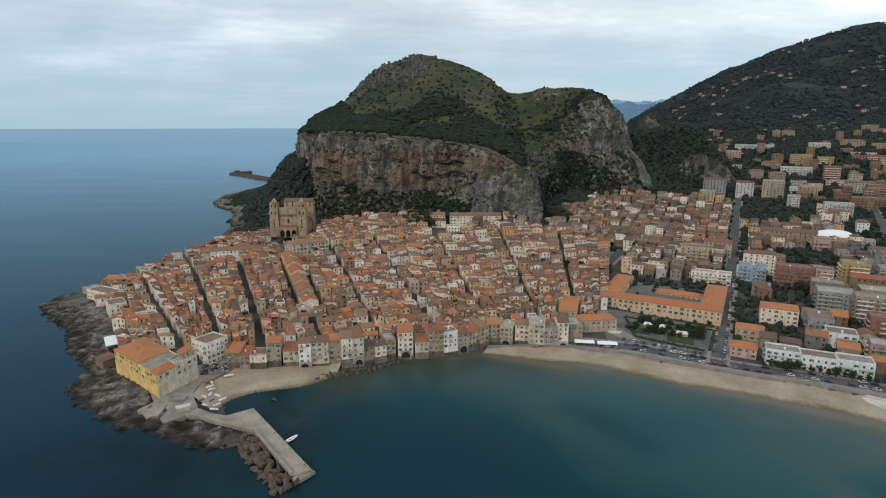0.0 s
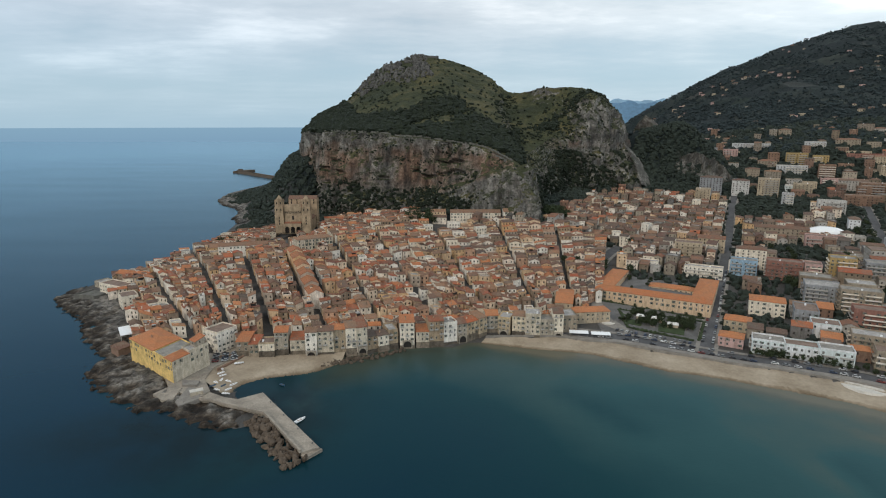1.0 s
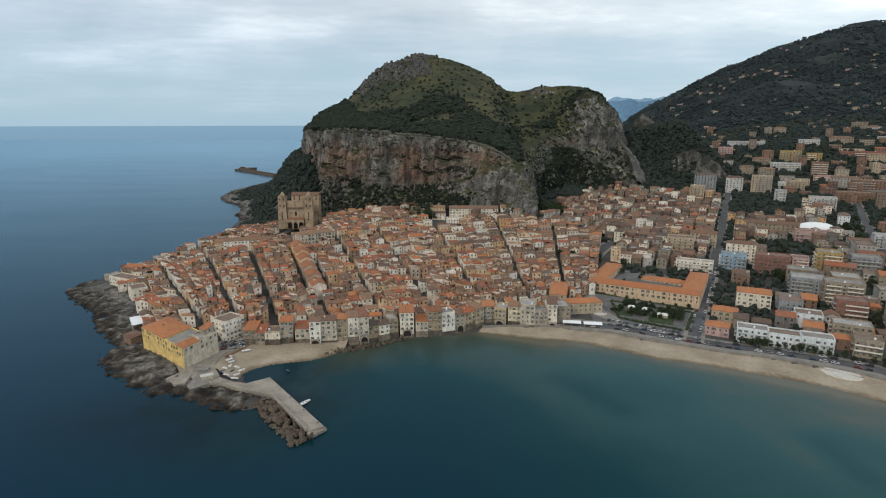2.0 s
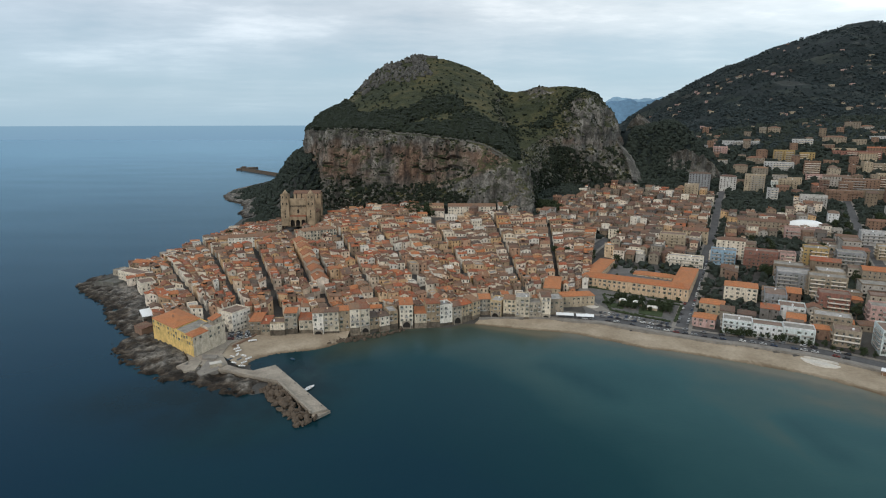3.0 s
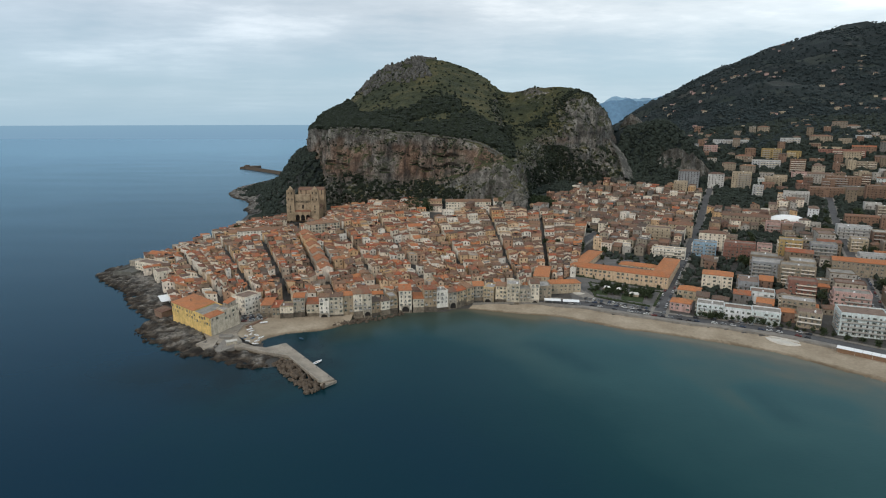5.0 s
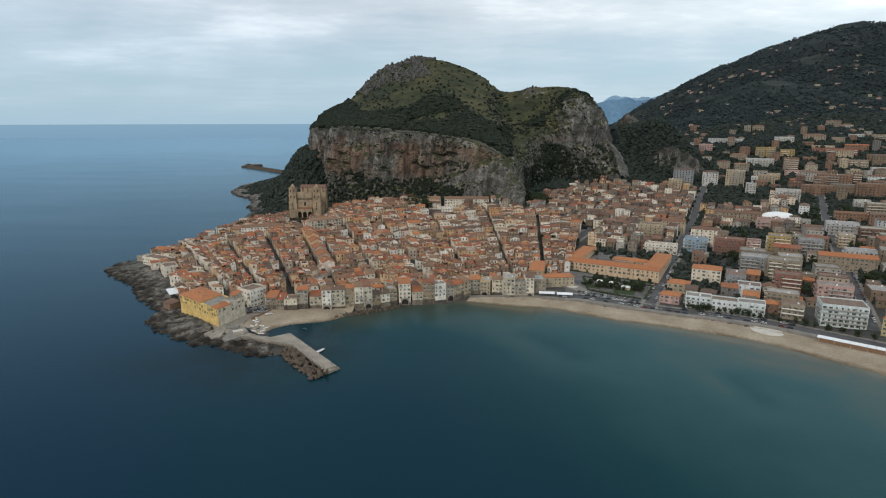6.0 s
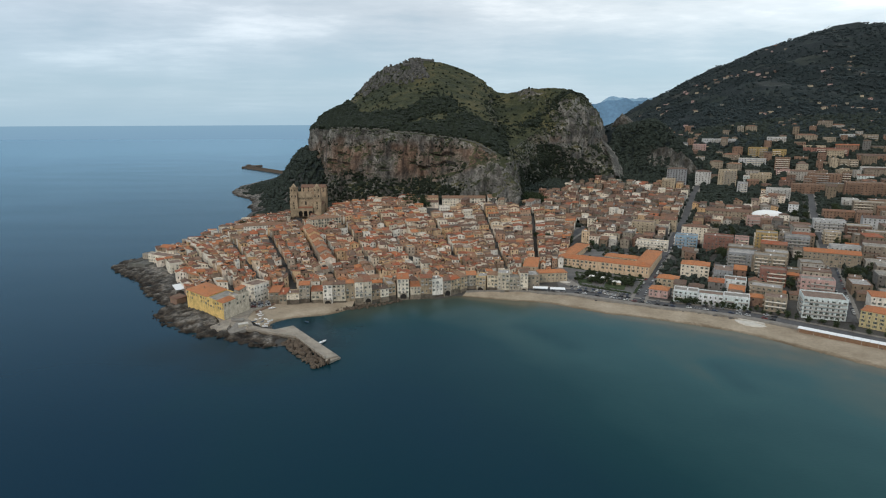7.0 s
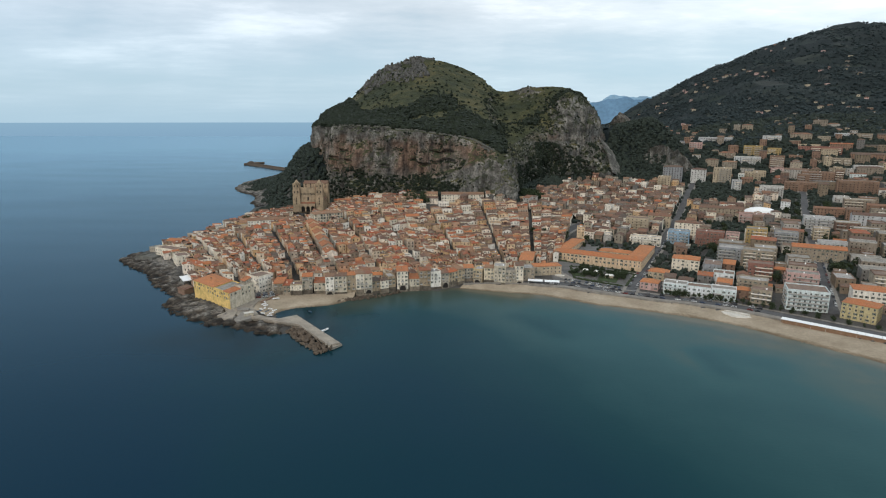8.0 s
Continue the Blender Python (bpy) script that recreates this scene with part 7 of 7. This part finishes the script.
# ---------------------------------------------------------------- on the beach
def beach_pavilion():
    """Long low bathing house with a white roof over brown timber walls."""
    p, q = Vector((264, 267)), Vector((341, 201))
    e = (q - p).normalized()
    n = Vector((e.y, -e.x))
    root = new("beach_pavilion")
    m = (p + q) / 2
    root.matrix_world = pose(m.x, m.y, 2.2, 0, 0, math.degrees(math.atan2(e.y, e.x)))
    tagged(root, "long beach bathing house with white roof", "pavilion")
    L = (q - p).length
    roof, wall = Shape(), Shape()
    k = 22
    roof.prism([(0, -2.6), (L / k - 0.12, -2.6), (L / k - 0.12, 2.4), (0, 2.4)], 3.2, [3.45, 3.45, 3.75, 3.75])
    panel = roof.done("roof_panel", [M_WHITEPAINT])
    for i in range(k):
        piece("roof_panel", panel, root, Matrix.Translation((-L / 2 + L * i / k, 0, 0)), "white roof panel")
    wall.box(-L / 2 + 0.3, -2.0, -2.5, L / 2 - 0.3, 2.0, 3.2)
    piece("wall", wall.done("wall", [M_WOOD]), root, label="brown timber wall")
    post = Shape()
    post.box(-0.08, -0.08, -2, 0.08, 0.08, 3.3)
    pm = post.done("post", [M_FRAME])
    for i in range(12):
        piece("post", pm, root, Matrix.Translation((-L / 2 + 1 + (L - 2) * i / 11, -2.45, 0)))


beach_pavilion()


def beach_shell():
    """Pale fan-shaped beach platform with a raised rim."""
    sh = Shape()
    n = 14
    fan = [(0, 0)] + [(11.5 * math.cos(a), 7.5 * math.sin(a)) for a in np.linspace(math.radians(195), math.radians(345), n)]
    sh.prism(fan, -1, 0.75, top=[(0.9 * x, 0.9 * y) for x, y in fan])
    sh.prism([(-9, 0), (9, 0), (7, 3.5), (-7, 3.5)], -1, 1.2)
    tagged(piece("beach_platform", sh.done("beach_platform", [M_PALE]), at=pose(241, 286, 1.9, 0, 0, -42) @ Matrix.Scale(1.05, 4)), "pale fan-shaped platform on the sand", "platform")


beach_shell()
for k in range(2):
    ob = new("market_awning")
    ob.matrix_world = pose(98 + 14.5 * k, 365.5 - 3.0 * k, 3.3, 0, 0, -8)
    tagged(ob, "white awning of a seafront restaurant", "awning", "seafront awnings")
    sh = Shape()
    sh.prism([(-6.5, -2.2), (6.5, -2.2), (6.5, 2.2), (-6.5, 2.2)], 2.5, [2.6, 2.6, 3.3, 3.3])
    piece("cover", sh.done("cover", [M_WHITEPAINT]), ob)
    sh = Shape()
    sh.box(-0.06, -0.06, 0, 0.06, 0.06, 2.6)
    me = sh.done("post", [M_FRAME])
    for x in (-6, 0, 6):
        piece("post", me, ob, Matrix.Translation((x, -2, 0)))

# kiosks and paving of the seafront park
for x, y, w in ((161, 388, 9), (168, 377, 8), (150, 393, 6)):
    ob = new("park_kiosk")
    ob.matrix_world = pose(x, y, ground_z(x, y), 0, 0, -24)
    tagged(ob, "pale canvas kiosk among the park trees", "kiosk", "park kiosks")
    sh = Shape()
    sh.prism([(-w / 2, -2.4), (w / 2, -2.4), (w / 2, 2.4), (-w / 2, 2.4)], 2.6, 3.9, top=[(-w / 3, -0.4), (w / 3, -0.4), (w / 3, 0.4), (-w / 3, 0.4)])
    piece("cover", sh.done("cover", [M_KIOSK]), ob)
    sh = Shape()
    sh.box(-w / 2 + 0.4, -2, -0.5, w / 2 - 0.4, 2, 2.6)
    piece("booth", sh.done("booth", [M_CREAM]), ob)


def plaza(name, base, lift, mat, label):
    sh = Shape()
    zs = [ground_z(*p) + lift for p in base]
    sh.prism(base, min(zs) - 1.5, zs, 0)
    tagged(piece(name, sh.done(name, [mat])), label, "paving", kind="structure")


plaza("square", [(116, 372), (130, 364), (174, 342), (203, 394), (126, 428), (116, 402)], 0.12, M_SQUARE, "grey asphalt square and park ground by the sea")
plaza("plaza_paving", [(118, 384), (131, 368), (136, 372), (128, 396), (134, 424), (124, 430), (117, 410)], 0.3, M_PAVING, "pale paved square beside the seafront houses")
plaza("park_path", [(134, 401), (181, 378), (182, 380.5), (135, 403.5)], 0.35, M_PAVING, "pale straight path through the park")
plaza("park_path", [(152, 378), (155, 376.6), (164, 399), (161, 400.4)], 0.35, M_PAVING, "pale cross path through the park")
for base in ([(138, 400), (152, 393.5), (157, 404), (140, 414)], [(167, 386.5), (181, 381), (186, 392), (171, 398.5)], [(134, 396), (150, 388), (146, 379), (136, 384)], [(160, 383), (176, 375), (170, 362), (155, 370)]):
    plaza("park_lawn", base, 0.55, M_LAWN, "dark green lawn bed in the seafront park")


ring = [(4.8 * math.cos(a), 4.8 * math.sin(a)) for a in np.linspace(0, math.tau, 24, endpoint=False)]
roundel = Shape()
roundel.prism(ring, -0.6, 0.2)
roundel.prism([(0.5 * x, 0.5 * y) for x, y in ring], 0.15, 0.3)
tagged(piece("paving_roundel", roundel.done("paving_roundel", [M_PALE]), at=Matrix.Translation((124, 385.5, ground_z(124, 385.5) + 0.4))), "round pale paving disc in the seafront square", "paving", kind="structure")


def bastion():
    """Low sea-worn terrace walls at the tip of the headland."""
    sh = Shape()
    base = [(-312, 455), (-290, 450), (-285, 468), (-304, 474)]
    sh.prism(base, -1, 5.4, top=[(-310, 456), (-291, 452), (-286, 467), (-303, 472)])
    sh.prism([(-310, 456), (-291, 452), (-291, 452.8), (-309.6, 456.8)], 5.3, 6.5)
    sh.prism([(-309.6, 456.8), (-308.8, 456.6), (-302.2, 471.8), (-303, 472)], 5.3, 6.5)
    tagged(piece("bastion", sh.done("bastion", [M_RAMPART])), "weathered grey stone sea bastion on the rocks", "bastion")


bastion()

# ---------------------------------------------------------------- trees and scrub
def crown_kit(seed, radius, tall, leaves=420):
    """A crown of leaf clumps with an uneven outline and gaps."""
    r = np.random.default_rng(seed)
    knots = r.normal(0, 1, (11, 3))
    knots /= np.linalg.norm(knots, axis=1, keepdims=True)
    knots *= r.uniform(0.35, 0.8, (11, 1)) * np.array([radius, radius, tall * 0.5])
    pick = r.integers(0, 11, leaves)
    c = knots[pick] + r.normal(0, 1, (leaves, 3)) * radius * 0.24
    c[:, 2] += tall * 0.5
    size = radius * r.uniform(0.1, 0.22, (leaves, 1))
    u = r.normal(0, 1, (leaves, 3))
    u /= np.linalg.norm(u, axis=1, keepdims=True)
    v = np.cross(u, r.normal(0, 1, (leaves, 3)))
    v /= np.linalg.norm(v, axis=1, keepdims=True)
    V = np.stack([c - u * size, c - v * size * 0.7, c + u * size, c + v * size * 0.7], 1).reshape(-1, 3)
    return tri_soup("crown", V, np.arange(leaves * 4).reshape(-1, 4), [M_LEAF])


def trunk_kit(seed, tall):
    rng = random.Random(seed)
    sh = Shape()
    n = 7

    def limb(p, q, r0, r1):
        p, q = Vector(p), Vector(q)
        e = (q - p).normalized()
        a = e.orthogonal().normalized()
        b = e.cross(a)
        rings = [[tuple(c + (a * math.cos(k * math.tau / n) + b * math.sin(k * math.tau / n)) * r) for k in range(n)] for c, r in ((p, r0), (q, r1))]
        for k in range(n):
            j = (k + 1) % n
            sh.face([rings[0][k], rings[0][j], rings[1][j], rings[1][k]])
    limb((0, 0, -0.5), (0.1, 0, tall), 0.28, 0.18)
    for k in range(5):
        a = k * 1.3 + rng.random()
        limb((0.1, 0, tall * rng.uniform(0.7, 1)), (math.cos(a) * 1.6, math.sin(a) * 1.6, tall + rng.uniform(1.0, 2.2)), 0.12, 0.04)
    return sh.done("trunk", [M_TRUNK])


CROWNS = [(crown_kit(1, 2.6, 4.5), trunk_kit(1, 2.0)), (crown_kit(2, 3.4, 5.5), trunk_kit(2, 2.6)), (crown_kit(3, 2.2, 6.5), trunk_kit(3, 2.2)), (crown_kit(4, 3.0, 4.0), trunk_kit(4, 2.2))]


def tree(x, y, k, scale, turn, group, label="dark green broadleaf tree between the buildings", z=None):
    root = new("tree")
    root.matrix_world = pose(x, y, ground_z(x, y) if z is None else z, 0, 0, turn) @ Matrix.Scale(scale, 4)
    tagged(root, label, "tree", group)
    crown, trunk = CROWNS[k]
    piece("trunk", trunk, root)
    piece("crown", crown, root, Matrix.Translation((0, 0, 1.6)))


def plant_trees():
    rng = random.Random(17)
    # park before the courtyard building
    for k in range(58):
        p = Vector((158, 386)) + Vector((0.91, -0.41)) * rng.uniform(-26, 26) + Vector((0.41, 0.91)) * rng.uniform(-9, 10)
        tree(p.x, p.y, rng.randrange(4), rng.uniform(0.55, 0.95), rng.uniform(0, 360), "park trees", "clipped dark green tree in the seafront park")
    # row against its front
    for k in range(9):
        p = Vector((129, 430)) + Vector((0.874, -0.485)) * (k * 9.3)
        tree(p.x, p.y, rng.randrange(4), rng.uniform(0.35, 0.6), rng.uniform(0, 360), "trees along the long building", "small dark tree before the long building")
    for k in range(14):
        p = Vector((188, 478)) + Vector((rng.uniform(-26, 34), rng.uniform(-24, 12)))
        tree(p.x, p.y, rng.randrange(4), rng.uniform(0.5, 0.9), rng.uniform(0, 360), "courtyard trees", "dark green tree in the courtyard", ground_z(p.x, p.y) + 0.5)
    # seafront trees before the white terrace
    c = curve([(*p, 0) for p in ROADLINE], 300)
    for k in range(125, 292, 4):
        x, y = c[k, :2]
        tree(x + 6.5, y + 6.0, rng.randrange(4), rng.uniform(0.45, 0.85), rng.uniform(0, 360), "seafront trees", "dark tree beside the seafront road")
    # groves in gaps of the new town
    n = 0
    spots = [(150, 512, 12), (146, 500, 9), (208, 545, 14), (330, 560, 20), (420, 545, 26), (345, 440, 16), (380, 380, 14), (262, 530, 8), (240, 530, 12), (300, 640, 18), (460, 480, 22), (500, 640, 26), (390, 700, 22), (200, 600, 8), (240, 680, 14), (330, 345, 8), (310, 455, 9), (418, 520, 20)]
    while n < 160:
        cx, cy, r = rng.choice(spots)
        x, y = cx + rng.gauss(0, r), cy + rng.gauss(0, r * 0.7)
        if claim(rect(x, y, 3.5, 3.5, 0), 0.2, False):
            tree(x, y, rng.randrange(4), rng.uniform(0.9, 1.7), rng.uniform(0, 360), "new town trees")
        n += 1
    for x, y, s in ((-248, 652, 1.5), (-256, 648, 1.6), (-240, 632, 1.3), (-225, 625, 1.2), (-32, 668, 1.6), (-26, 672, 1.3), (62, 660, 1.1), (-36, 622, 1.5), (-30, 616, 1.3), (-24, 624, 1.6), (-18, 618, 1.4), (-12, 626, 1.5), (-6, 620, 1.2), (-38, 634, 1.6), (-26, 638, 1.5), (-12, 638, 1.6), (124, 648, 1.5), (131, 652, 1.6), (138, 650, 1.5), (145, 656, 1.6), (128, 660, 1.7), (136, 664, 1.7), (144, 668, 1.7), (151, 662, 1.6)):
        tree(x, y, 1, s, 40 * s, "old town trees", "dark green tree among old roofs")


plant_trees()


def clump_base(fine):
    bm = bmesh.new()
    bmesh.ops.create_icosphere(bm, subdivisions=2 if fine else 1, radius=1.0)
    v = np.array([p.co[:] for p in bm.verts])
    f = np.array([[p.index for p in q.verts] for q in bm.faces])
    bm.free()
    return v, f


BASES = {True: clump_base(True), False: clump_base(False)}


def clumps(name, places, sizes, mat, label, seed, flat=0.8, category="scrub", fine=True):
    """Bushes and tree heads as one mass: each a ragged lump of its own."""
    r = np.random.default_rng(seed)
    n = len(places)
    BASE_V, BASE_F = BASES[fine]
    k = len(BASE_V)
    jag = 1 + r.uniform(-0.42, 0.42, (n, k, 1))
    spin = r.uniform(0, math.tau, n)
    c, s = np.cos(spin)[:, None], np.sin(spin)[:, None]
    bx, by, bz = BASE_V[:, 0][None], BASE_V[:, 1][None], BASE_V[:, 2][None]
    V = np.stack([bx * c - by * s, bx * s + by * c, bz * flat * np.ones_like(c)], -1) * jag
    squash = r.uniform(0.7, 1.3, (n, 1, 3))
    V = V * squash * np.asarray(sizes)[:, None, None] + np.asarray(places)[:, None, :]
    F = (BASE_F[None] + (np.arange(n) * k)[:, None, None]).reshape(-1, 3)
    tagged(piece(name, tri_soup(name, V.reshape(-1, 3), F, [mat])), label, category, kind="stuff")


def scrub_on_crag():
    r = np.random.default_rng(6)
    P = CRAG
    dx, dy = np.gradient(P, axis=1), np.gradient(P, axis=0)
    N = np.cross(dx, dy)
    N /= np.maximum(np.linalg.norm(N, axis=-1, keepdims=True), 1e-6)
    rows, cols = P.shape[:2]
    places, sizes, stones, stone_sizes = [], [], [], []
    tries = 0
    while len(places) < 15000 and tries < 260000:
        tries += 1
        i, j = int(r.integers(4, rows - 13)), int(r.integers(0, cols - 1))
        u = j / cols * 11
        x, y, z = P[i, j]
        nz = abs(N[i, j, 2])
        dense = noise.fractal(Vector((x * 0.013 + 4, y * 0.013, 1)), 0.9, 2.1, 4)
        if i < 80:
            # green apron below the face, a few tufts on its ledges
            s = i / 80
            if u < 4.6:
                want = 0.6 if s < 0.4 + 0.15 * dense else (0.35 if noise.noise(Vector((x * 0.02, y * 0.02, z * 0.11 + 4))) > 0.22 else 0.006) + (0.08 if nz > 0.5 else 0)
            elif u < 6.4:
                want = 0.1 if s < 0.2 else 0.015
            else:
                # the wood climbs high in the recess beside the great bluff
                climb = 0.3 + 0.34 * float(smooth(6.4, 6.9, u)) * (1 - float(smooth(7.6, 8.8, u)))
                want = 0.9 if s < climb + 0.35 * dense else 0.04 + (0.4 if nz > 0.55 else 0)
            size = r.uniform(1.2, 2.9) if s < 0.45 else r.uniform(1.4, 3.0) if u > 6.4 and want > 0.8 else r.uniform(0.7, 1.7)
        else:
            s = (i - 80) / 96
            # a wooded belt over the rim, thinner to the grassy shoulders
            belt = math.exp(-((s - 0.2 - 0.06 * math.sin(u * 1.7)) / 0.21) ** 2) * (1 if u < 5.6 else 0.75 if u < 7 else 0.25)
            if s < 0.02:
                continue
            west = 0.95 if u < 2.6 - 0.6 * s else 0
            want = max(1.25 * belt * (0.9 + 1.3 * dense), west * (0.9 + 0.5 * dense), (0.065 + 0.14 * max(0, dense)) * (0.4 if u > 7.2 and s > 0.45 else 1.0))
            size = r.uniform(2.8, 5.6) if want > 0.4 else r.uniform(1.0, 3.0)
            if 2.5 < u < 4.8 and s > (0.76 if u < 4.1 else 0.86) + 0.25 * dense and dense < 0.2 and r.random() < 0.45:
                stones.append((x, y, z + 0.5))
                stone_sizes.append(r.uniform(0.9, 3.0))
                continue
        if r.random() < want:
            places.append((x, y, z + size * 0.25))
            sizes.append(size)
    clumps("crag_scrub", np.array(places), np.array(sizes), M_CRAGTREE, "dark maquis bushes scattered over the crag", 9, 0.85, "scrub", False)
    clumps("summit_outcrop", np.array(stones), np.array(stone_sizes), M_OUTCROP, "grey limestone outcrop below the summit", 10, 1.3, "rocks")


M_OUTCROP = plain("outcrop_limestone", (0.125, 0.119, 0.11), 0.95, 0.55, 0.12)
scrub_on_crag()


def woods():
    r = np.random.default_rng(12)
    # slopes round the crag and the far headland
    X, Y = r.uniform(-460, 520, 90000), r.uniform(560, 1420, 90000)
    f = -signed(FOOT, X, Y)
    d = signed(COAST, X, Y)
    west = (X < -120) & (f > -4) & (f < 150) & (d > 20 + 8 * np.sin(Y * 0.07)) & (Y > 700 - 0.2 * X * 0)
    foot = (f > -6) & (f < 16) & (Y > 600)
    east = (X > 105) & (f > -8) & (f < 120) & (Y > 745 + 0.2 * (X - 100))
    keep = (west | foot | east)
    keep &= r.random(90000) < np.where(foot, 0.85, 0.55)
    X, Y = X[keep], Y[keep]
    free = np.array([not OCCUPIED[min(1399, max(0, int((x - OCC_X) / CELL))), min(1399, max(0, int((y - OCC_Y) / CELL)))] for x, y in zip(X, Y)])
    X, Y = X[free][:11000], Y[free][:11000]
    S = r.uniform(1.8, 4.2, len(X))
    clumps("hill_wood", np.stack([X, Y, height(X, Y) + S * 0.5], -1), S, M_SCRUB, "dense dark wood on the slopes under the crag", 3, 0.95, "wood", False)
    # gardens between the outer blocks
    X, Y = r.uniform(180, 1000, 34000), r.uniform(330, 1150, 34000)
    ok = (signed(COAST, X, Y) > 60) & (-signed(FOOT, X, Y) > 12)
    ok &= r.random(34000) < np.where(Y > 560, 0.9, 0.6)
    X, Y = X[ok], Y[ok]
    free = np.array([not OCCUPIED[min(1399, max(0, int((x - OCC_X) / CELL))), min(1399, max(0, int((y - OCC_Y) / CELL)))] for x, y in zip(X, Y)])
    X, Y = X[free][:17000], Y[free][:17000]
    S = r.uniform(1.4, 3.6, len(X)) + 1.2 * smooth(620, 800, Y) * r.random(len(X))
    clumps("garden_trees", np.stack([X, Y, height(X, Y) + S * 0.5], -1), S, M_SCRUB, "dark garden trees between the suburban blocks", 4, 0.95, "trees", False)
    # mountain side
    bear, Y = r.uniform(0.27, 1.05, 42000), 1000 + 1560 * r.random(42000) ** 1.25
    X = bear * Y
    dense = np.array([noise.fractal(Vector((x * 0.005, y * 0.005, 6)), 0.9, 2.0, 4) for x, y in zip(X, Y)])
    ok = dense > r.uniform(-0.7, 0.5, len(X))
    X, Y = X[ok][:27000], Y[ok][:27000]
    lump = np.array([noise.fractal(Vector((x * 0.004, y * 0.004, 3)), 0.9, 2.1, 5) for x, y in zip(X, Y)]) * 34 * smooth(900, 1700, Y)
    S = 1.5 + 3.2 * r.random(len(X)) ** 1.8
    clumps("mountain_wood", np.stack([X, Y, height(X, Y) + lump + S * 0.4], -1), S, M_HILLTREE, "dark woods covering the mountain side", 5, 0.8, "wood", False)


woods()


def hedges():
    """Clipped hedges before the long building and round the park."""
    r = np.random.default_rng(40)
    lines = [((131, 428), (197, 391)), ((139, 410), (136, 377)), ((140, 410), (193, 386)), ((137, 376), (172, 353)), ((194, 385), (176, 352))]
    pts = []
    for a, b in lines:
        a, b = np.array(a, float), np.array(b, float)
        for u in np.arange(0, 1, 0.8 / np.linalg.norm(b - a)):
            pts.append(a + (b - a) * u + r.normal(0, 0.2, 2))
    P = np.array(pts)
    clumps("hedge", np.stack([P[:, 0], P[:, 1], height(P[:, 0], P[:, 1]) + 0.6], -1), r.uniform(0.8, 1.25, len(P)), M_LEAF, "dark clipped hedges before the long building and park", 41, 0.9, "hedge", False)


hedges()

# ---------------------------------------------------------------- walls and ruins on the crag, far harbour mole
def crag_walls():
    """Old battlemented wall along the rim of the crag, and the ruined castle on its top."""
    line = CRAG[81, 52:262]
    sh = Shape()
    step = 6
    for k in range(0, len(line) - step, step):
        a, b = line[k], line[k + step]
        e = Vector((b[0] - a[0], b[1] - a[1])).normalized()
        n = Vector((e.y, -e.x)) * 0.6
        q = [(a[0] + n.x, a[1] + n.y), (b[0] + n.x, b[1] + n.y), (b[0] - n.x, b[1] - n.y), (a[0] - n.x, a[1] - n.y)]
        za, zb = a[2], b[2]
        sh.prism(q, min(za, zb) - 3, [za + 1.4, zb + 1.4, zb + 1.4, za + 1.4])
        m = [tuple(Vector(q[0]).lerp(Vector(q[1]), 0.3)), tuple(Vector(q[0]).lerp(Vector(q[1]), 0.7)), tuple(Vector(q[3]).lerp(Vector(q[2]), 0.7)), tuple(Vector(q[3]).lerp(Vector(q[2]), 0.3))]
        sh.prism(m, min(za, zb) + 1.0, (za + zb) / 2 + 2.0)
    tagged(piece("rampart", sh.done("rampart", [M_RAMPART])), "old battlemented stone rampart along the cliff edge", "rampart")
    ru = Shape()
    rng = random.Random(4)
    for x0, y0, x1, y1 in ((-26, -6, 14, -6), (14, -6, 18, 8), (-26, -6, -30, 8), (-8, -6, -8, 7)):
        n = 7
        for k in range(n):
            a, b = Vector((x0, y0)).lerp(Vector((x1, y1)), k / n), Vector((x0, y0)).lerp(Vector((x1, y1)), (k + 1) / n)
            e = (b - a).normalized()
            w = Vector((e.y, -e.x)) * 0.55
            h0, h1 = rng.uniform(0.6, 2.6), rng.uniform(0.6, 2.6)
            ru.prism([tuple(a + w), tuple(b + w), tuple(b - w), tuple(a - w)], -7, [h0, h1, h1, h0])
    tagged(piece("castle_ruin", ru.done("castle_ruin", [M_OUTCROP]), at=pose(-22, 1106, float(CRAG[168:178, 180:270, 2].max()) - 2.6, 0, 0, 4)), "broken grey castle walls on the summit", "ruin")


crag_walls()


def far_mole():
    sh = Shape()
    line = [Vector((-622, 1770)), Vector((-555, 1692)), Vector((-461, 1580)), Vector((-390, 1500))]
    for a, b in zip(line, line[1:]):
        e = (b - a).normalized()
        n = Vector((e.y, -e.x)) * 9
        sh.prism([tuple(a + n), tuple(b + n), tuple(b - n), tuple(a - n)], -5, 5.5, top=[tuple(a + n * 0.7), tuple(b + n * 0.7), tuple(b - n * 0.7), tuple(a - n * 0.7)])
        sh.prism([tuple(a + n * 0.7), tuple(b + n * 0.7), tuple(b + n * 0.45), tuple(a + n * 0.45)], 5, 9)
    a = line[0]
    sh.prism([(a.x - 14, a.y - 12), (a.x + 12, a.y - 16), (a.x + 34, a.y + 52), (a.x + 4, a.y + 50)], -5, 6)
    sh.box(a.x - 2, a.y + 2, 5, a.x + 10, a.y + 12, 11)
    tagged(piece("harbour_mole", sh.done("harbour_mole", [M_BOULDER])), "long brown harbour mole far beyond the headland", "mole", kind="structure")


far_mole()
